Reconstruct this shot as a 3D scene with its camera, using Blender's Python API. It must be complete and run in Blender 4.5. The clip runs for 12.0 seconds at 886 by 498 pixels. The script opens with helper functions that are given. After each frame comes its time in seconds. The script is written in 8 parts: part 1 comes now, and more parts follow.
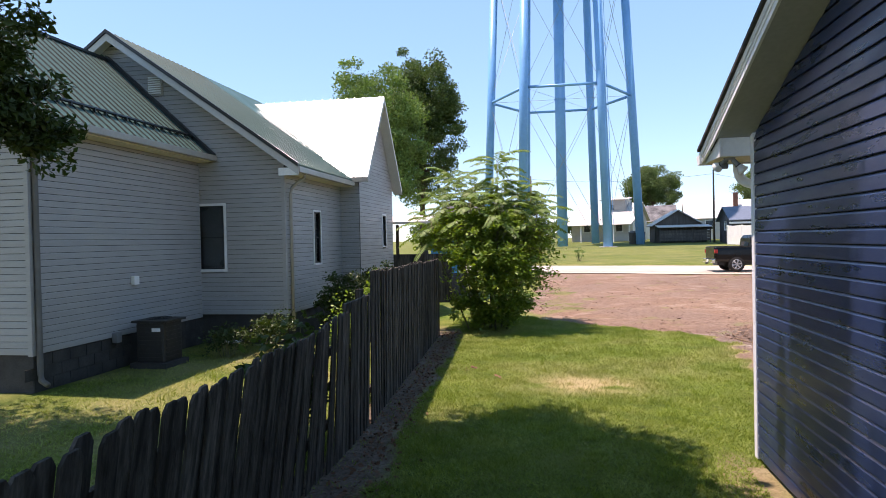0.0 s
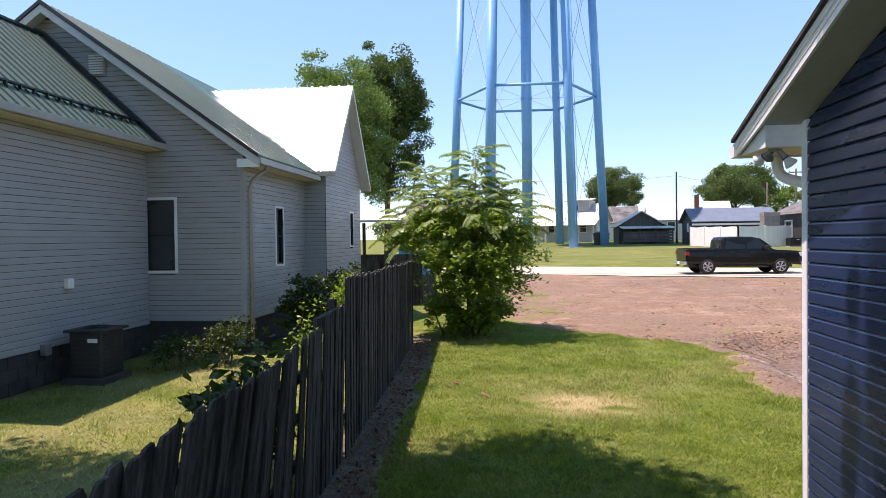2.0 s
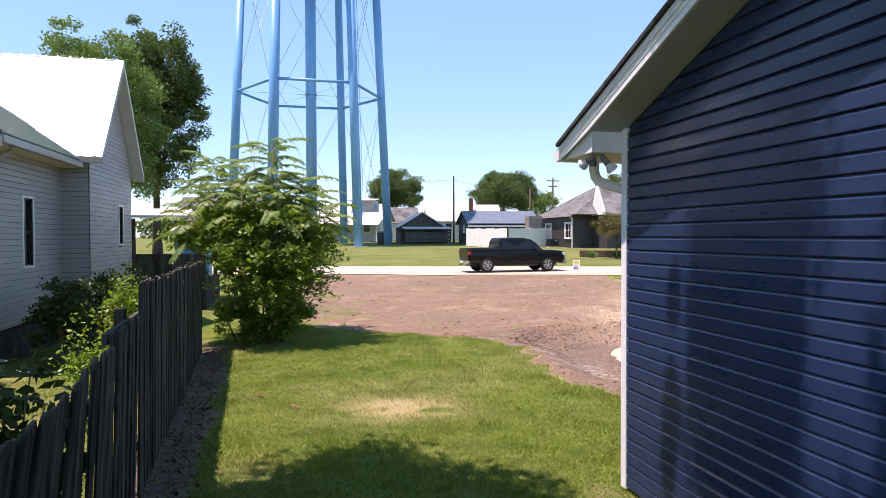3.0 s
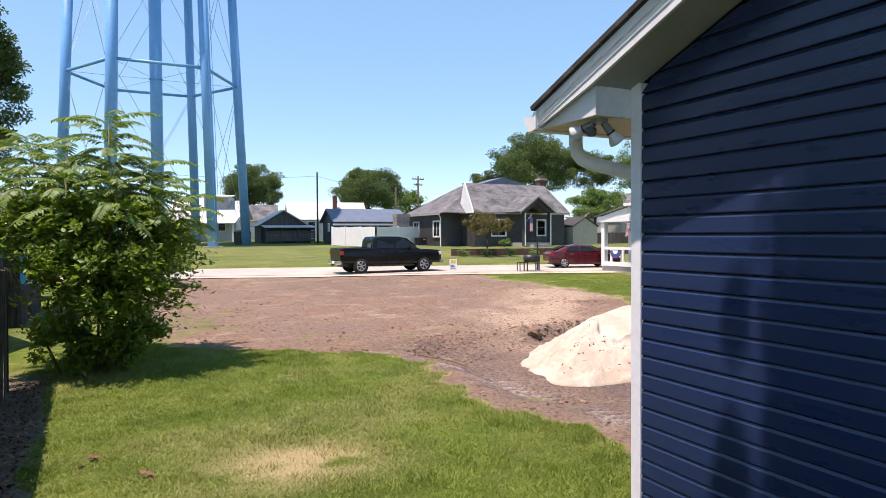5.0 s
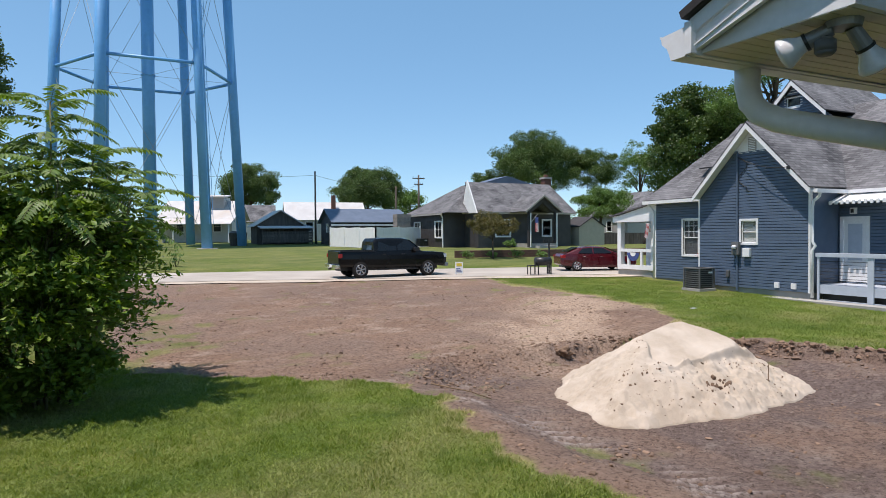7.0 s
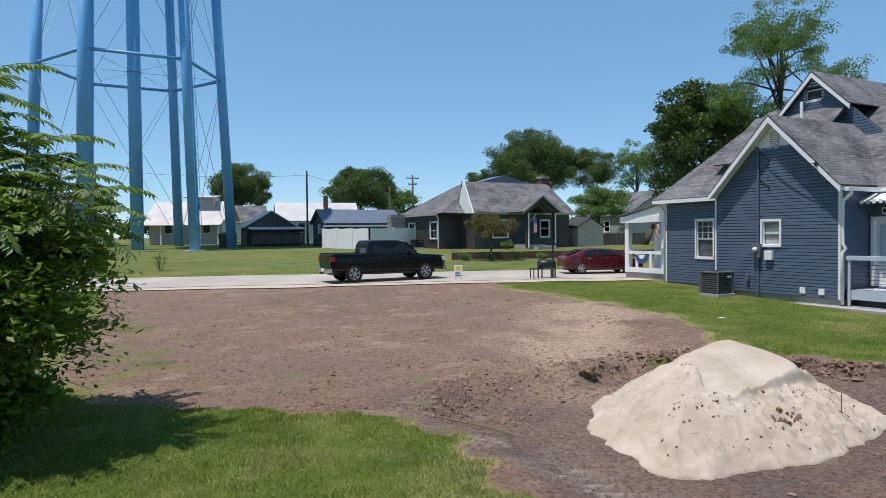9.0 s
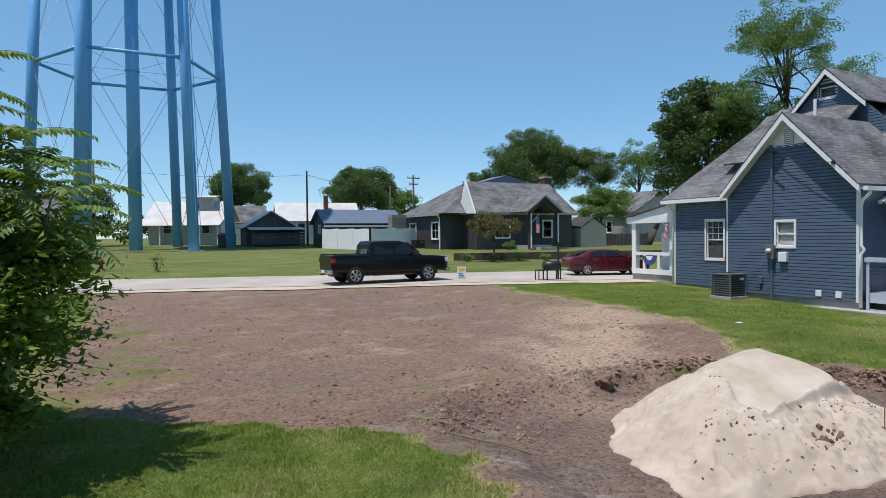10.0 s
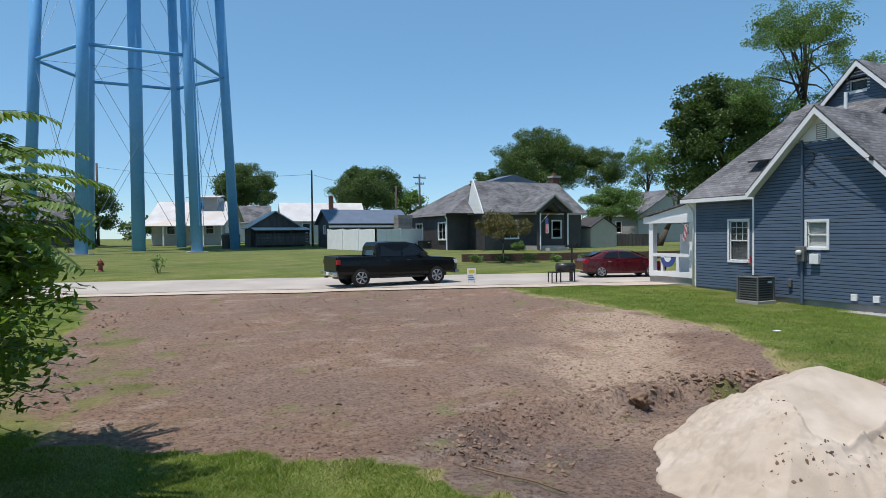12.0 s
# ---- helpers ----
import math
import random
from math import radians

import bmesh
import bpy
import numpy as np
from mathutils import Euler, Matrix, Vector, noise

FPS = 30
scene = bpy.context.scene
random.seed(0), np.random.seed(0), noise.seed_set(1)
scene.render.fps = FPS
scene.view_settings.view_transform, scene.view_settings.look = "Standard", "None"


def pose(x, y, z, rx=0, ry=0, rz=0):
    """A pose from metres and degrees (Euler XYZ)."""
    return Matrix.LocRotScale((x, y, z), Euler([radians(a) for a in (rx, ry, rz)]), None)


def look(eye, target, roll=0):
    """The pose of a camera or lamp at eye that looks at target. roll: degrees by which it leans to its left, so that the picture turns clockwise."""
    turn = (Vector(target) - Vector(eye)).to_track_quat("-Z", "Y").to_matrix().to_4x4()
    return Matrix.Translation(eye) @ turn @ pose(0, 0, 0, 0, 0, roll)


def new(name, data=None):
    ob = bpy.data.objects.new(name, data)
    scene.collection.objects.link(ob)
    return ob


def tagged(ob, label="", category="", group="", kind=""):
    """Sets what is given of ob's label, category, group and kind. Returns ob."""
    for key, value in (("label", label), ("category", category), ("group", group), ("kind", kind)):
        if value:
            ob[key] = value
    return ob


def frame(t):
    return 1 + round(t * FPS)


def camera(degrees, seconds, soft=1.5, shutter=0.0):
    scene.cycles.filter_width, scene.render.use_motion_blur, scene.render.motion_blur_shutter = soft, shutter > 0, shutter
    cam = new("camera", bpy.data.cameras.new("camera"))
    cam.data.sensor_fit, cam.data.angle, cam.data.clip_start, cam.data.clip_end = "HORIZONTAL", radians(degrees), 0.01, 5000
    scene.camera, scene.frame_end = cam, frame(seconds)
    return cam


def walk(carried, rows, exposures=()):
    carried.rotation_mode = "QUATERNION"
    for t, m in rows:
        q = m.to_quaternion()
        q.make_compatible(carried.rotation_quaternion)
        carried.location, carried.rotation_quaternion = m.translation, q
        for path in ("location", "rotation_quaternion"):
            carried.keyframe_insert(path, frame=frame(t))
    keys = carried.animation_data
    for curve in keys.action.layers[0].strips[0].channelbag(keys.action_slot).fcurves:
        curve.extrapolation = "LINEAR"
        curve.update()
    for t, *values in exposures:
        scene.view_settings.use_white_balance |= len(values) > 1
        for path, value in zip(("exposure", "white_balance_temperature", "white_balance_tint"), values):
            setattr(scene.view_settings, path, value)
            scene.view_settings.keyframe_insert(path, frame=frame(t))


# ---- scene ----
cam = camera(70.3, 12.0, soft=0.8)
METRES, EYE, TILT, LEAN, TURN = 10.232, 2.44, 0.0, 0.0, 10.0
ROWS = [
    (0.0, 0.0060, 0.0, 0.0, -0.02, -0.77, 1.24),
    (0.5, 0.0267, 0.0395, 0.0004, 2.51, -0.75, 1.14),
    (1.0, 0.0235, 0.0699, 0.0014, 2.53, -0.76, 1.09),
    (1.5, 0.0039, 0.0945, 0.0021, 2.36, -0.78, 1.02),
    (2.0, -0.0234, 0.121, 0.004, -3.48, -0.93, 0.72),
    (2.5, -0.0481, 0.1485, 0.0043, -13.97, -1.11, 0.31),
    (3.0, -0.0612, 0.1811, 0.0039, -23.27, -1.14, 0.17),
    (3.5, -0.0661, 0.2243, 0.0045, -30.26, -1.23, 0.18),
    (5.5, -0.0096, 0.4448, 0.0029, -36.01, -1.31, 0.38),
    (6.0, 0.0187, 0.4961, 0.0073, -36.0, -1.32, 0.43),
    (6.5, 0.0473, 0.5426, 0.0091, -36.0, -1.3, 0.44),
    (7.0, 0.0747, 0.5852, 0.0095, -35.99, -1.3, 0.47),
    (9.0, 0.1527, 0.7367, 0.0166, -36.64, -1.28, 0.6),
    (9.5, 0.1673, 0.7674, 0.0175, -36.64, -1.26, 0.59),
    (10.0, 0.18, 0.7972, 0.0188, -36.64, -1.26, 0.59),
    (10.5, 0.1929, 0.8245, 0.0196, -36.65, -1.25, 0.59),
    (11.0, 0.2079, 0.8487, 0.0194, -36.66, -1.24, 0.59),
    (11.5, 0.2206, 0.8742, 0.0203, -36.62, -1.24, 0.61),
    (12.0, 0.2332, 0.8977, 0.0206, -36.16, -1.23, 0.6),
]
walk(cam, [(t, pose(0, 0, EYE, TILT, LEAN, TURN) @ pose(METRES * x, METRES * y, METRES * z, 90 + pitch, roll, yaw)) for t, x, y, z, yaw, pitch, roll in ROWS],
     [(0.0, 0.79, 7450, 33), (3.5, 0.74, 7300, 33), (5.5, 0.46, 7100, 26), (7.0, 0.07, 6700, 19), (9.0, -0.1, 6450, 16), (12.0, -0.12, 6400, 15)])

# ---- light ----
SUN = Vector((-0.305, -0.04, 0.95)).normalized()
world = bpy.data.worlds.new("world")
scene.world = world
world.use_nodes = True
wn = world.node_tree.nodes
sky = wn.new("ShaderNodeTexSky")
sky.sky_type = "NISHITA"
sky.sun_disc = False
sky.sun_elevation = math.asin(SUN.z)
sky.sun_rotation = math.atan2(SUN.x, SUN.y)
sky.altitude, sky.air_density, sky.dust_density, sky.ozone_density = 150, 0.85, 0.0, 1.3
wn["Background"].inputs["Strength"].default_value = 0.158
clear = wn.new("ShaderNodeMix")                # the clear, deep blue of that day's sky
clear.data_type, clear.blend_type = "RGBA", "MULTIPLY"
clear.inputs[0].default_value, clear.inputs[7].default_value = 1.0, (0.86, 1.0, 1.04, 1.0)
world.node_tree.links.new(sky.outputs["Color"], clear.inputs[6])
even = wn.new("ShaderNodeMix")                 # thin summer haze evens out the sky from zenith to skyline
even.data_type = "RGBA"
even.inputs[0].default_value, even.inputs[7].default_value = 0.45, (1.12, 2.98, 4.6, 1.0)
world.node_tree.links.new(clear.outputs[2], even.inputs[6])
world.node_tree.links.new(even.outputs[2], wn["Background"].inputs["Color"])
sun = new("sun", bpy.data.lights.new("sun", "SUN"))
sun.data.energy, sun.data.angle, sun.data.color = 5.0, radians(0.53), (1.0, 0.955, 0.88)
sun.matrix_world = look(SUN * 60, (0, 0, 0))


# ---- materials ----
def mix_rgb(nt, fac, a, b, kind="MIX"):
    n = nt.nodes.new("ShaderNodeMix")
    n.data_type, n.blend_type = "RGBA", kind
    for slot, v in ((n.inputs[0], fac), (n.inputs[6], a), (n.inputs[7], b)):
        if hasattr(v, "links"):
            nt.links.new(v, slot)
        elif isinstance(v, (int, float)):
            slot.default_value = v
        else:
            slot.default_value = (*v, 1.0)
    return n.outputs[2]


def noise_fac(nt, co, scale, detail=4.0, rough=0.55, lo=0.35, hi=0.65, stretch=None):
    if stretch:
        mp = nt.nodes.new("ShaderNodeMapping")
        mp.inputs["Scale"].default_value = stretch
        nt.links.new(co, mp.inputs["Vector"])
        co = mp.outputs["Vector"]
    n = nt.nodes.new("ShaderNodeTexNoise")
    n.inputs["Scale"].default_value, n.inputs["Detail"].default_value, n.inputs["Roughness"].default_value = scale, detail, rough
    nt.links.new(co, n.inputs["Vector"])
    m = nt.nodes.new("ShaderNodeMapRange")
    m.inputs["From Min"].default_value, m.inputs["From Max"].default_value = lo, hi
    nt.links.new(n.outputs["Fac"], m.inputs["Value"])
    return m.outputs["Result"], n.outputs["Fac"]


def surface(name, base, second=None, scale=6.0, rough=0.6, metal=0.0, bump=0.15, fine=60.0, vary=0.0, stretch=None, coat=0.0, spec=0.5, third=None, broad=0.7):
    """A painted, mineral or woody surface: two colours mixed by a broad and a fine noise, with fine relief."""
    m = bpy.data.materials.new(name)
    m.use_nodes = True
    nt = m.node_tree
    b = nt.nodes["Principled BSDF"]
    co = nt.nodes.new("ShaderNodeNewGeometry").outputs["Position"]
    second = second or tuple(c * 0.78 for c in base)
    f1, _ = noise_fac(nt, co, scale, stretch=stretch)
    f2, raw = noise_fac(nt, co, fine, 3.0, lo=0.3, hi=0.7, stretch=stretch)
    col = mix_rgb(nt, f1, base, second)
    grain = nt.nodes.new("ShaderNodeMath")
    grain.operation, grain.inputs[1].default_value = "MULTIPLY", 0.55
    nt.links.new(f2, grain.inputs[0])
    col = mix_rgb(nt, grain.outputs[0], col, tuple(c * 0.86 for c in second))
    if third:
        f3, _ = noise_fac(nt, co, broad, 5.0, lo=0.5, hi=0.68)
        col = mix_rgb(nt, f3, col, third)
    if vary:
        oi = nt.nodes.new("ShaderNodeObjectInfo")
        mr = nt.nodes.new("ShaderNodeMapRange")
        mr.inputs["To Min"].default_value, mr.inputs["To Max"].default_value = 1.0 - vary, 1.0 + vary
        nt.links.new(oi.outputs["Random"], mr.inputs["Value"])
        hsv = nt.nodes.new("ShaderNodeHueSaturation")
        nt.links.new(mr.outputs["Result"], hsv.inputs["Value"])
        nt.links.new(col, hsv.inputs["Color"])
        col = hsv.outputs["Color"]
    nt.links.new(col, b.inputs["Base Color"])
    b.inputs["Metallic"].default_value = metal
    b.inputs["Coat Weight"].default_value = coat
    b.inputs["Specular IOR Level"].default_value = spec
    mr = nt.nodes.new("ShaderNodeMapRange")
    mr.inputs["To Min"].default_value, mr.inputs["To Max"].default_value = max(rough - 0.08, 0.02), min(rough + 0.1, 1.0)
    nt.links.new(f1, mr.inputs["Value"])
    nt.links.new(mr.outputs["Result"], b.inputs["Roughness"])
    if bump:
        bp = nt.nodes.new("ShaderNodeBump")
        bp.inputs["Strength"].default_value, bp.inputs["Distance"].default_value = bump, 0.02
        nt.links.new(raw, bp.inputs["Height"])
        nt.links.new(bp.outputs["Normal"], b.inputs["Normal"])
    return m


def leaf_material(name, a, b2, rough=0.5, glow=0.35):
    """Leaves: colour varied leaf by leaf, with light passing through."""
    m = bpy.data.materials.new(name)
    m.use_nodes = True
    nt = m.node_tree
    p = nt.nodes["Principled BSDF"]
    geo = nt.nodes.new("ShaderNodeNewGeometry")
    ramp = nt.nodes.new("ShaderNodeMapRange")
    nt.links.new(geo.outputs["Random Per Island"], ramp.inputs["Value"])
    f, _ = noise_fac(nt, geo.outputs["Position"], 0.7, 3.0)
    col = mix_rgb(nt, ramp.outputs["Result"], a, b2)
    col = mix_rgb(nt, f, col, tuple(0.8 * (x + y) / 2 for x, y in zip(a, b2)))
    nt.links.new(col, p.inputs["Base Color"])
    p.inputs["Roughness"].default_value = rough
    p.inputs["Specular IOR Level"].default_value = 0.35
    tr = nt.nodes.new("ShaderNodeBsdfTranslucent")
    warm = mix_rgb(nt, 1.0, col, (1.5, 1.6, 0.5), "MULTIPLY")
    nt.links.new(warm, tr.inputs["Color"])
    mx = nt.nodes.new("ShaderNodeMixShader")
    mx.inputs[0].default_value = glow
    nt.links.new(p.outputs[0], mx.inputs[1])
    nt.links.new(tr.outputs[0], mx.inputs[2])
    nt.links.new(mx.outputs[0], nt.nodes["Material Output"].inputs["Surface"])
    return m


def glass_material(name, tint=(0.9, 0.95, 0.95)):
    m = bpy.data.materials.new(name)
    m.use_nodes = True
    b = m.node_tree.nodes["Principled BSDF"]
    b.inputs["Base Color"].default_value = (*tint, 1)
    b.inputs["Roughness"].default_value = 0.03
    b.inputs["Transmission Weight"].default_value = 1.0
    b.inputs["IOR"].default_value = 1.1
    b.inputs["Specular IOR Level"].default_value = 0.9
    return m


def ground_material():
    """Lawn, scraped soil and worn, shade-darkened ground in one sheet, told apart by the vertex masks."""
    m = bpy.data.materials.new("lawn_and_soil")
    m.use_nodes = True
    nt = m.node_tree
    b = nt.nodes["Principled BSDF"]
    co = nt.nodes.new("ShaderNodeNewGeometry").outputs["Position"]

    def mask(name):
        a = nt.nodes.new("ShaderNodeAttribute")
        a.attribute_name = name
        return a.outputs["Fac"]
    g1, _ = noise_fac(nt, co, 1.1, 6.0, rough=0.65, lo=0.4, hi=0.6)
    g2, graw = noise_fac(nt, co, 45.0, 4.0, rough=0.7, lo=0.36, hi=0.66)
    g3, _ = noise_fac(nt, co, 0.33, 4.0, lo=0.48, hi=0.66)
    grass = mix_rgb(nt, g1, (0.165, 0.235, 0.04), (0.29, 0.305, 0.075))
    grass = mix_rgb(nt, g3, grass, (0.33, 0.31, 0.10))
    g5, _ = noise_fac(nt, co, 0.5, 8.0, rough=0.75, lo=0.5, hi=0.6, stretch=(0.6, 1.6, 1.0))
    grass = mix_rgb(nt, g5, grass, (0.13, 0.185, 0.035))
    g6, _ = noise_fac(nt, co, 0.3, 8.0, rough=0.75, lo=0.45, hi=0.57, stretch=(0.5, 1.0, 1.0))
    grass = mix_rgb(nt, g6, grass, mix_rgb(nt, 0.55, grass, (0.10, 0.155, 0.03)))
    g4, _ = noise_fac(nt, co, 5.0, 7.0, rough=0.75, lo=0.46, hi=0.62)
    grass = mix_rgb(nt, g4, grass, mix_rgb(nt, 1.0, grass, (0.66, 0.74, 0.6), "MULTIPLY"))
    grass = mix_rgb(nt, g2, grass, mix_rgb(nt, 1.0, grass, (0.5, 0.54, 0.45), "MULTIPLY"))
    dry = mix_rgb(nt, g2, (0.56, 0.44, 0.25), (0.36, 0.28, 0.14))
    grass = mix_rgb(nt, mask("dry"), grass, dry)
    g7, _ = noise_fac(nt, co, 0.9, 8.0, rough=0.8, lo=0.42, hi=0.6, stretch=(0.35, 1.4, 1.0))
    grass = mix_rgb(nt, mask("thin"), grass, mix_rgb(nt, g7, (0.105, 0.135, 0.04), (0.225, 0.225, 0.085)))
    s1, _ = noise_fac(nt, co, 0.55, 7.0, rough=0.65, lo=0.4, hi=0.6)
    s2, sraw = noise_fac(nt, co, 9.0, 8.0, rough=0.7, lo=0.4, hi=0.64)
    s3, _ = noise_fac(nt, co, 1.0, 9.0, rough=0.66, lo=0.52, hi=0.66, stretch=(0.8, 1.25, 1.0))
    soil = mix_rgb(nt, s1, (0.405, 0.268, 0.195), (0.50, 0.335, 0.24))
    soil = mix_rgb(nt, s2, soil, (0.30, 0.195, 0.14))
    soil = mix_rgb(nt, s3, soil, (0.55, 0.42, 0.33))
    s5, _ = noise_fac(nt, co, 0.28, 5.0, lo=0.44, hi=0.6)
    soil = mix_rgb(nt, s5, soil, mix_rgb(nt, s2, (0.41, 0.292, 0.228), (0.29, 0.203, 0.157)))
    soil = mix_rgb(nt, mask("sandy"), soil, mix_rgb(nt, s2, (0.74, 0.56, 0.42), (0.54, 0.38, 0.265)))
    damp_shade = mix_rgb(nt, s2, (0.285, 0.215, 0.19), (0.185, 0.138, 0.12))
    damp_shade = mix_rgb(nt, s3, damp_shade, (0.38, 0.31, 0.27))
    soil = mix_rgb(nt, mask("damp_shade"), soil, damp_shade)
    soil = mix_rgb(nt, mask("tread"), soil, (0.66, 0.58, 0.53))
    s4, s4raw = noise_fac(nt, co, 17.0, 8.0, rough=0.8, lo=0.5, hi=0.6)
    soil = mix_rgb(nt, s4, soil, mix_rgb(nt, 0.75, soil, (0.06, 0.04, 0.03)))
    s6, _ = noise_fac(nt, co, 11.0, 8.0, rough=0.8, lo=0.56, hi=0.64)
    soil = mix_rgb(nt, s6, soil, mix_rgb(nt, 0.45, soil, (0.60, 0.50, 0.42)))
    grass = mix_rgb(nt, 1.0, grass, (0.85, 0.88, 0.86), "MULTIPLY")
    soil = mix_rgb(nt, 1.0, soil, (0.645, 0.635, 0.625), "MULTIPLY")
    col = mix_rgb(nt, mask("soil"), grass, soil)
    nt.links.new(col, b.inputs["Base Color"])
    b.inputs["Roughness"].default_value = 0.95
    b.inputs["Specular IOR Level"].default_value = 0.12
    h = nt.nodes.new("ShaderNodeMix")
    nt.links.new(mask("soil"), h.inputs[0])
    nt.links.new(graw, h.inputs[2])
    both = nt.nodes.new("ShaderNodeMath")
    both.operation = "ADD"
    nt.links.new(sraw, both.inputs[0])
    nt.links.new(s4raw, both.inputs[1])
    nt.links.new(both.outputs[0], h.inputs[3])
    bp = nt.nodes.new("ShaderNodeBump")
    bp.inputs["Strength"].default_value, bp.inputs["Distance"].default_value = 0.75, 0.06
    nt.links.new(h.outputs[0], bp.inputs["Height"])
    nt.links.new(bp.outputs["Normal"], b.inputs["Normal"])
    return m


def shingle_material(name, a, b2):
    m = bpy.data.materials.new(name)
    m.use_nodes = True
    nt = m.node_tree
    p = nt.nodes["Principled BSDF"]
    uv = nt.nodes.new("ShaderNodeUVMap").outputs["UV"]
    br = nt.nodes.new("ShaderNodeTexBrick")
    br.inputs["Color1"].default_value, br.inputs["Color2"].default_value = (*a, 1), (*b2, 1)
    br.inputs["Mortar"].default_value = (*[0.45 * c for c in a], 1)
    br.inputs["Scale"].default_value = 1.0
    br.inputs["Mortar Size"].default_value = 0.014
    br.inputs["Brick Width"].default_value, br.inputs["Row Height"].default_value = 0.31, 0.145
    nt.links.new(uv, br.inputs["Vector"])
    co = nt.nodes.new("ShaderNodeNewGeometry").outputs["Position"]
    f, raw = noise_fac(nt, co, 120.0, 2.0)
    g, _ = noise_fac(nt, co, 0.8, 4.0)
    col = mix_rgb(nt, f, br.outputs["Color"], tuple(0.7 * c for c in a))
    col = mix_rgb(nt, g, col, mix_rgb(nt, 0.5, br.outputs["Color"], b2))
    nt.links.new(col, p.inputs["Base Color"])
    p.inputs["Roughness"].default_value = 0.9
    p.inputs["Specular IOR Level"].default_value = 0.2
    bp = nt.nodes.new("ShaderNodeBump")
    bp.inputs["Strength"].default_value, bp.inputs["Distance"].default_value = 0.5, 0.015
    nt.links.new(br.outputs["Fac"], bp.inputs["Height"])
    bp.invert = True
    nt.links.new(bp.outputs["Normal"], p.inputs["Normal"])
    return m


M_GROUND = ground_material()
M_ROAD = surface("worn_asphalt", (0.43, 0.385, 0.335), (0.37, 0.33, 0.285), 1.2, 0.9, fine=90, third=(0.48, 0.43, 0.37), broad=0.3, spec=0.2)
M_GRAVEL = surface("gravel_shoulder", (0.58, 0.50, 0.41), (0.46, 0.38, 0.30), 3.0, 0.95, fine=25, bump=0.6, spec=0.1)
M_CONCRETE = surface("concrete", (0.42, 0.40, 0.37), (0.33, 0.32, 0.30), 2.0, 0.9, fine=40, spec=0.2)
M_BLOCK = surface("foundation_block", (0.075, 0.07, 0.066), (0.05, 0.047, 0.045), 3.0, 0.92, fine=35, bump=0.4, vary=0.08, spec=0.2)
M_WHITE_SIDING = surface("ivory_vinyl_siding", (0.385, 0.376, 0.367), (0.345, 0.337, 0.329), 1.3, 0.42, fine=14, bump=0.05, vary=0.02, stretch=(1, 1, 6))
M_WHITE_TRIM = surface("white_trim_paint", (0.84, 0.84, 0.83), (0.77, 0.77, 0.76), 2.0, 0.45, fine=20, bump=0.04)
M_GARAGE_TRIM = surface("pale_grey_trim", (0.85, 0.86, 0.88), (0.80, 0.81, 0.83), 2.0, 0.5, fine=20, bump=0.04)
M_NAVY = surface("navy_vinyl_siding", (0.0165, 0.034, 0.093), (0.0145, 0.03, 0.084), 1.5, 0.32, fine=18, bump=0.05, vary=0.03, stretch=(1, 1, 5))
# wall body, dark so that the lap gaps read as painted shadow lines
M_SHEATH_SHADE = surface("lap_shade_sheathing", (0.035, 0.034, 0.033), (0.028, 0.027, 0.026), 3.0, 0.9)
M_NAVY2 = surface("slate_blue_siding", (0.09, 0.13, 0.19), (0.078, 0.114, 0.168), 1.5, 0.5, fine=18, bump=0.05, vary=0.03)
M_CHARCOAL = surface("charcoal_siding", (0.055, 0.050, 0.052), (0.045, 0.042, 0.044), 1.5, 0.55, fine=20, bump=0.08)
M_GREEN_ROOF = surface("green_metal_roof", (0.05, 0.118, 0.105), (0.042, 0.102, 0.09), 0.8, 0.5, 0.0, 0.03, fine=8, spec=0.3)
# near-black ribs: the shade along each rib is put into its colour
M_RIB = surface("shaded_roof_rib", (0.014, 0.028, 0.025), (0.011, 0.023, 0.02), 0.8, 0.6, fine=8, bump=0.03, spec=0.2)
M_DARK_TRIM = surface("dark_green_trim", (0.018, 0.024, 0.026), (0.014, 0.019, 0.02), 2.0, 0.4, fine=20, bump=0.03)
M_IVORY_TRIM = surface("ivory_trim", (0.60, 0.59, 0.57), (0.54, 0.53, 0.51), 2.0, 0.45, fine=20, bump=0.04)
M_GUTTER = surface("ivory_gutter", (0.40, 0.37, 0.325), (0.34, 0.315, 0.28), 1.5, 0.4, fine=10, bump=0.03)
M_SPOUT = surface("taupe_downspout", (0.15, 0.14, 0.13), (0.12, 0.11, 0.10), 2.0, 0.5, fine=10, bump=0.03)
# greyer than the trim: the shade under the rake is painted in
M_UNDER = surface("shade_grey_soffit", (0.46, 0.47, 0.48), (0.40, 0.41, 0.42), 2.0, 0.6, fine=20, bump=0.03)
M_SOFFIT = surface("cream_soffit", (0.74, 0.68, 0.53), (0.68, 0.62, 0.48), 2.0, 0.55, fine=20, bump=0.03)
M_SHINGLE = shingle_material("grey_shingles", (0.075, 0.075, 0.079), (0.235, 0.232, 0.237))
M_SHINGLE_DARK = shingle_material("dark_shingles", (0.06, 0.058, 0.06), (0.085, 0.082, 0.085))
M_BLUE_ROOF = surface("blue_metal_roof", (0.12, 0.155, 0.215), (0.10, 0.135, 0.19), 0.8, 0.6, 0.0, 0.02, fine=6)
M_TIN = surface("bright_tin_roof", (0.62, 0.62, 0.61), (0.52, 0.51, 0.50), 0.7, 0.85, 0.0, 0.05, fine=8, third=(0.52, 0.45, 0.39), broad=0.25, spec=0.2)
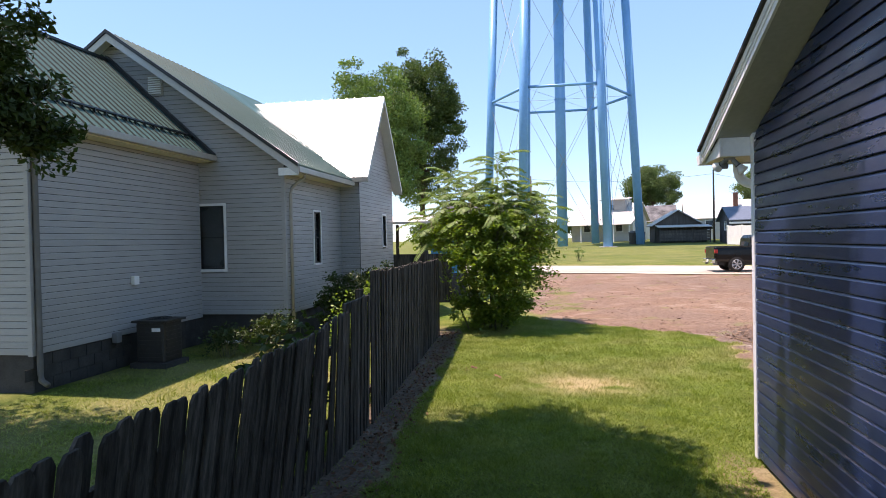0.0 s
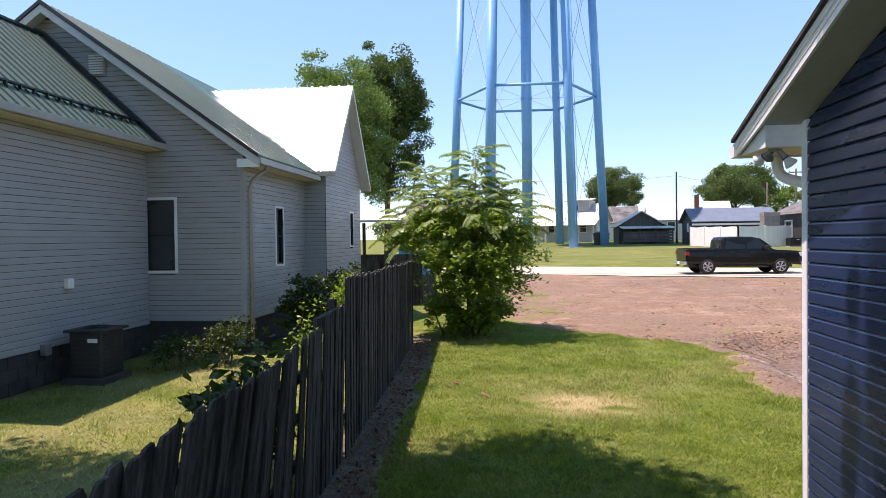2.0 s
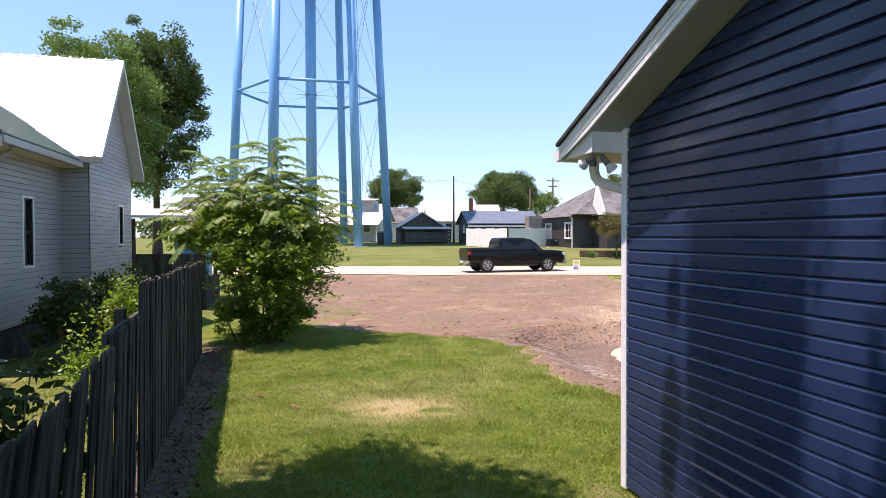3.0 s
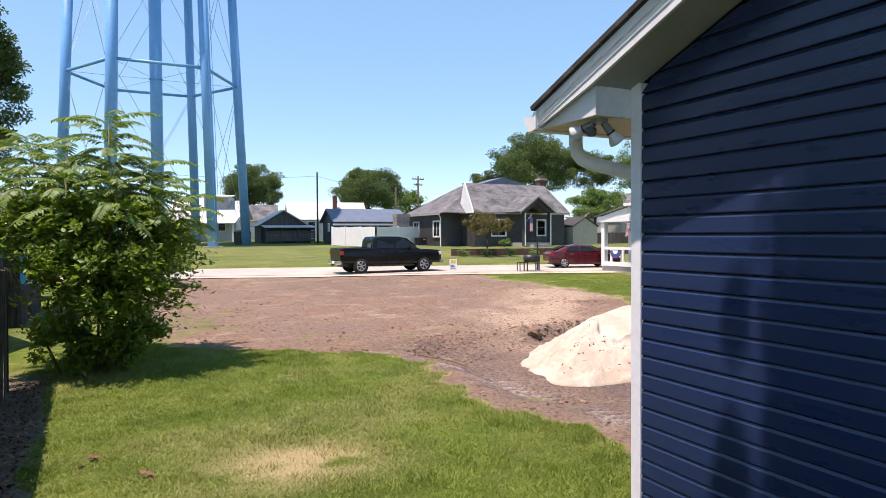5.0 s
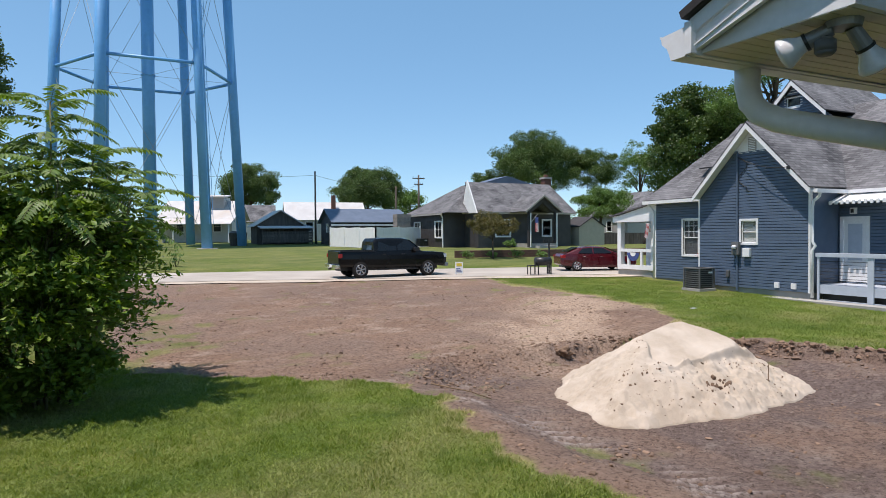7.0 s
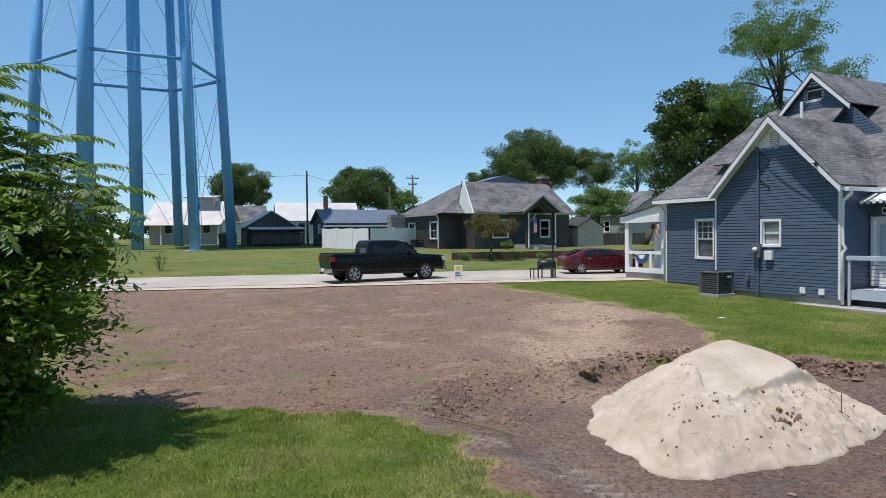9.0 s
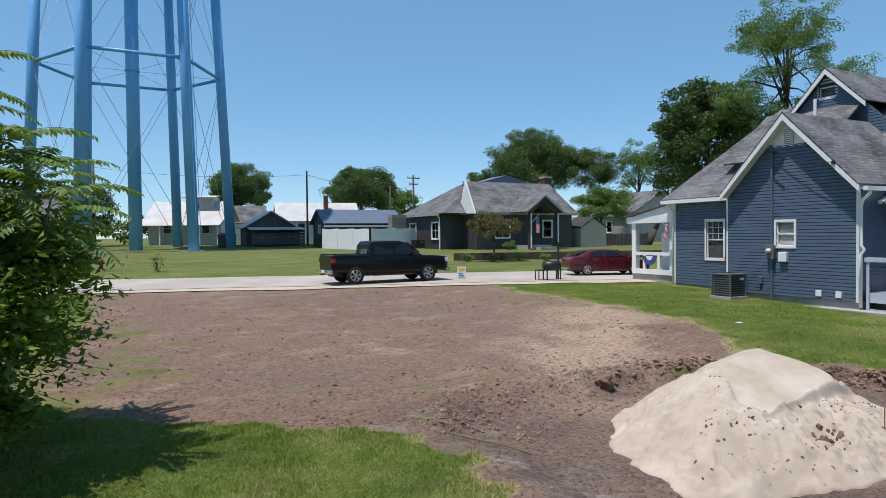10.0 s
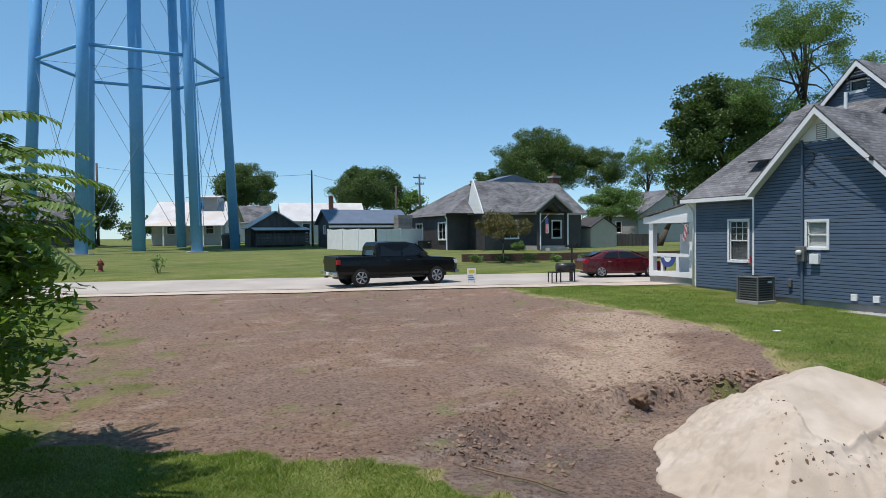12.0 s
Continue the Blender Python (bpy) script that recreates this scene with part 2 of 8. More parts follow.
M_WOOD_OLD = surface("weathered_fence_wood", (0.13, 0.115, 0.103), (0.036, 0.031, 0.027), 2.6, 0.92, fine=12, bump=0.6, vary=0.34, stretch=(6, 6, 0.7), spec=0.1)
M_BARN = surface("old_barn_boards", (0.15, 0.135, 0.122), (0.085, 0.076, 0.07), 1.2, 0.95, fine=10, bump=0.4, vary=0.2, stretch=(4, 4, 0.5), spec=0.1)
M_TOWER = surface("sky_blue_tower_paint", (0.14, 0.40, 0.74), (0.125, 0.36, 0.68), 0.35, 0.42, 0.0, 0.03, fine=3.0, third=(0.16, 0.43, 0.76), broad=0.12)
M_ROD = surface("grey_steel_rod", (0.33, 0.38, 0.42), (0.25, 0.29, 0.33), 1.0, 0.5, 0.3, 0.0)
M_SAND = surface("pale_sand", (0.56, 0.47, 0.375), (0.47, 0.39, 0.305), 2.6, 0.95, fine=95, bump=0.7, spec=0.1, third=(0.60, 0.515, 0.425), broad=0.9)
M_CLOD = surface("soil_clod", (0.22, 0.15, 0.105), (0.15, 0.10, 0.07), 7.0, 0.97, fine=40, bump=0.7, vary=0.3, spec=0.08)
M_BARK = surface("bark", (0.12, 0.095, 0.075), (0.075, 0.06, 0.048), 6.0, 0.95, fine=30, bump=0.6, stretch=(3, 3, 0.6), spec=0.1)
M_STEM = surface("green_stem", (0.16, 0.17, 0.06), (0.12, 0.11, 0.05), 8.0, 0.7, fine=30, bump=0.1)
M_LEAF_SUMAC = leaf_material("sumac_leaf", (0.075, 0.145, 0.028), (0.18, 0.265, 0.058), 0.5, 0.24)
M_LEAF_BUSH = leaf_material("bush_leaf", (0.095, 0.18, 0.026), (0.265, 0.37, 0.062), 0.45, 0.36)
M_LEAF_OAK = leaf_material("dark_leaf", (0.045, 0.088, 0.024), (0.092, 0.145, 0.038), 0.5, 0.25)
# leaves for growth in shadow, with the shade put into the green
M_LEAF_SHADE = leaf_material("shade_green_leaf", (0.028, 0.052, 0.014), (0.05, 0.085, 0.02), 0.5, 0.25)
M_LEAF_FAR = leaf_material("far_leaf", (0.058, 0.112, 0.034), (0.128, 0.185, 0.06), 0.6, 0.24)
M_LEAF_LIGHT = leaf_material("light_leaf", (0.088, 0.17, 0.044), (0.17, 0.265, 0.08), 0.6, 0.25)
M_LEAF_BRONZE = leaf_material("bronze_leaf", (0.11, 0.10, 0.03), (0.16, 0.13, 0.05), 0.6, 0.2)
M_GLASS = glass_material("window_glass")
M_PORCH = surface("porch_paint", (0.50, 0.55, 0.62), (0.44, 0.49, 0.56), 5.0, 0.55, bump=0.05)
M_SCREEN = surface("dark_window_screen", (0.075, 0.077, 0.085), (0.06, 0.062, 0.068), 3.0, 0.35, fine=60, bump=0.03)
M_CURTAIN = surface("curtain_cloth", (0.45, 0.45, 0.44), (0.35, 0.35, 0.34), 5.0, 0.9, stretch=(8, 8, 1))
M_BLACK = surface("black_plastic", (0.022, 0.022, 0.023), (0.016, 0.016, 0.017), 4.0, 0.45, fine=40, bump=0.05)
M_TRUCK = surface("black_truck_paint", (0.007, 0.0072, 0.008), (0.006, 0.0062, 0.007), 1.0, 0.22, fine=5, bump=0.0, coat=0.12, spec=0.2)
M_RED = surface("dark_red_car_paint", (0.085, 0.006, 0.011), (0.075, 0.005, 0.009), 1.0, 0.25, fine=5, bump=0.0, coat=0.4, spec=0.4)
M_RUBBER = surface("tyre_rubber", (0.02, 0.02, 0.02), (0.028, 0.026, 0.024), 5.0, 0.9, fine=60, bump=0.2, spec=0.2)
M_ALLOY = surface("alloy_rim", (0.55, 0.55, 0.56), (0.42, 0.42, 0.43), 5.0, 0.3, 0.8, 0.0)
M_CHROME = surface("chrome", (0.75, 0.75, 0.76), (0.68, 0.68, 0.69), 3.0, 0.15, 1.0, 0.0)
M_REDLENS = surface("red_lens", (0.45, 0.015, 0.02), (0.35, 0.012, 0.015), 5.0, 0.15, bump=0.0)
M_CLEAR = surface("clear_lamp", (0.75, 0.76, 0.78), (0.65, 0.66, 0.68), 5.0, 0.12, bump=0.0)
M_GREYMETAL = surface("grey_metal", (0.30, 0.31, 0.32), (0.24, 0.25, 0.26), 3.0, 0.45, 0.4, 0.05)
M_AC = surface("taupe_ac_metal", (0.045, 0.041, 0.038), (0.035, 0.032, 0.03), 3.0, 0.55, 0.2, 0.05)
M_AC2 = surface("grey_ac_metal", (0.17, 0.17, 0.168), (0.125, 0.125, 0.122), 3.0, 0.55, 0.2, 0.05)
M_BRICK = surface("chimney_brick", (0.20, 0.10, 0.075), (0.14, 0.075, 0.058), 8.0, 0.95, fine=30, bump=0.4, spec=0.1)
M_WALLBLOCK = surface("retaining_wall_brick", (0.16, 0.095, 0.072), (0.11, 0.068, 0.055), 3.0, 0.95, fine=20, bump=0.4, spec=0.1)
M_STONE = surface("stone_pillar", (0.34, 0.30, 0.27), (0.24, 0.21, 0.19), 3.0, 0.9, fine=20, bump=0.4, spec=0.15)
M_HYDRANT = surface("hydrant_red", (0.30, 0.05, 0.035), (0.22, 0.04, 0.03), 5.0, 0.6)
M_POLE = surface("utility_pole_wood", (0.12, 0.09, 0.07), (0.085, 0.065, 0.05), 3.0, 0.95, fine=20, bump=0.3, stretch=(5, 5, 0.5))
M_TAN = surface("tan_siding", (0.50, 0.45, 0.37), (0.44, 0.40, 0.33), 2.0, 0.7, fine=20)
M_PAPER = surface("sign_sheet", (0.86, 0.86, 0.85), (0.82, 0.82, 0.80), 3.0, 0.5, bump=0.0)
M_YELLOW = surface("yellow_print", (0.75, 0.55, 0.06), (0.7, 0.5, 0.05), 3.0, 0.5, bump=0.0)
M_BLUEINK = surface("blue_print", (0.05, 0.08, 0.25), (0.04, 0.07, 0.22), 3.0, 0.5, bump=0.0)
M_FLAGRED = surface("flag_red_cloth", (0.42, 0.04, 0.05), (0.36, 0.03, 0.04), 3.0, 0.8)
M_TWIG = surface("dry_twig", (0.25, 0.17, 0.10), (0.18, 0.12, 0.07), 9.0, 0.9)
M_DRYLEAF = surface("dry_leaf", (0.20, 0.09, 0.045), (0.14, 0.06, 0.03), 9.0, 0.8)
M_TARP = surface("blue_pool_liner", (0.03, 0.28, 0.55), (0.025, 0.23, 0.47), 2.0, 0.4)


# ---- building blocks ----
def place(ob, parent=None):
    if parent is not None:
        ob.parent = parent
    return ob


def part(name, bm, material, parent=None, label=""):
    me = bpy.data.meshes.new(name)
    if isinstance(bm, bmesh.types.BMesh):
        bm.to_mesh(me)
        bm.free()
    else:
        me.from_pydata(bm[0], [], bm[1])
        me.update()
    me.materials.append(material)
    ob = new(name, me)
    place(ob, parent)
    if label:
        ob["label"] = label
    return ob


def thing(name, label, category="", group="", kind="", at=None):
    e = new(name)
    if at is not None:
        e.matrix_world = at if isinstance(at, Matrix) else Matrix.Translation(at)
    return tagged(e, label, category, group, kind)


def smooth(ob, on=True):
    ob.data.polygons.foreach_set("use_smooth", [on] * len(ob.data.polygons))
    return ob


def box(bm, x0, x1, y0, y1, z0, z1):
    v = [bm.verts.new(p) for p in ((x0, y0, z0), (x1, y0, z0), (x1, y1, z0), (x0, y1, z0), (x0, y0, z1), (x1, y0, z1), (x1, y1, z1), (x0, y1, z1))]
    for f in ((3, 2, 1, 0), (4, 5, 6, 7), (0, 1, 5, 4), (1, 2, 6, 5), (2, 3, 7, 6), (3, 0, 4, 7)):
        bm.faces.new([v[i] for i in f])
    return v


def boxes(*rows, bevel=0.0):
    bm = bmesh.new()
    for r in rows:
        box(bm, *r)
    if bevel:
        bmesh.ops.bevel(bm, geom=bm.edges[:], offset=bevel, segments=2, affect="EDGES", profile=0.7)
    return bm


def prism(bm, pts, axis, a, b):
    """A polygon swept along an axis from a to b; pts are pairs in the other two axes, in order."""
    def at(p, k):
        return {"x": (k, p[0], p[1]), "y": (p[0], k, p[1]), "z": (p[0], p[1], k)}[axis]
    lo, hi = [bm.verts.new(at(p, a)) for p in pts], [bm.verts.new(at(p, b)) for p in pts]
    n = len(pts)
    bm.faces.new(lo)
    bm.faces.new(hi[::-1])
    for i in range(n):
        bm.faces.new((lo[i], hi[i], hi[(i + 1) % n], lo[(i + 1) % n]))
    return bm


def fixed(bm):
    bmesh.ops.recalc_face_normals(bm, faces=bm.faces[:])
    return bm


def tube(bm, p, q, r0, r1=None, n=10, caps=True):
    p, q = Vector(p), Vector(q)
    r1 = r0 if r1 is None else r1
    d = (q - p).normalized()
    u = d.orthogonal().normalized()
    w = d.cross(u)
    a, b = [], []
    for i in range(n):
        c, s = math.cos(2 * math.pi * i / n), math.sin(2 * math.pi * i / n)
        a.append(bm.verts.new(p + (u * c + w * s) * r0))
        b.append(bm.verts.new(q + (u * c + w * s) * r1))
    for i in range(n):
        bm.faces.new((a[i], a[(i + 1) % n], b[(i + 1) % n], b[i]))
    if caps:
        bm.faces.new(a[::-1])
        bm.faces.new(b)
    return bm


def pipe(points, r, n=8, r_end=None):
    """A bent pipe through points, in one mesh."""
    bm = bmesh.new()
    r_end = r if r_end is None else r_end
    pts = [Vector(p) for p in points]
    rings = []
    up = Vector((0.31, 0.22, 0.92))
    for i, p in enumerate(pts):
        d = (pts[min(i + 1, len(pts) - 1)] - pts[max(i - 1, 0)]).normalized()
        u = d.cross(up).normalized() if abs(d.dot(up)) < 0.98 else d.orthogonal().normalized()
        w = d.cross(u)
        rr = r + (r_end - r) * i / max(len(pts) - 1, 1)
        rings.append([bm.verts.new(p + (u * math.cos(2 * math.pi * k / n) + w * math.sin(2 * math.pi * k / n)) * rr) for k in range(n)])
    for a, b in zip(rings, rings[1:]):
        for k in range(n):
            bm.faces.new((a[k], a[(k + 1) % n], b[(k + 1) % n], b[k]))
    bm.faces.new(rings[0][::-1])
    bm.faces.new(rings[-1])
    return fixed(bm)


def slab(p00, p10, p11, p01, thick):
    """A flat plate over four corners, with its thickness downward, and a UV map in metres along its plane."""
    c = [Vector(p) for p in (p00, p10, p11, p01)]
    nrm = (c[1] - c[0]).cross(c[3] - c[0]).normalized()
    if nrm.z < 0:
        nrm = -nrm
    bm = bmesh.new()
    top = [bm.verts.new(p) for p in c]
    low = [bm.verts.new(p - nrm * thick) for p in c]
    bm.faces.new(top)
    bm.faces.new(low[::-1])
    for i in range(4):
        bm.faces.new((top[i], low[i], low[(i + 1) % 4], top[(i + 1) % 4]))
    fixed(bm)
    uv = bm.loops.layers.uv.new("UVMap")
    u = (c[1] - c[0]).normalized()
    v = nrm.cross(u)
    for f in bm.faces:
        for l in f.loops:
            l[uv].uv = ((l.vert.co - c[0]).dot(u), (l.vert.co - c[0]).dot(v))
    return bm


def leaves(name, centres, size, material, parent=None, aspect=1.7, flat=0.0, seed=1, label="", droop=0.0):
    """Many small bent leaves, one island each, round the given centres."""
    rng = np.random.default_rng(seed)
    n = len(centres)
    a = rng.normal(size=(n, 3))
    a[:, 2] *= 1.0 - 0.6 * flat
    a[:, 2] -= droop
    a /= np.linalg.norm(a, axis=1, keepdims=True)
    nr = rng.normal(size=(n, 3))
    nr[:, 2] += 2.5 * flat
    b = np.cross(a, nr)
    b /= np.linalg.norm(b, axis=1, keepdims=True) + 1e-9
    s = size * rng.uniform(0.6, 1.3, (n, 1))
    up = np.cross(a, b)
    c = np.asarray(centres)
    tip, base = c + a * s * 0.5, c - a * s * 0.5
    left, right = c + b * s * 0.5 / aspect + up * s * 0.1, c - b * s * 0.5 / aspect + up * s * 0.1
    co = np.stack([base, right, tip, left], 1).reshape(-1, 3)
    me = bpy.data.meshes.new(name)
    me.vertices.add(4 * n)
    me.vertices.foreach_set("co", co.astype(np.float32).ravel())
    tri = (np.arange(n)[:, None] * 4 + np.array([[0, 1, 2, 0, 2, 3]])).ravel()
    me.loops.add(6 * n)
    me.loops.foreach_set("vertex_index", tri.astype(np.int32))
    me.polygons.add(2 * n)
    me.polygons.foreach_set("loop_start", np.arange(0, 6 * n, 3, dtype=np.int32))
    me.update(calc_edges=True)
    me.materials.append(material)
    ob = new(name, me)
    place(ob, parent)
    if label:
        ob["label"] = label
    return ob


def crown_points(rng, centre, radii, clumps, per, spread, shell=0.75):
    """Leaf places: clumps set about an egg's skin and inside, each a small cloud, so that the outline is uneven and has gaps."""
    d = rng.normal(size=(clumps, 3))
    d /= np.linalg.norm(d, axis=1, keepdims=True)
    d[:, 2] = np.where(d[:, 2] < -0.55, -d[:, 2] * 0.6, d[:, 2])
    k = shell + (1.08 - shell) * rng.random((clumps, 1)) ** 0.7
    k *= 1.0 + 0.12 * np.sin(d[:, :1] * 7 + d[:, 2:] * 5)
    k[rng.random(clumps) < 0.25] *= 0.62
    cc = np.asarray(centre) + d * k * np.asarray(radii) * 0.88
    off = rng.normal(size=(clumps, per, 3))
    off /= np.linalg.norm(off, axis=2, keepdims=True)
    off *= rng.random((clumps, per, 1)) ** 0.45 * 1.75 * spread * rng.uniform(0.6, 1.25, (clumps, 1, 1))
    off[:, :, 2] *= 0.7
    return (cc[:, None, :] + off).reshape(-1, 3), cc


def tree(name, label, base, height, centre, radii, material, clumps=120, per=60, spread=0.5, leaf=0.22, trunk=0.2, limbs=10, seed=1, category="tree", shell=0.75, extra=()):
    rng = np.random.default_rng(seed)
    t = thing(name, label, category, at=base)
    pts, cc = crown_points(rng, np.array(centre) - np.array(base), radii, clumps, per, spread, shell)
    fine = []
    for c2, r2, n2, *own in extra:
        p2, k2 = crown_points(rng, np.array(c2) - np.array(base), r2, n2, 150 if own else per, own[0] if own else spread, 0.3 if own else shell)
        if own:
            fine.append(p2)
        else:
            pts = np.vstack([pts, p2])
        cc = np.vstack([cc, k2])
    bm = bmesh.new()
    c0 = Vector(centre) - Vector(base)
    fork = Vector((c0.x * 0.35, c0.y * 0.35, max(c0.z - radii[2] * 0.75, 0.4)))
    tube(bm, (0, 0, -0.15), fork * 0.5, trunk * 1.15, trunk * 0.9, 10)
    tube(bm, fork * 0.5, fork, trunk * 0.9, trunk * 0.75, 10)
    top = c0 + Vector((0, 0, radii[2] * 0.5))
    tube(bm, fork, top, trunk * 0.7, trunk * 0.12, 8)
    for i in rng.choice(len(cc), min(limbs, len(cc)), replace=False):
        e = Vector(cc[i])
        s = fork.lerp(top, rng.uniform(0, 0.6))
        mid = s.lerp(e, 0.5) + Vector((0, 0, 0.12 * (e - s).length))
        tube(bm, s, mid, trunk * 0.32, trunk * 0.18, 6)
        tube(bm, mid, e, trunk * 0.18, trunk * 0.05, 6)
    smooth(part("trunk", fixed(bm), M_BARK, t))
    leaves("crown", pts, leaf, material, t, seed=seed + 7)
    if fine:
        leaves("outer_foliage", np.vstack(fine), leaf * 0.6, material, t, 2.2, 0.3, seed + 8)
    return t


def cut(u0, u1, holes, z0, z1):
    """What is left of the stretch u0..u1 between z0 and z1 beside the holes."""
    out = [(u0, u1)]
    for a, b, c, d in holes:
        if min(z1, d) - max(z0, c) > 0.02:
            out = [q for s, e in out for q in ((s, min(e, a)), (max(s, b), e)) if q[1] - q[0] > 0.03]
    return out


# each board stops at 0.93; the dark body behind draws its shadow line
LAP = ((0.000, 0.0), (0.022, 0.004), (0.0235, 0.05), (0.021, 0.78), (0.010, 0.93), (0.000, 0.93))


def sided_wall(name, origin, u, n, bottom, top, edges, lap, siding, body, parent, holes=(), pieces=True, thick=0.14, deep=1.0):
    """A wall clad in lap boards. origin: u = 0 at z = 0 on the wall's face; u: along, n: outward; edges(z): the two ends."""
    o, u, n = Vector(origin), Vector(u), Vector(n)
    bv, bf, allv, allf = [], [], [], []
    z = bottom
    wall = None
    rows = []
    while z < top - 0.02:
        h = min(lap, top - z)
        (a0, b0), (a1, b1) = edges(z), edges(z + h)
        lo, hi = min(a0, a1), max(b0, b1)
        for s, e in cut(lo, hi, holes, z, z + h):
            def end(k, frac):
                a, b = edges(z + h * frac)
                return max(s, a) if k == 0 else min(e, b)
            if end(1, 0.0) - end(0, 0.0) < 0.03:
                continue
            base = len(bv)
            for frac in (0.0, 1.0):
                l, r = end(0, frac), max(end(1, frac), end(0, frac) + 0.002)
                for uu, dd in ((l, 0), (r, 0), (r, -thick), (l, -thick)):
                    bv.append(o + u * uu + n * dd + Vector((0, 0, z + h * frac)))
            bf += [tuple(base + i for i in f) for f in ((0, 1, 2, 3), (7, 6, 5, 4), (0, 4, 5, 1), (1, 5, 6, 2), (2, 6, 7, 3), (3, 7, 4, 0))]
            vs = []
            for k in (0, 1):
                for d, f in LAP:
                    uu = end(k, f) if k == 0 else max(end(k, f), end(0, f) + 0.002)
                    vs.append(o + u * uu + n * (d * deep + 0.001) + Vector((0, 0, z + h * f)))
            m = len(LAP)
            fs = [(i, (i + 1) % m, m + (i + 1) % m, m + i) for i in range(m)] + [tuple(range(m))[::-1], tuple(range(m, 2 * m))]
            rows.append((vs, fs))
        z += lap
    bm = bmesh.new()
    made = [bm.verts.new(p) for p in bv]
    for f in bf:
        bm.faces.new([made[i] for i in f])
    bmesh.ops.remove_doubles(bm, verts=bm.verts[:], dist=0.0005)
    wall = part(name, bm, body, parent)
    if pieces:
        for vs, fs in rows:
            part("siding_board", (vs, fs), siding, wall)
    else:
        for vs, fs in rows:
            k = len(allv)
            allv += vs
            allf += [tuple(k + i for i in f) for f in fs]
        part("siding", (allv, allf), siding, wall)
    return wall


def window(origin, u, n, w, h, parent, trim=0.09, panes=(1, 2), trim_mat=None, back=None, sash=None, name="window"):
    """A framed window set in a wall: casing, sash, one pane per light. origin: lower left corner of the opening on the wall's face."""
    o, u, n, k = Vector(origin), Vector(u), Vector(n), Vector((0, 0, 1))
    trim_mat = trim_mat or M_WHITE_TRIM
    m = Matrix(((u.x, n.x, 0, o.x), (u.y, n.y, 0, o.y), (0, 0, 1, o.z), (0, 0, 0, 1)))

    def made(nm, bm, mt, par):
        bm.transform(m)
        return part(nm, fixed(bm), mt, par)
    e = new(name)
    place(e, parent)
    made("casing", boxes((-trim, 0, -0.05, 0.035, -trim, h + trim), (w, w + trim, -0.05, 0.035, -trim, h + trim), (0, w, -0.05, 0.035, h, h + trim), (0, w, -0.05, 0.045, -trim, 0)), trim_mat, e)
    cols, rows_ = panes
    f = 0.035
    rows_s = [(0, w, -0.07, -0.02, i * h / rows_ - f / 2, i * h / rows_ + f / 2) for i in range(1, rows_)]
    rows_s += [(i * w / cols - f / 2, i * w / cols + f / 2, -0.068, -0.022, 0, h) for i in range(1, cols)]
    rows_s += [(0, f, -0.07, -0.02, 0, h), (w - f, w, -0.07, -0.02, 0, h), (f, w - f, -0.07, -0.02, 0, f), (f, w - f, -0.07, -0.02, h - f, h)]
    made("sash", boxes(*rows_s), sash or trim_mat, e)
    for i in range(cols):
        for j in range(rows_):
            p = made("pane", boxes((i * w / cols + f / 2, (i + 1) * w / cols - f / 2, -0.048, -0.042, j * h / rows_ + f / 2, (j + 1) * h / rows_ - f / 2)), M_GLASS, e)
            p.visible_shadow = False
    if back:
        made("blind", boxes((f, w - f, -0.10, -0.09, f, h - f)), back, e)
    return e


# ---- ground: one sheet to the horizon ----
def vnoise(x, y, cell, seed=0):
    """Smooth value noise on numpy arrays, 0 to 1."""
    x, y = np.asarray(x, float) / cell + 91.7 * seed, np.asarray(y, float) / cell - 37.3 * seed
    xi, yi = np.floor(x), np.floor(y)
    fx, fy = x - xi, y - yi
    fx, fy = fx * fx * (3 - 2 * fx), fy * fy * (3 - 2 * fy)

    def h(a, b):
        v = np.sin(a * 127.1 + b * 311.7 + seed * 17.0) * 43758.5453
        return v - np.floor(v)
    return (h(xi, yi) * (1 - fx) + h(xi + 1, yi) * fx) * (1 - fy) + (h(xi, yi + 1) * (1 - fx) + h(xi + 1, yi + 1) * fx) * fy


def fbm(x, y, cell, seed=0, octaves=3):
    return sum(vnoise(x, y, cell / 2 ** i, seed + i) * 0.5 ** i for i in range(octaves)) / sum(0.5 ** i for i in range(octaves))


def ramp(v, a, b):
    k = np.clip((np.asarray(v, float) - a) / (b - a), 0, 1)
    return k * k * (3 - 2 * k)


def inside(x, y, poly):
    """Signed distance to a polygon, positive within."""
    x, y = np.asarray(x, float), np.asarray(y, float)
    best, odd = np.full(x.shape, 1e9), np.zeros(x.shape, bool)
    for (ax, ay), (bx, by) in zip(poly, poly[1:] + poly[:1]):
        dx, dy = bx - ax, by - ay
        k = np.clip(((x - ax) * dx + (y - ay) * dy) / (dx * dx + dy * dy), 0, 1)
        best = np.minimum(best, (x - ax - k * dx) ** 2 + (y - ay - k * dy) ** 2)
        cross = (ay > y) != (by > y)
        odd ^= cross & (x < dx * (y - ay) / (dy if dy else 1e-9) + ax)
    return np.sqrt(best) * np.where(odd, 1, -1)


ROAD_A = radians(-18)
ROAD_NEAR, ROAD_FAR = 35.2, 43.6
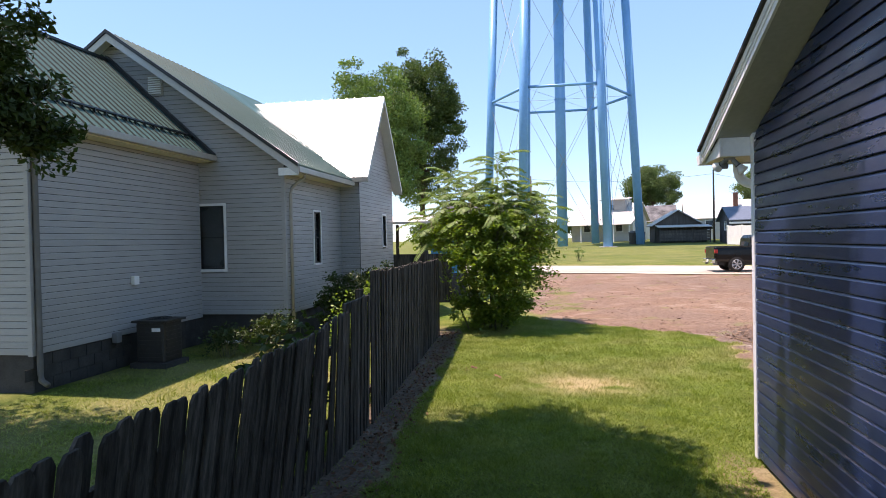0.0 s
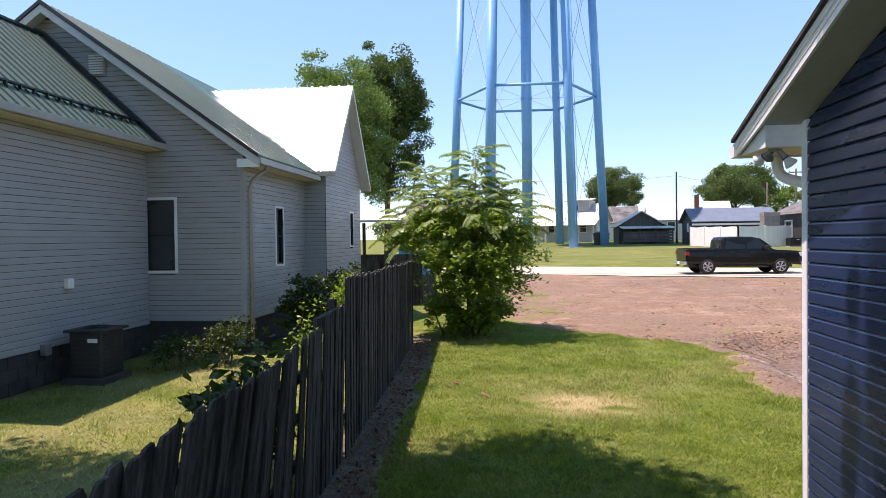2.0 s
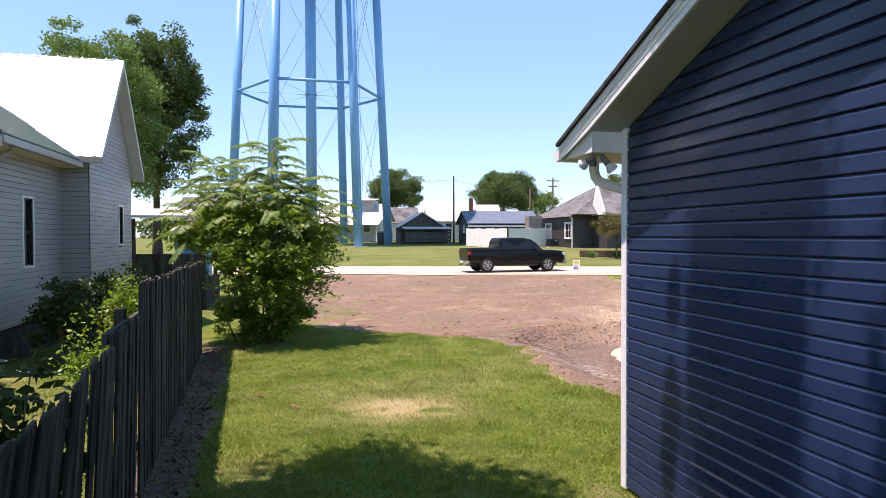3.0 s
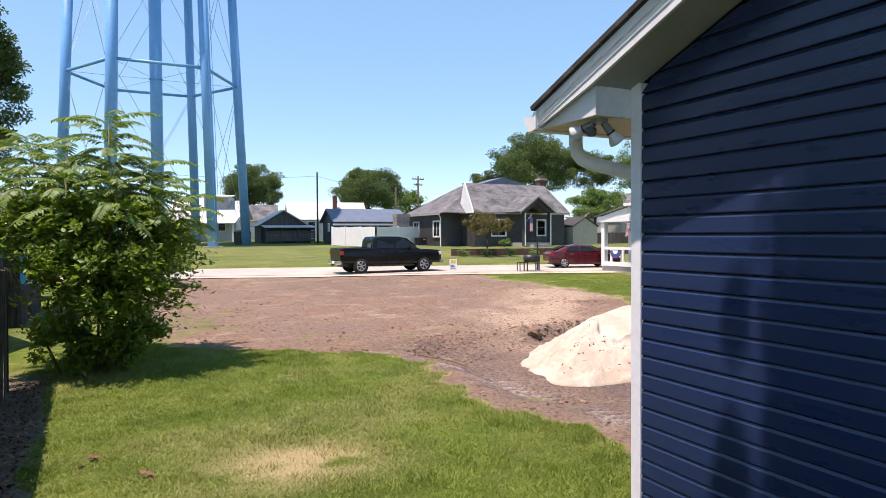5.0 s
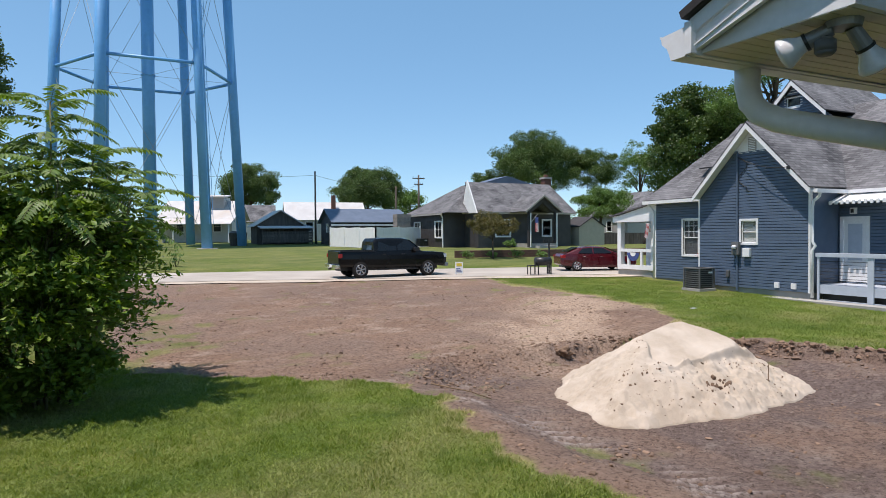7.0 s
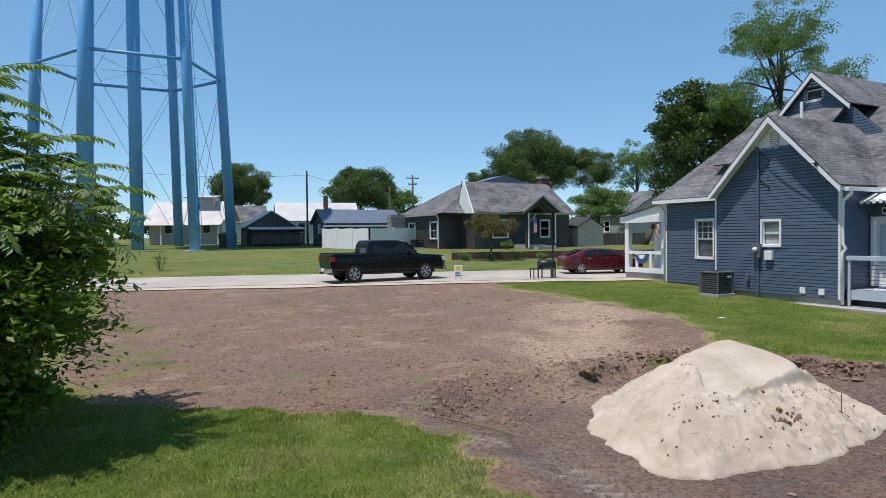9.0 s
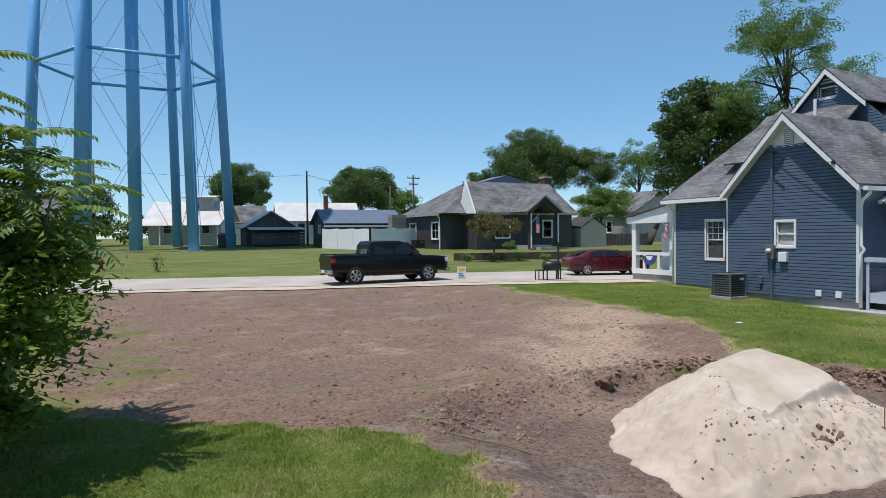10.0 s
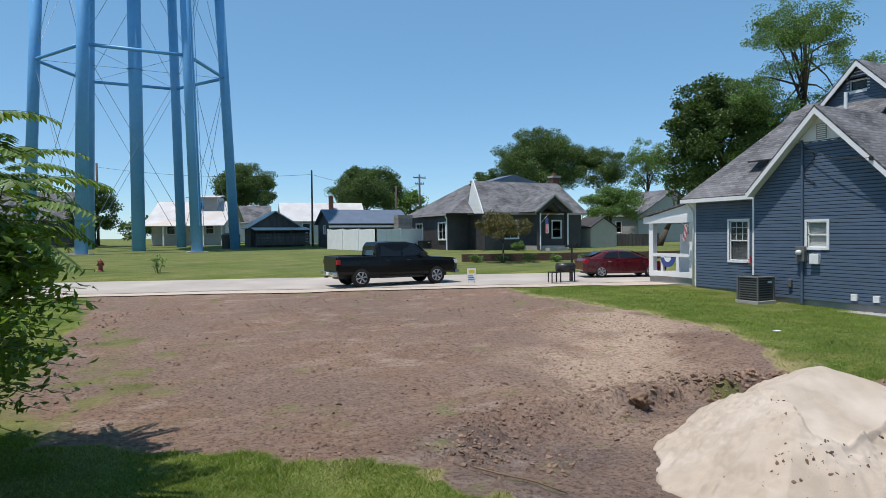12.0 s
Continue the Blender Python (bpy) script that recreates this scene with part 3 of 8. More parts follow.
SOIL = [(-0.9, 39.0), (-0.7, 26.0), (-1.3, 20.6), (-0.3, 19.0), (1.7, 17.4), (3.4, 16.3), (4.05, 15.8), (3.7, 14.6), (3.5, 13.2), (3.65, 11.7), (4.05, 10.3), (4.0, 8.9), (3.4, 7.5),
        (3.4, 4.0), (14.5, 4.0), (13.2, 11.0), (12.1, 14.0), (11.4, 15.5), (10.9, 16.7), (12.0, 18.0), (13.3, 20.5), (13.6, 22.3), (14.0, 25.5), (14.1, 28.5), (14.5, 31.0), (15.2, 34.2)]
PIT = [(4.2, 16.3), (5.2, 17.0), (7.6, 17.4), (9.6, 17.3), (10.9, 16.4), (11.4, 15.3), (12.1, 13.9), (13.2, 10.8), (14.0, 4.0), (4.3, 4.0), (4.5, 10.3), (4.1, 12.0), (4.0, 14.0)]


def fence_x(y):
    """Where the board fence stands."""
    return -2.6 - 0.065 * (y - 11.5)


def foot_field(x, y):
    """Bare soil along the foot of the fence, darkened for the fence's shade, 0 to 1."""
    d = x - fence_x(y) + 0.45 * (fbm(x, y, 0.8, 45) - 0.5)
    return ramp(d, 0.62, 0.42) * ramp(d, -0.45, -0.2) * ramp(y, 18.0, 16.0) * (y > -3)


def across(x, y):
    return -np.sin(ROAD_A) * x + np.cos(ROAD_A) * y


def track_marks(x, y):
    """Tread ripples left by a digger along the lawn's edge, 0 to 1."""
    band = ramp(inside(x, y, SOIL), 0.15, 0.5) * ramp(inside(x, y, SOIL), 2.1, 1.3) * ramp(y, 9.5, 10.5) * ramp(y, 15.6, 14.6) * ramp(x, 7.0, 6.0)
    k = np.sin(2 * np.pi * (0.35 * x + 0.94 * y + 0.12 * vnoise(x, y, 0.8, 15)) / 0.22)
    return band * np.clip(k, -0.3, 1) * ramp(vnoise(x, y, 0.7, 17), 0.2, 0.55)


def height(x, y):
    """The lie of the land: the lawn, the rise beyond the road, the scraped pit."""
    x, y = np.asarray(x, float), np.asarray(y, float)
    n = across(x, y)
    z = np.interp(n, (-50, 17, 24, 35, 44, 50, 55, 66, 80, 100, 140, 400), (0, 0, 0.12, 0.38, 0.42, 0.68, 0.82, 1.2, 1.36, 1.85, 2.1, 2.2))
    z = z + 0.26 * ramp(x, 9.5, 12.5) * ramp(n, 34, 24) * (1 - ramp(x, 13.5, 20.0))
    near = ramp(n, 34, 30)
    d = inside(x, y, PIT)
    d = d + (fbm(x, y, 0.7, 7) - 0.5) * 0.5
    z = z - 0.24 * ramp(d, -0.04 - 0.5 * ramp(x, 8.5, 6.5) * ramp(y, 15.0, 16.0), 0.2 + 0.7 * ramp(x, 8.8, 6.5)) * near
    soil = ramp(inside(x, y, SOIL), -0.1, 0.5) * near
    z = z + soil * ((fbm(x, y, 1.6, 3) - 0.5) * 0.12 + (fbm(x, y, 0.45, 5) - 0.5) * 0.05)
    z = z + (1 - soil) * near * (fbm(x, y, 2.4, 8) - 0.5) * 0.05
    z = z + 0.035 * track_marks(x, y) * near
    rim = np.exp(-((d + 0.05) / 0.38) ** 2) * near * ramp(y, 15.5, 16.6)
    z = z + rim * (fbm(x, y, 0.35, 11) - 0.4) * (0.10 + 0.14 * ramp(x, 7.5, 9.0))
    crumb = np.abs(fbm(x, y, 0.24, 19) - 0.5)          # broken crumbs, thick along the dug edge
    z = z + soil * (0.07 * rim * ramp(crumb, 0.0, 0.2) + 0.03 * (fbm(x, y, 0.17, 20) - 0.5))
    return z


def gz(x, y):
    return float(height(np.array([x]), np.array([y]))[0])


def axis_lines(stretches):
    out = []
    for a, b, step in stretches:
        out += list(np.arange(a, b - 1e-6, step))
    return np.array(out + [stretches[-1][1]])


gx = axis_lines(((-1500, -200, 100), (-200, -40, 10), (-40, -10, 2), (-10, -5, 0.5), (-5, 3, 0.11), (3, 14, 0.055), (14, 15, 0.11), (15, 30, 0.5), (30, 60, 2), (60, 200, 10), (200, 1500, 100)))
gy = axis_lines(((-1500, -100, 100), (-100, -10, 6), (-10, 4, 0.5), (4, 9, 0.11), (9, 20, 0.055), (20, 24, 0.11), (24, 36, 0.3), (36, 66, 1.0), (66, 120, 3), (120, 300, 15), (300, 2500, 100)))
XX, YY = np.meshgrid(gx, gy)
ZZ = height(XX, YY)
nx, ny = len(gx), len(gy)
me = bpy.data.meshes.new("ground")
me.vertices.add(nx * ny)
me.vertices.foreach_set("co", np.stack([XX, YY, ZZ], 2).astype(np.float32).ravel())
idx = np.arange(nx * ny).reshape(ny, nx)
quads = np.stack([idx[:-1, :-1], idx[:-1, 1:], idx[1:, 1:], idx[1:, :-1]], 2).reshape(-1, 4)
me.loops.add(quads.size)
me.loops.foreach_set("vertex_index", quads.astype(np.int32).ravel())
me.polygons.add(len(quads))
me.polygons.foreach_set("loop_start", np.arange(0, quads.size, 4, dtype=np.int32))
me.polygons.foreach_set("use_smooth", np.ones(len(quads), bool))
me.update(calc_edges=True)
wob = (fbm(XX, YY, 0.9, 21) - 0.5) * 0.9 + (fbm(XX, YY, 0.25, 24) - 0.5) * 0.35
d_soil = inside(XX, YY, SOIL) + wob
near_road = ramp(across(XX, YY), ROAD_NEAR + 2.2, ROAD_NEAR + 1.2)
soil = ramp(d_soil, -0.06, 0.12) * near_road
fence_foot = foot_field(XX, YY)
garage_foot = ramp(np.abs(XX - 1.95) + np.maximum(0, YY - 7.1) + 0.6 * np.maximum(0, np.abs(YY - 7.0) - 0.6), 0.55, 0.1) * (XX < 2.6)
patches = ramp(fbm(XX, YY, 2.5, 31), 0.5, 0.62) * ramp(np.abs(d_soil + 0.5), 2.5, 0.3) * (XX < 2) * (YY > 19)
tussock = ramp(np.exp(-((XX - 0.6) / 1.1) ** 2 - ((YY - 22.3) / 1.0) ** 2) + 0.9 * np.exp(-((XX - 0.3) / 0.9) ** 2 - ((YY - 27.5) / 2.0) ** 2) + 2.6 * (fbm(XX, YY, 0.7, 33) - 0.5), 0.45, 1.0)
soil = np.clip(soil * (1 - 0.8 * patches) * (1 - 0.65 * tussock), 0, 1)
foot = np.clip(fence_foot + garage_foot * 0.6, 0, 1)
soil = np.maximum(soil, foot * 0.95)


def dry_field(x, y, d):
    """Where the lawn is straw-dry: a bare patch, the edge beside the soil, faint patches."""
    bare = np.exp(-((x - 0.55) / 0.85) ** 2 - ((y - 10.7) / 0.6) ** 2) * ramp(fbm(x, y, 0.45, 51), 0.2, 0.5)
    edge = 0.6 * ramp(np.abs(d + 0.05), 0.18, 0.04) * ramp(fbm(x, y, 0.5, 55), 0.3, 0.6) * (x > 2.5) * (x < 6) * (y < 15.9)
    faint = ramp(fbm(x, y, 1.7, 57), 0.52, 0.75) * 0.24 * (y < 30) + 0.17 * ramp(fbm(x, y, 3.6, 59), 0.35, 0.7) * ramp(y, 38, 44) + 0.28 * ramp(fbm(x, y, 1.2, 60), 0.3, 0.6) * (x < -2.9) * (y < 16)
    edge = edge + 0.75 * ramp(np.abs(d + 0.12), 0.55, 0.1) * ramp(fbm(x, y, 0.6, 56), 0.35, 0.6) * (x > 9) * (x < 16) * (y > 16.5) * (y < 36)
    return np.clip(bare * 1.3 + edge + faint, 0, 1)


dry = np.clip(dry_field(XX, YY, d_soil) + garage_foot * 0.5, 0, 1)
d_pit = inside(XX, YY, PIT) + wob * 0.8
damp_shade = ramp(d_pit, -0.3, 0.6) * ramp(fbm(XX, YY, 2.2, 61), 0.1, 0.45) * near_road * (0.45 + 0.55 * ramp(fbm(XX, YY, 0.9, 65), 0.3, 0.6)) + 0.3 * ramp(fbm(XX, YY, 3.1, 63), 0.5, 0.75) * soil
# bare soil at the fence takes the dark colour as painted fence shade
damp_shade = np.maximum(damp_shade, fence_foot)
damp_shade = np.maximum(damp_shade, 0.95 * np.exp(-((XX - 4.7) / 1.1) ** 2 - ((YY - 16.6) / 0.7) ** 2))
sandy = ramp(np.abs(YY - 19.8 - 0.75 * (XX - 9.5)), 3.6, 0.6) * ramp(XX, 5.4, 8.6) * ramp(fbm(XX, YY, 1.3, 71), 0.22, 0.5)
thin = 0.85 * ramp(across(XX, YY), 44.5, 48.5) * (0.55 + 0.45 * ramp(fbm(XX, YY, 4.0, 75), 0.3, 0.6))
tread = 0.95 * np.clip(track_marks(XX, YY), 0, 1) ** 2 * ramp(fbm(XX, YY, 0.5, 73), 0.15, 0.4)
for key, field in (("soil", soil), ("dry", dry), ("damp_shade", np.clip(damp_shade, 0, 1) * (1 - 0.8 * sandy)), ("sandy", np.clip(sandy, 0, 1)), ("tread", tread), ("thin", thin)):
    me.attributes.new(key, "FLOAT", "POINT").data.foreach_set("value", field.astype(np.float32).ravel())
me.materials.append(M_GROUND)
ground = tagged(new("ground", me), "mown lawn and scraped brown building plot rising beyond the road", "ground", kind="structure")


def road_strip(name, n0, n1, lift, material, label, u0=-160, u1=160, step=1.0, jag=0.0):
    rows_u = np.arange(u0, u1 + 0.1, step)
    us, vs, fs = [], [], []
    cols = 5
    for i, uu in enumerate(rows_u):
        for j in range(cols):
            nn = n0 + (n1 - n0) * j / (cols - 1)
            if jag and j in (0, cols - 1):
                nn += (float(vnoise(uu, n0, 1.7, 5)) - 0.5) * jag
            x, y = uu * math.cos(ROAD_A) - nn * math.sin(ROAD_A), uu * math.sin(ROAD_A) + nn * math.cos(ROAD_A)
            vs.append((x, y, np.interp(nn, (35, 44), (0.38, 0.42)) + lift))
    for i in range(len(rows_u) - 1):
        for j in range(cols - 1):
            a = i * cols + j
            fs.append((a, a + cols, a + cols + 1, a + 1))
    ob = part(name, (vs, fs), material)
    for p in ob.data.polygons:
        if p.normal.z < 0:
            p.flip()
    return tagged(ob, label, "road", kind="structure")


road_strip("road", ROAD_NEAR + 1.3, ROAD_FAR, 0.05, M_ROAD, "sun-bleached grey asphalt street with worn edges", jag=0.3)
road_strip("road_shoulder", ROAD_NEAR, ROAD_NEAR + 1.6, 0.035, M_GRAVEL, "pale gravel shoulder along the street", jag=0.7)


# ---- garage beside the camera ----
GX, GY1, GY0, GRIDGE, GPITCH = 2.205, 7.30, -1.2, 3.0, 0.375
GTOP = 3.50                                    # rake soffit height at the corner


def garage():
    g = thing("garage", "navy vinyl-sided garage with white trim and deep eaves", "garage", at=(0, 0, 0))

    def edges(z):
        if z <= GTOP:
            return (GY0, GY1 - 0.09)
        k = (z - GTOP) / GPITCH
        return (GY0 + k * 0.9, GY1 - 0.09 - k)
    wall = sided_wall("gable_wall", (GX, 0, 0), (0, 1, 0), (-1, 0, 0), 0.0444, 5.1, edges, 0.1214, M_NAVY, M_SHEATH_SHADE, g)
    part("eave_wall", boxes((GX, 9.2, GY1 - 0.14, GY1 - 0.005, 0.06, 3.45)), M_NAVY, g)
    part("rear_wall", boxes((9.06, 9.2, GY0, GY1 - 0.15, 0.06, 3.45)), M_NAVY, g)
    part("far_wall", boxes((GX + 0.15, 9.05, GY0, GY0 + 0.14, 0.06, 3.45)), M_NAVY, g)
    part("foundation", boxes((GX + 0.03, 9.18, GY0, GY1 - 0.02, -0.3, 0.058)), M_CONCRETE, g, "grey concrete footing")
    part("corner_trim", boxes((GX - 0.034, GX + 0.07, GY1 - 0.088, GY1 + 0.006, 0.02, 3.52), bevel=0.004), M_GARAGE_TRIM, g, "pale grey corner post")
    x0, x1 = 1.80, 9.4
    ylow, zlow = 7.95, 3.46                    # the roof's lower edge at its top face
    ztop = zlow + GPITCH * (ylow - GRIDGE)
    up = 0.0
    roof = part("roof", slab((x0 - 0.03, ylow + 0.03, zlow), (x1, ylow + 0.03, zlow), (x1, GRIDGE, ztop), (x0 - 0.03, GRIDGE, ztop), 0.035), M_SHINGLE_DARK, g, "dark shingle roof edge")
    part("roof", slab((x0 - 0.03, GY0 - 0.7, zlow), (x1, GY0 - 0.7, zlow), (x1, GRIDGE, ztop), (x0 - 0.03, GRIDGE, ztop), 0.035), M_SHINGLE_DARK, g)
    s = GPITCH
    yb = 7.325                                 # where the boxed return ends

    def line(y, drop):
        return zlow - drop + s * (ylow - y)
    # rake fascia in two stepped boards, and the soffit under it
    bm = bmesh.new()
    prism(bm, [(ylow, zlow - 0.035), (GRIDGE, ztop - 0.035), (GRIDGE, ztop - 0.10), (ylow, zlow - 0.10)], "x", x0, x0 + 0.03)
    part("drip_edge", fixed(bm), M_GARAGE_TRIM, g, "thin white upper rake board")
    bm = bmesh.new()
    prism(bm, [(ylow, zlow - 0.10), (GRIDGE, ztop - 0.10), (GRIDGE, ztop - 0.21), (yb, line(yb, 0.21)), (ylow, zlow - 0.17)], "x", x0 + 0.012, x0 + 0.036)
    part("rake_board", fixed(bm), M_GARAGE_TRIM, g, "white rake fascia")
    bm = bmesh.new()
    prism(bm, [(yb, line(yb, 0.208)), (GRIDGE, ztop - 0.208), (GRIDGE, ztop - 0.185), (yb, line(yb, 0.185))], "x", x0 + 0.036, GX - 0.002)
    part("rake_soffit", fixed(bm), M_UNDER, g, "sheet soffit under the rake, its shade put into the grey")
    # boxed return at the corner
    zb = 3.29
    bm = bmesh.new()
    prism(bm, [(yb - 0.012, zb), (ylow - 0.01, zb), (ylow - 0.01, zb + 0.012), (yb - 0.012, line(yb - 0.012, 0.19))], "x", x0 + 0.06, x0 + 0.09)
    part("eave_return", fixed(bm), M_GARAGE_TRIM, g, "white boxed eave end")
    part("return_face", boxes((x0 + 0.092, GX + 0.05, yb - 0.012, yb + 0.012, zb, line(yb, 0.19))), M_GARAGE_TRIM, g)
    part("eave_fascia", boxes((x0 + 0.02, x1, ylow - 0.012, ylow + 0.012, zb - 0.012, zlow - 0.03)), M_GARAGE_TRIM, g)
    for i in range(10):
        y = yb + 0.014 + i * 0.0605
        part("soffit_slat", boxes((x0 + 0.062, x1, y, y + 0.056, zb - 0.004, zb + 0.008)), M_SOFFIT, g, "cream vinyl soffit strip" if i == 0 else "")
    # gutter with its end cap, outlet and elbow to the wall
    yg, zg = ylow + 0.014, zb - 0.015          # an ogee-fronted gutter, open at the top
    prof = [(0.0, 0.125), (0.0, 0.0), (0.078, 0.0), (0.088, 0.03), (0.10, 0.055), (0.128, 0.08), (0.135, 0.105), (0.148, 0.112), (0.146, 0.12), (0.128, 0.115), (0.12, 0.085), (0.092, 0.06), (0.08, 0.035), (0.07, 0.008), (0.008, 0.008), (0.008, 0.125)]
    bm = bmesh.new()
    prism(bm, [(yg + p, zg + q) for p, q in prof], "x", x0 - 0.005, x1)
    part("gutter", fixed(bm), M_GARAGE_TRIM, g, "white metal gutter")
    bm = bmesh.new()
    prism(bm, [(yg + p, zg + q) for p, q in ((0.0, 0.122), (0.0, 0.0), (0.078, 0.0), (0.088, 0.03), (0.10, 0.055), (0.128, 0.08), (0.135, 0.112))], "x", x0 - 0.012, x0 - 0.005)
    part("gutter_end_cap", fixed(bm), M_GARAGE_TRIM, g)
    part("fascia_strip", boxes((x0 - 0.014, x0 + 0.02, ylow - 0.02, ylow + 0.016, zb - 0.01, zlow - 0.045), bevel=0.004), M_GARAGE_TRIM, g, "bent metal strip at the fascia end")
    for k, w in ((0.10, 0.004), (0.15, 0.003)):
        bm = bmesh.new()
        prism(bm, [(ylow - 0.01, zlow - k + 0.006), (GRIDGE, ztop - k + 0.006), (GRIDGE, ztop - k), (ylow - 0.01, zlow - k)], "x", x0 + 0.012 - w * 2, x0 + 0.02)
        part("rake_seam", fixed(bm), M_GARAGE_TRIM, g)
    pts = [(2.24, 8.02, 3.29), (2.24, 8.02, 3.20), (2.25, 8.01, 3.13), (2.27, 7.98, 3.08), (2.31, 7.92, 3.04), (2.40, 7.78, 2.99), (2.56, 7.52, 2.91), (2.60, 7.44, 2.87), (2.62, 7.39, 2.79), (2.62, 7.375, 2.5), (2.62, 7.375, 0.3), (2.62, 7.42, 0.16), (2.62, 7.6, 0.12)]
    smooth(part("downspout", pipe(pts, 0.056, 12), M_GARAGE_TRIM, g, "white round-cornered downspout with elbow"))
    return g


garage()


def flood_light():
    """Twin-bulb security lamp under the eave."""
    t = thing("security_light", "grey twin-head security floodlight under the white eave", "floodlight", at=(1.99, 7.43, 3.29))
    part("mounting_plate", fixed(tube(bmesh.new(), (0, 0, 0), (0, 0, -0.03), 0.062, 0.056, 20)), M_GREYMETAL, t)
    bm = bmesh.new()
    for a, b, r0, r1 in ((-0.03, -0.055, 0.014, 0.014), (-0.055, -0.066, 0.022, 0.034), (-0.066, -0.105, 0.036, 0.036), (-0.105, -0.118, 0.036, 0.026)):
        tube(bm, (-0.035, 0.045, a), (-0.035, 0.045, b), r0, r1, 16)
    smooth(part("sensor", fixed(bm), M_AC2, t, "round grey presence sensor"))
    for root, tip in (((-0.02, 0.03, -0.025), (-0.085, 0.16, -0.085)), ((0.03, -0.01, -0.025), (0.10, -0.03, -0.115))):
        p0, q = Vector(root), Vector(tip)
        d = (q - p0).normalized()
        h = part("lamp_head", fixed(tube(bmesh.new(), p0, p0 + d * 0.085, 0.025, 0.03, 16)), M_GREYMETAL, t)
        part("gasket", fixed(tube(bmesh.new(), p0 + d * 0.082, p0 + d * 0.094, 0.034, 0.034, 16)), M_BLACK, h, "black rubber gasket")
        bm = bmesh.new()
        q = p0 + d * 0.09
        rings = [(0.0, 0.03), (0.02, 0.034), (0.045, 0.048), (0.065, 0.058), (0.078, 0.061), (0.084, 0.058), (0.092, 0.04), (0.096, 0.0005)]
        u = d.orthogonal().normalized()
        w = d.cross(u)
        loops = [[bm.verts.new(q + d * a + (u * math.cos(k * math.pi / 10) + w * math.sin(k * math.pi / 10)) * r) for k in range(20)] for a, r in rings]
        for la, lb in zip(loops, loops[1:]):
            for k in range(20):
                bm.faces.new((la[k], la[(k + 1) % 20], lb[(k + 1) % 20], lb[k]))
        smooth(part("bulb", fixed(bm), M_CLEAR, h, "silvered reflector bulb"))
    return t


flood_light()


# ---- ivory house behind the fence ----
def rib_roof(parent, p_low0, p_low1, p_top1, p_top0, material, gap=0.23, ribs=True, rib=None):
    """A ribbed metal roof plane: sheet with raised ribs running up the slope, each a part."""
    sheet = part("roof_sheet", slab(p_low0, p_low1, p_top1, p_top0, 0.06), material, parent)
    if not ribs:
        return sheet
    a0, a1, b1, b0 = (Vector(p) for p in (p_low0, p_low1, p_top1, p_top0))
    n = (a1 - a0).cross(b0 - a0).normalized()
    n = n if n.z > 0 else -n
    count = int((a1 - a0).length / gap)
    u = (a1 - a0).normalized()
    for i in range(count + 1):
        k = (i + 0.5) / (count + 1)
        s, e = a0.lerp(a1, k), b0.lerp(b1, k)
        vs = [s - u * 0.022, s + u * 0.022, s + u * 0.01 + n * 0.022, s - u * 0.01 + n * 0.022, e - u * 0.022, e + u * 0.022, e + u * 0.01 + n * 0.022, e - u * 0.01 + n * 0.022]
        part("roof_rib", (vs, [(0, 1, 2, 3), (7, 6, 5, 4), (0, 4, 5, 1), (1, 5, 6, 2), (2, 6, 7, 3), (3, 7, 4, 0)]), rib or material, sheet)
    return sheet


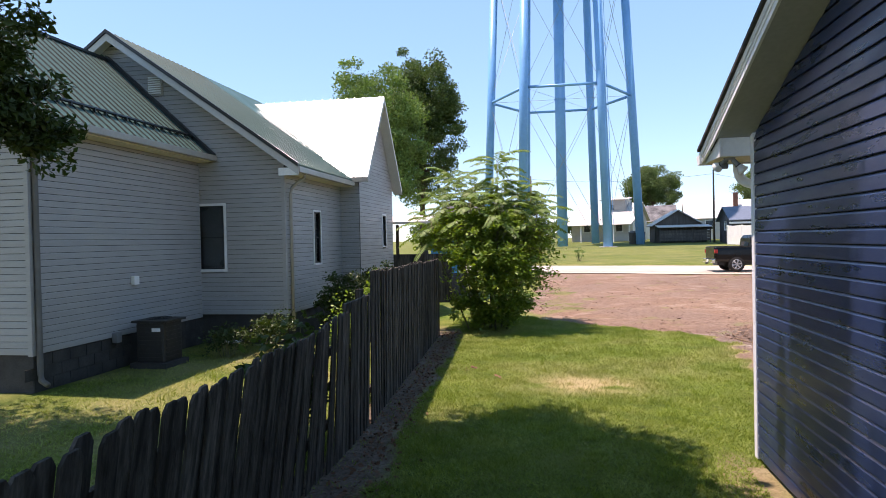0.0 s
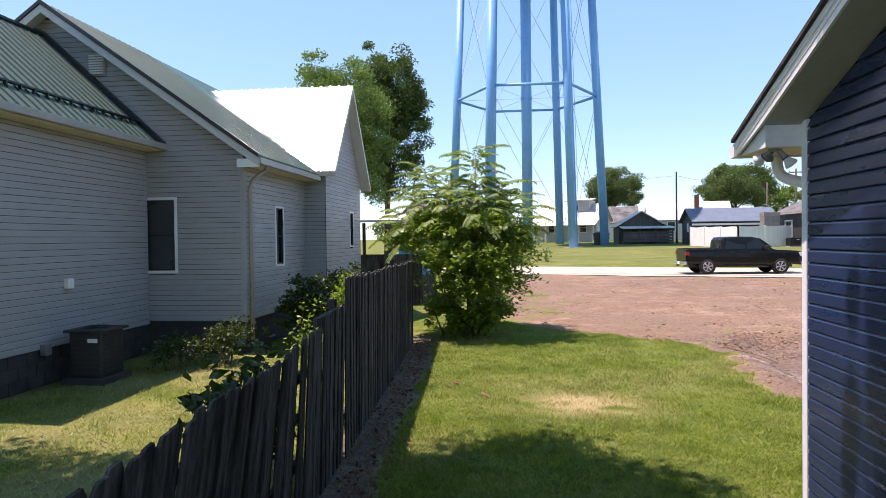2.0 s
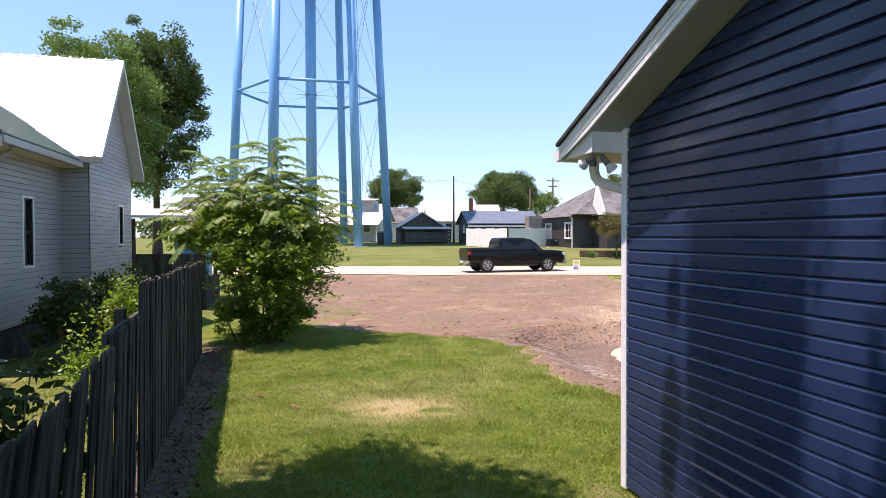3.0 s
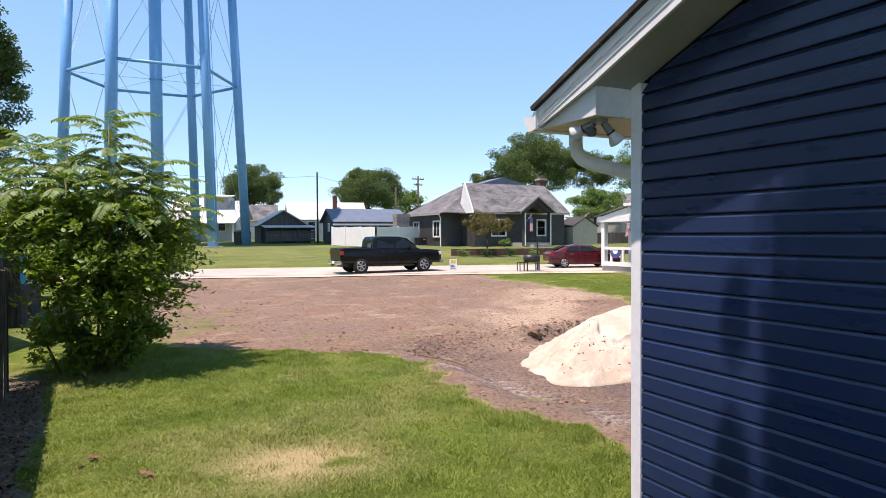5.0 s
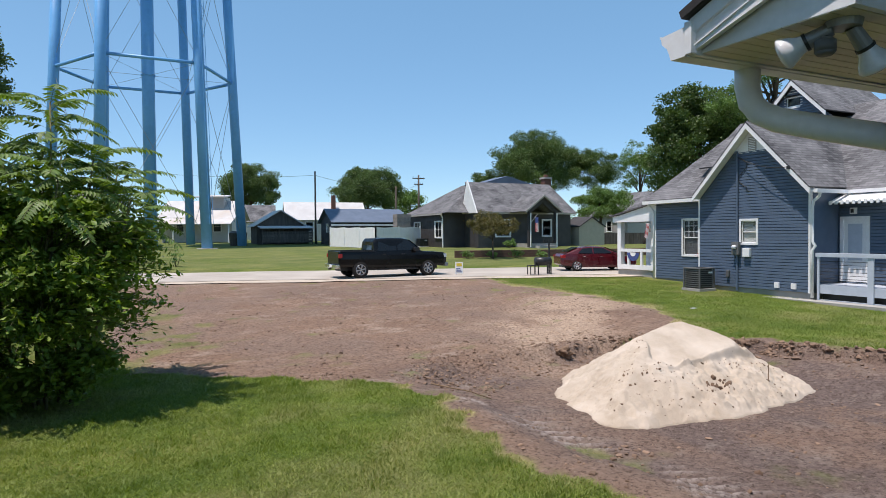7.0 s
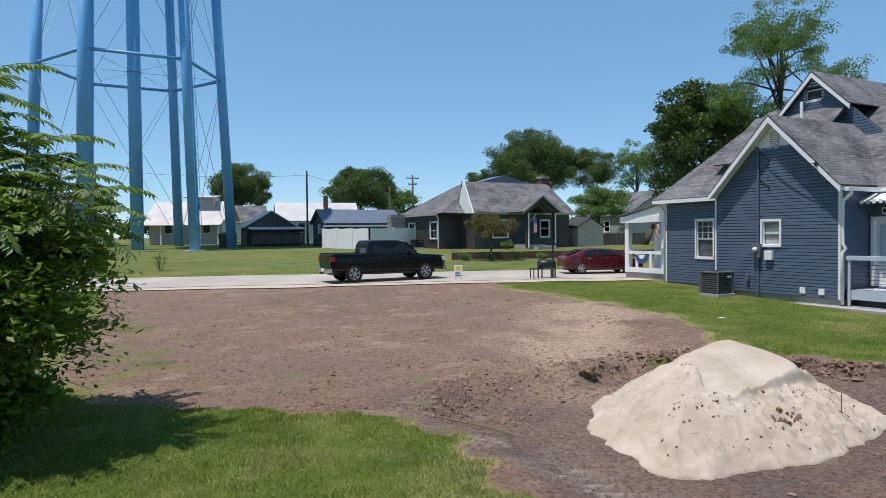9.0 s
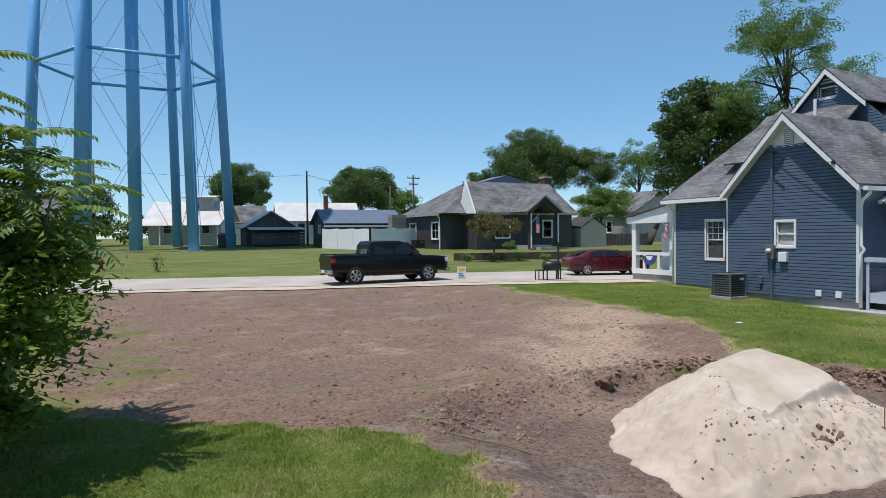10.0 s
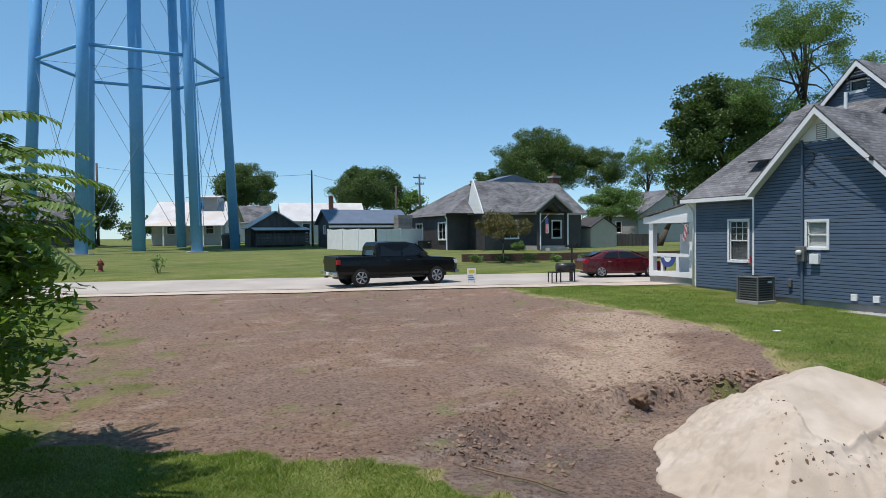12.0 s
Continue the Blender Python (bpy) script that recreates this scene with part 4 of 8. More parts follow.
def ivory_house():
    h = thing("house", "single-storey ivory vinyl-sided house with green metal roofs", "house", at=(0, 0, 0))
    lap = 0.1143
    # low wing
    lw = sided_wall("wing_side_wall", (-8.6, 0, 0), (0, 1, 0), (1, 0, 0), 0.66, 4.5, lambda z: (9.2, 14.38), lap, M_WHITE_SIDING, M_SHEATH_SHADE, h, deep=0.62)
    sided_wall("wing_end_wall", (0, 9.2, 0), (1, 0, 0), (0, -1, 0), 0.66, 6.9, lambda z: (-13.4 + max(0, z - 4.5) / 0.9, -8.602 - max(0, z - 4.5) / 0.9), lap, M_WHITE_SIDING, M_SHEATH_SHADE, h, deep=0.62)
    part("wing_corner_post", boxes((-8.66, -8.575, 9.17, 9.27, 0.64, 4.5), bevel=0.004), M_WHITE_SIDING, h)
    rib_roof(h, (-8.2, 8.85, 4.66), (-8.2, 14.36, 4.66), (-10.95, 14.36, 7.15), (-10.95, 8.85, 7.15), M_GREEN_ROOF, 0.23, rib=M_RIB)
    rib_roof(h, (-13.7, 8.85, 4.66), (-13.7, 14.36, 4.66), (-10.95, 14.36, 7.15), (-10.95, 8.85, 7.15), M_GREEN_ROOF, ribs=False)
    part("wing_ridge_cap", pipe([(-10.95, 8.83, 7.17), (-10.95, 14.36, 7.17)], 0.06, 6), M_DARK_TRIM, h, "dark ridge cap")
    n = Vector((2.49, 0, 2.75)).normalized()
    for i in range(18):
        yy = 9.05 + i * 0.305
        part("rail_bracket", boxes((-8.68, -8.62, yy - 0.015, yy + 0.015, 5.07, 5.15)), M_DARK_TRIM, h)
    for z0 in (0.02, 0.23, 0.44):
        for i in range(13):
            off = 0.2 if z0 == 0.23 else 0.0
            part("foundation_block", boxes((-8.632, -8.615, 9.24 + i * 0.405 - off, 9.24 + i * 0.405 - off + 0.393, z0, z0 + 0.2), bevel=0.004), M_BLOCK, h)
    part("snow_rail", pipe([(-8.66, 8.9, 5.15), (-8.66, 14.3, 5.15)], 0.035, 6), M_DARK_TRIM, h, "dark snow rail across the lower roof")
    bm = bmesh.new()
    prism(bm, [(-8.12, 4.70), (-10.98, 7.29), (-10.98, 7.16), (-8.12, 4.57)], "y", 14.22, 14.392)
    part("wall_flashing", fixed(bm), M_DARK_TRIM, h, "black step flashing along the wall")
    part("wing_gutter", boxes((-8.22, -8.09, 8.85, 14.40, 4.52, 4.655), bevel=0.012), M_GUTTER, h, "ivory gutter")
    part("wing_soffit", boxes((-8.6, -8.22, 8.9, 14.39, 4.50, 4.53)), M_SOFFIT, h)
    ds = [(-8.16, 9.35, 4.55), (-8.2, 9.34, 4.42), (-8.42, 9.3, 4.28), (-8.52, 9.28, 4.12), (-8.535, 9.28, 3.9), (-8.535, 9.28, 0.34), (-8.5, 9.26, 0.22), (-8.32, 9.2, 0.16)]
    smooth(part("downspout", pipe(ds, 0.05, 8), M_SPOUT, h, "dull taupe downspout"))
    # main gable wall with the window
    pk, pz, sl = -10.83, 7.80, 0.709
    win = (-8.72, -7.95, 1.85, 3.42)

    def edges(z):
        l = -8.62 if z < 4.62 else -8.15 - (z - 4.62) / 0.9055
        return (l, min(-6.42, pk + (pz - 0.12 - z) / sl))
    sided_wall("gable_wall", (0, 14.4, 0), (1, 0, 0), (0, -1, 0), 0.73, 7.55, edges, lap, M_WHITE_SIDING, M_SHEATH_SHADE, h, holes=(win,), deep=0.62)
    window((win[0], 14.4, win[2]), (1, 0, 0), (0, -1, 0), win[1] - win[0], win[3] - win[2], h, 0.06, (1, 2), back=M_SCREEN, sash=M_DARK_TRIM)
    part("corner_post", boxes((-6.425, -6.33, 14.37, 14.47, 0.71, 4.42), bevel=0.004), M_WHITE_SIDING, h)
    vent = part("gable_vent", boxes((-9.93, -9.5, 14.36, 14.402, 6.22, 6.75)), M_GUTTER, h, "ivory louvred gable vent")
    for i in range(8):
        part("louvre", boxes((-9.89, -9.54, 14.335, 14.365, 6.27 + i * 0.056, 6.30 + i * 0.056)), M_WHITE_TRIM, vent)
    # side wall with the narrow window, then the bump-out and the cross gable
    w2 = (16.2, 16.68, 1.9, 3.3)
    sided_wall("side_wall", (-6.35, 0, 0), (0, 1, 0), (1, 0, 0), 0.73, 4.5, lambda z: (14.48, 18.45), lap, M_WHITE_SIDING, M_SHEATH_SHADE, h, holes=(w2,), deep=0.62)
    window((-6.35, w2[0], w2[2]), (0, 1, 0), (1, 0, 0), w2[1] - w2[0], w2[3] - w2[2], h, 0.05, (1, 2), back=M_SCREEN, sash=M_DARK_TRIM)
    sided_wall("bump_wall", (0, 18.45, 0), (1, 0, 0), (0, -1, 0), 0.73, 4.5, lambda z: (-6.35, -5.76), lap, M_WHITE_SIDING, M_SHEATH_SHADE, h, pieces=False, deep=0.62)
    cy, cz, cs = 20.42, 7.25, 1.33
    w3 = (21.0, 21.4, 2.3, 3.35)
    sided_wall("cross_gable_wall", (-5.75, 0, 0), (0, 1, 0), (1, 0, 0), 0.73, 7.1, lambda z: (max(18.46, cy - (cz - 0.12 - z) / cs), min(22.4, cy + (cz - 0.12 - z) / cs)), lap, M_WHITE_SIDING, M_SHEATH_SHADE, h, holes=(w3,), pieces=False, deep=0.62)
    window((-5.75, w3[0], w3[2]), (0, 1, 0), (1, 0, 0), w3[1] - w3[0], w3[3] - w3[2], h, 0.05, (1, 2), back=M_SCREEN, sash=M_DARK_TRIM)
    part("foundation", boxes((-8.63, -6.38, 14.43, 22.3, -0.3, 0.728), (-6.36, -5.78, 18.48, 22.3, -0.3, 0.728)), M_BLOCK, h, "dark block foundation")
    part("foundation", boxes((-13.38, -8.63, 9.23, 22.3, -0.3, 0.655)), M_BLOCK, h)
    part("back_wall", boxes((-15.3, -5.9, 22.42, 22.55, 0.7, 4.4), (-15.3, -15.16, 14.5, 22.4, 0.7, 4.4), (-13.4, -13.27, 9.3, 14.38, 0.66, 4.5)), M_WHITE_SIDING, h)
    # main roof
    y0, y1 = 14.08, 22.6
    el, ez = -5.85, pz - sl * (-5.85 - pk)
    rib_roof(h, (-5.85, y0, ez + 0.05), (-5.85, 18.3, ez + 0.05), (pk, 18.3, pz + 0.05), (pk, y0, pz + 0.05), M_GREEN_ROOF, 0.23)
    part("roof_back", slab((-7.0, 18.3, pz + 0.045 - sl * 3.83), (-7.0, y1, pz + 0.045 - sl * 3.83), (pk, y1, pz + 0.045), (pk, 18.3, pz + 0.045), 0.06), M_GREEN_ROOF, h)
    part("roof_back", slab((-15.81, y0, ez + 0.05), (-15.81, y1, ez + 0.05), (pk, y1, pz + 0.05), (pk, y0, pz + 0.05), 0.06), M_GREEN_ROOF, h)
    for sg in (1, -1):
        bm = bmesh.new()
        q = 4.98 * sg
        prism(bm, [(pk, pz - 0.005), (pk + q, ez - 0.005), (pk + q, ez - 0.20), (pk, pz - 0.20)], "y", y0, y0 + 0.03)
        part("rake_board", fixed(bm), M_IVORY_TRIM, h, "white rake fascia")
        bm = bmesh.new()
        prism(bm, [(pk, pz + 0.085), (pk + q, ez + 0.085), (pk + q, ez - 0.005), (pk, pz - 0.005)], "y", y0 - 0.025, y0 + 0.03)
        part("rake_trim", fixed(bm), M_DARK_TRIM, h, "dark green rake trim")
        bm = bmesh.new()
        prism(bm, [(pk, pz - 0.12), (pk + q * 0.98, ez - 0.10), (pk + q * 0.98, ez - 0.125), (pk, pz - 0.145)], "y", y0 + 0.03, 14.38)
        part("rake_soffit", fixed(bm), M_IVORY_TRIM, h)
    part("eave_soffit", boxes((-6.33, -5.95, 14.1, 18.44, ez - 0.13, ez - 0.10)), M_SOFFIT, h)
    part("eave_end", boxes((-6.35, -5.86, 14.085, 14.11, ez - 0.20, ez - 0.02)), M_WHITE_TRIM, h)
    part("gutter", boxes((-5.95, -5.82, 14.1, 18.3, ez - 0.13, ez + 0.005), bevel=0.012), M_GUTTER, h, "ivory gutter")
    ds = [(-5.9, 14.62, ez - 0.12), (-5.92, 14.62, ez - 0.22), (-6.1, 14.6, ez - 0.34), (-6.24, 14.58, ez - 0.46), (-6.27, 14.58, ez - 0.62), (-6.27, 14.58, 0.3)]
    smooth(part("downspout", pipe(ds, 0.045, 8), M_GUTTER, h, "ivory downspout"))
    # bright cross-gable roof
    x0 = -5.42
    zl, yl0, yl1 = 4.42, cy - 2.15, cy + 2.2
    rib_roof(h, (x0, yl0, zl), (-10.9, yl0, zl), (-10.9, cy, cz + 0.04), (x0, cy, cz + 0.04), M_TIN_WHITE, 0.3)
    rib_roof(h, (x0, yl1, zl - 0.1), (-10.9, yl1, zl - 0.1), (-10.9, cy, cz + 0.04), (x0, cy, cz + 0.04), M_TIN_WHITE, ribs=False)
    for sg, yl in ((-1, yl0), (1, yl1)):
        bm = bmesh.new()
        zz = zl - (0.1 if sg > 0 else 0)
        prism(bm, [(cy, cz + 0.02), (yl, zz), (yl, zz - 0.17), (cy, cz - 0.17)], "x", x0 - 0.03, x0 + 0.012)
        part("rake_board", fixed(bm), M_IVORY_TRIM, h)
        bm = bmesh.new()
        prism(bm, [(cy, cz - 0.13), (yl, zz - 0.13), (yl, zz - 0.155), (cy, cz - 0.155)], "x", -5.73, x0 - 0.03)
        part("rake_soffit", fixed(bm), M_IVORY_TRIM, h)
    part("cross_gutter", boxes((-5.98, -5.38, yl0 - 0.11, yl0 + 0.02, zl - 0.16, zl - 0.03), bevel=0.01), M_GUTTER, h)
    # dryer vent and cable box on the wing wall
    v = part("dryer_vent", boxes((-8.585, -8.50, 11.72, 11.88, 1.66, 1.84), bevel=0.015), M_WHITE_TRIM, h, "white dryer vent hood")
    part("outlet_box", boxes((-8.58, -8.47, 11.1, 11.25, 0.55, 0.75), bevel=0.012), M_GREYMETAL, h, "grey outlet box")
    return h


M_TIN_WHITE = surface("bare_bright_metal_roof", (0.62, 0.63, 0.64), (0.56, 0.57, 0.58), 0.6, 0.30, 0.85, 0.02, fine=5)
ivory_house()


def ac_unit(x, y, z, w, hgt, material, label, plain=False):
    t = thing("air_conditioner", label, "air conditioner", at=(x, y, z))
    r = w / 2
    part("base_pad", boxes((-r - 0.06, r + 0.06, -r - 0.06, r + 0.06, -0.12, 0.05), bevel=0.01), M_BLOCK if plain else M_CONCRETE, t, "concrete pad")
    part("cabinet", boxes((-r + 0.03, r - 0.03, -r + 0.03, r - 0.03, 0.05, hgt - 0.04), bevel=0.05), material if plain else M_BLACK, t, "dark coil cabinet")
    for cx in () if plain else (-1, 1):
        for cy in (-1, 1):
            part("corner_post", boxes((cx * r - 0.03, cx * r + 0.03, cy * r - 0.03, cy * r + 0.03, 0.05, hgt - 0.03), bevel=0.012), material, t)
    top = part("top_cover", boxes((-r - 0.035, r + 0.035, -r - 0.035, r + 0.035, hgt - 0.05, hgt), bevel=0.02), material, t)
    for k in range(1, 6):
        rr = r * 0.15 * k
        bm = bmesh.new()
        for i in range(20):
            a, b = 2 * math.pi * i / 20, 2 * math.pi * (i + 1) / 20
            tube(bm, (rr * math.cos(a), rr * math.sin(a), hgt + 0.015), (rr * math.cos(b), rr * math.sin(b), hgt + 0.015), 0.005, 0.005, 4, False)
        part("guard_ring", bm, M_BLACK, top, "black wire fan guard ring")
    for s in range(4):
        ang = s * math.pi / 2
        rot = Matrix.Rotation(ang, 4, "Z")
        for i in range(9):
            zz = 0.11 + i * (hgt - 0.22) / 8
            bm = boxes((-r + 0.09, r - 0.09, -r + 0.018, -r + 0.034, zz, zz + 0.05)) if plain else boxes((-r + 0.03, r - 0.03, -r - 0.008, -r + 0.022, zz, zz + 0.03))
            bm.transform(rot)
            part("louvre", bm, material, t)
    part("label_plate", boxes((r * 0.2, r * 0.75, -r - 0.012, -r - 0.007, hgt - 0.22, hgt - 0.15)), M_PAPER, t, "small white rating label")
    return t


ac_unit(-7.95, 11.7, gz(-7.9, 11.7) + 0.06, 0.68, 0.90, M_AC, "dark taupe air-conditioning unit beside the ivory house", True)
ac_unit(19.75, 24.0, gz(19.75, 24.0) + 0.05, 0.78, 0.86, M_AC2, "grey louvred air-conditioning unit beside the blue house")


# ---- board fence ----
def fence():
    f = thing("board_fence", "weathered grey-brown board fence in a long leaning run", "fence", at=(0, 0, 0))
    rng = np.random.default_rng(4)

    def board_mesh(w, ear, seed):
        """A sawn board a metre high, its top corners cut, with a slightly bowed face and a worn lower end."""
        r = np.random.default_rng(seed)
        pw = w / 2
        prof = [(-pw, 0), (pw, 0), (pw * (1 + 0.03 * r.normal()), 0.5), (pw, 1 - ear), (pw * 0.55, 1), (-pw * 0.55, 1 - 0.006 * r.random()), (-pw, 1 - ear), (-pw * (1 + 0.03 * r.normal()), 0.5)]
        bm = bmesh.new()
        prism(bm, prof, "x", -0.009, 0.009)
        me = bpy.data.meshes.new("fence_board")
        fixed(bm).to_mesh(me)
        bm.free()
        me.materials.append(M_WOOD_OLD)
        return me
    eared = [board_mesh(0.137, 0.03, k) for k in range(4)]
    plain = [board_mesh(0.092, 0.006, 10 + k) for k in range(4)]
    y, count = -1.6, 0
    while y < 16.0:
        near, mid = y < 7.0, 7.0 <= y < 8.15
        count += 1
        w = 0.138 if near else 0.088
        x = fence_x(y)
        g = gz(x, y)
        if near:
            top, tip = 1.57 + 0.07 * float(ramp(y, 5.2, 6.9)) + 0.012 * math.sin(y * 3), 8.0 - 5.5 * float(ramp(y, 4.8, 7.0))
        elif mid:
            top, tip = 1.74 + 0.03 * (y - 7.2), 1.6
        else:
            top, tip = 2.035 - 0.009 * (y - 8.2) + 0.012 * math.sin(y * 1.7), 0.6
        lean = 2.5 * math.exp(-((y - 6.9) / 0.8) ** 2) if near else 0.6
        hh = (top - g + 0.02 + rng.normal() * (0.011 if near else 0.014)) / math.cos(radians(tip))
        foot_x = x - math.sin(radians(tip)) * hh
        o = new("fence_board", (eared if near else plain)[int(rng.integers(4))])
        o.parent = f
        o.matrix_basis = Matrix.Translation((foot_x + rng.normal() * 0.005 + (0.0095 if count % 2 else -0.0095), y, g - 0.02)) @ Euler((radians(-lean + rng.normal() * 0.14), radians(tip + rng.normal() * 0.25), radians(rng.normal() * 1.2 + 3.7))).to_matrix().to_4x4() @ Matrix.Diagonal((1, 1.03, hh, 1))
        y += w * (0.95 + abs(rng.normal()) * 0.012)
        if 11.43 < y < 11.5:
            y += 0.022                         # one open joint
        if 7.0 <= y < 7.09:
            y = 7.06                           # a parted joint beside the leaning run
    for a, b, zs, back in ((-1.6, 6.95, (0.35, 1.2), 0.2), (7.2, 15.9, (0.35, 1.05, 1.62), 0.06)):
        for zz in zs:
            pa, pb = Vector((fence_x(a) - back + zz * 0.1 * (back > 0.1), a, zz)), Vector((fence_x(b) - back + zz * 0.1 * (back > 0.1), b, zz))
            bm = boxes((-0.06, -0.02, 0.0, (pb - pa).length, 0.0, 0.085))
            bm.transform(Matrix.Translation(pa) @ Euler((0, 0, math.atan2(pa.x - pb.x, pb.y - pa.y))).to_matrix().to_4x4())
            part("rail", bm, M_WOOD_OLD, f)
    for k in range(8):
        y = -1.4 + k * 2.4
        px = fence_x(y) - (0.3 if y < 7 else 0.13)
        part("post", boxes((px - 0.09, px, y, y + 0.09, -0.4, 1.25 if y < 7 else 1.8)), M_WOOD_OLD, f)
    return f


fence()


# ---- water tower ----
def water_tower():
    cx, cy = 1.2, 82.8
    gzc = gz(cx, cy)
    t = thing("water_tower", "sky-blue steel water tower on six leaning legs", "water tower", at=(cx, cy, gzc))
    ax = radians(-1)                           # the line through the two outermost legs
    ring_z, top_z, r0 = 20.3 - gzc, 37.0, 9.72
    rr = 8.87
    slope = (r0 - rr) / ring_z
    legs = []
    for k in range(6):
        a = ax + radians(2.1) + k * math.pi / 3
        d = Vector((math.cos(a), math.sin(a), 0))
        legs.append(d)
        bm = bmesh.new()
        r_top = r0 - slope * top_z
        tube(bm, d * r0, d * r_top + Vector((0, 0, top_z)), 0.54, 0.50, 24)
        leg = smooth(part("leg", fixed(bm), M_TOWER, t))
        part("footing", boxes((d.x * r0 - 0.95, d.x * r0 + 0.95, d.y * r0 - 0.95, d.y * r0 + 0.95, -0.6, 0.0), bevel=0.03), M_CONCRETE, leg, "concrete leg footing")
    for k in range(6):
        a, b = legs[k], legs[(k + 1) % 6]
        z = Vector((0, 0, ring_z))
        smooth(part("ring_strut", tube(bmesh.new(), a * rr + z, b * rr + z, 0.17, 0.17, 10), M_TOWER, t))
        for (p, zp), (q, zq) in (((a, 0.8), (b, ring_z - 0.3)), ((b, 0.8), (a, ring_z - 0.3)), ((a, ring_z + 0.3), (b, top_z - 1)), ((b, ring_z + 0.3), (a, top_z - 1))):
            rp, rq = r0 - slope * zp, r0 - slope * zq
            part("brace_rod", tube(bmesh.new(), p * rp + Vector((0, 0, zp)), q * rq + Vector((0, 0, zq)), 0.024, 0.024, 6), M_ROD, t)
        part("spider_rod", tube(bmesh.new(), z, a * rr + z, 0.018, 0.018, 6), M_ROD, t)
    bm = bmesh.new()
    tube(bm, (0, 0, -0.2), (0, 0, top_z), 0.66, 0.66, 28)
    smooth(part("riser", fixed(bm), M_TOWER, t, "wide central riser pipe"))
    part("collar", tube(bmesh.new(), (0, 0, ring_z - 0.06), (0, 0, ring_z + 0.06), 0.75, 0.75, 24), M_TOWER, t)
    bm = bmesh.new()
    for z0, z1, a, b in ((top_z - 0.2, top_z + 1.6, 4.0, 7.6), (top_z + 1.6, top_z + 3.4, 7.6, 9.2), (top_z + 3.4, top_z + 7, 9.2, 9.2), (top_z + 7, top_z + 9.6, 9.2, 6.2), (top_z + 9.6, top_z + 11, 6.2, 0.5)):
        tube(bm, (0, 0, z0), (0, 0, z1), a, b, 40)
    smooth(part("tank", fixed(bm), M_TOWER, t))
    # ladder up one leg
    d = legs[5]
    s = d.cross(Vector((0, 0, 1))).normalized()
    bm = bmesh.new()
    for sg in (-1, 1):
        tube(bm, d * (r0 + 0.75) + s * 0.22 * sg + Vector((0, 0, 2.5)), d * (r0 + 0.75 - slope * 33) + s * 0.22 * sg + Vector((0, 0, 35)), 0.03, 0.03, 5)
    for i in range(100):
        z = 2.6 + i * 0.32
        p = d * (r0 + 0.75 - slope * z) + Vector((0, 0, z))
        tube(bm, p - s * 0.22, p + s * 0.22, 0.014, 0.014, 4, False)
    part("ladder", bm, M_TOWER, t)
    return t


water_tower()


# ---- gable blocks for the houses across the road ----
def gable_box(parent, x0, x1, y0, y1, z0, eave, ridge, along, wall_mat, roof_mat, over=0.35, holes=None):
    """A body with a gable roof; along: the ridge's axis."""
    bm = bmesh.new()
    if along == "x":
        m = (y0 + y1) / 2
        prism(bm, [(y0, z0), (y1, z0), (y1, eave), (m, ridge - 0.06), (y0, eave)], "x", x0, x1)
    else:
        m = (x0 + x1) / 2
        prism(bm, [(x0, z0), (x1, z0), (x1, eave), (m, ridge - 0.06), (x0, eave)], "y", y0, y1)
    body = part("wall", fixed(bm), wall_mat, parent)
    s = (ridge - eave) / ((y1 - y0 if along == "x" else x1 - x0) / 2)
    for sg in (-1, 1):
        if along == "x":
            e = (y0 - over) if sg < 0 else (y1 + over)
            pts = ((x0 - over, e, eave - s * over + 0.08), (x1 + over, e, eave - s * over + 0.08), (x1 + over, m, ridge + 0.08), (x0 - over, m, ridge + 0.08))
        else:
            e = (x0 - over) if sg < 0 else (x1 + over)
            pts = ((e, y0 - over, eave - s * over + 0.08), (e, y1 + over, eave - s * over + 0.08), (m, y1 + over, ridge + 0.08), (m, y0 - over, ridge + 0.08))
        part("roof", slab(*pts, 0.1), roof_mat, parent)
    return body


def rake_trim(parent, axis, k, pts, w=0.16, t=0.04, mat=None):
    """White boards along a gable's two slopes; pts: low, peak, low."""
    for a, b in (pts[:2], pts[1:]):
        bm = bmesh.new()
        prism(bm, [a, b, (b[0], b[1] - w), (a[0], a[1] - w)], axis, k, k + t)
        part("rake_board", fixed(bm), mat or M_WHITE_TRIM, parent)


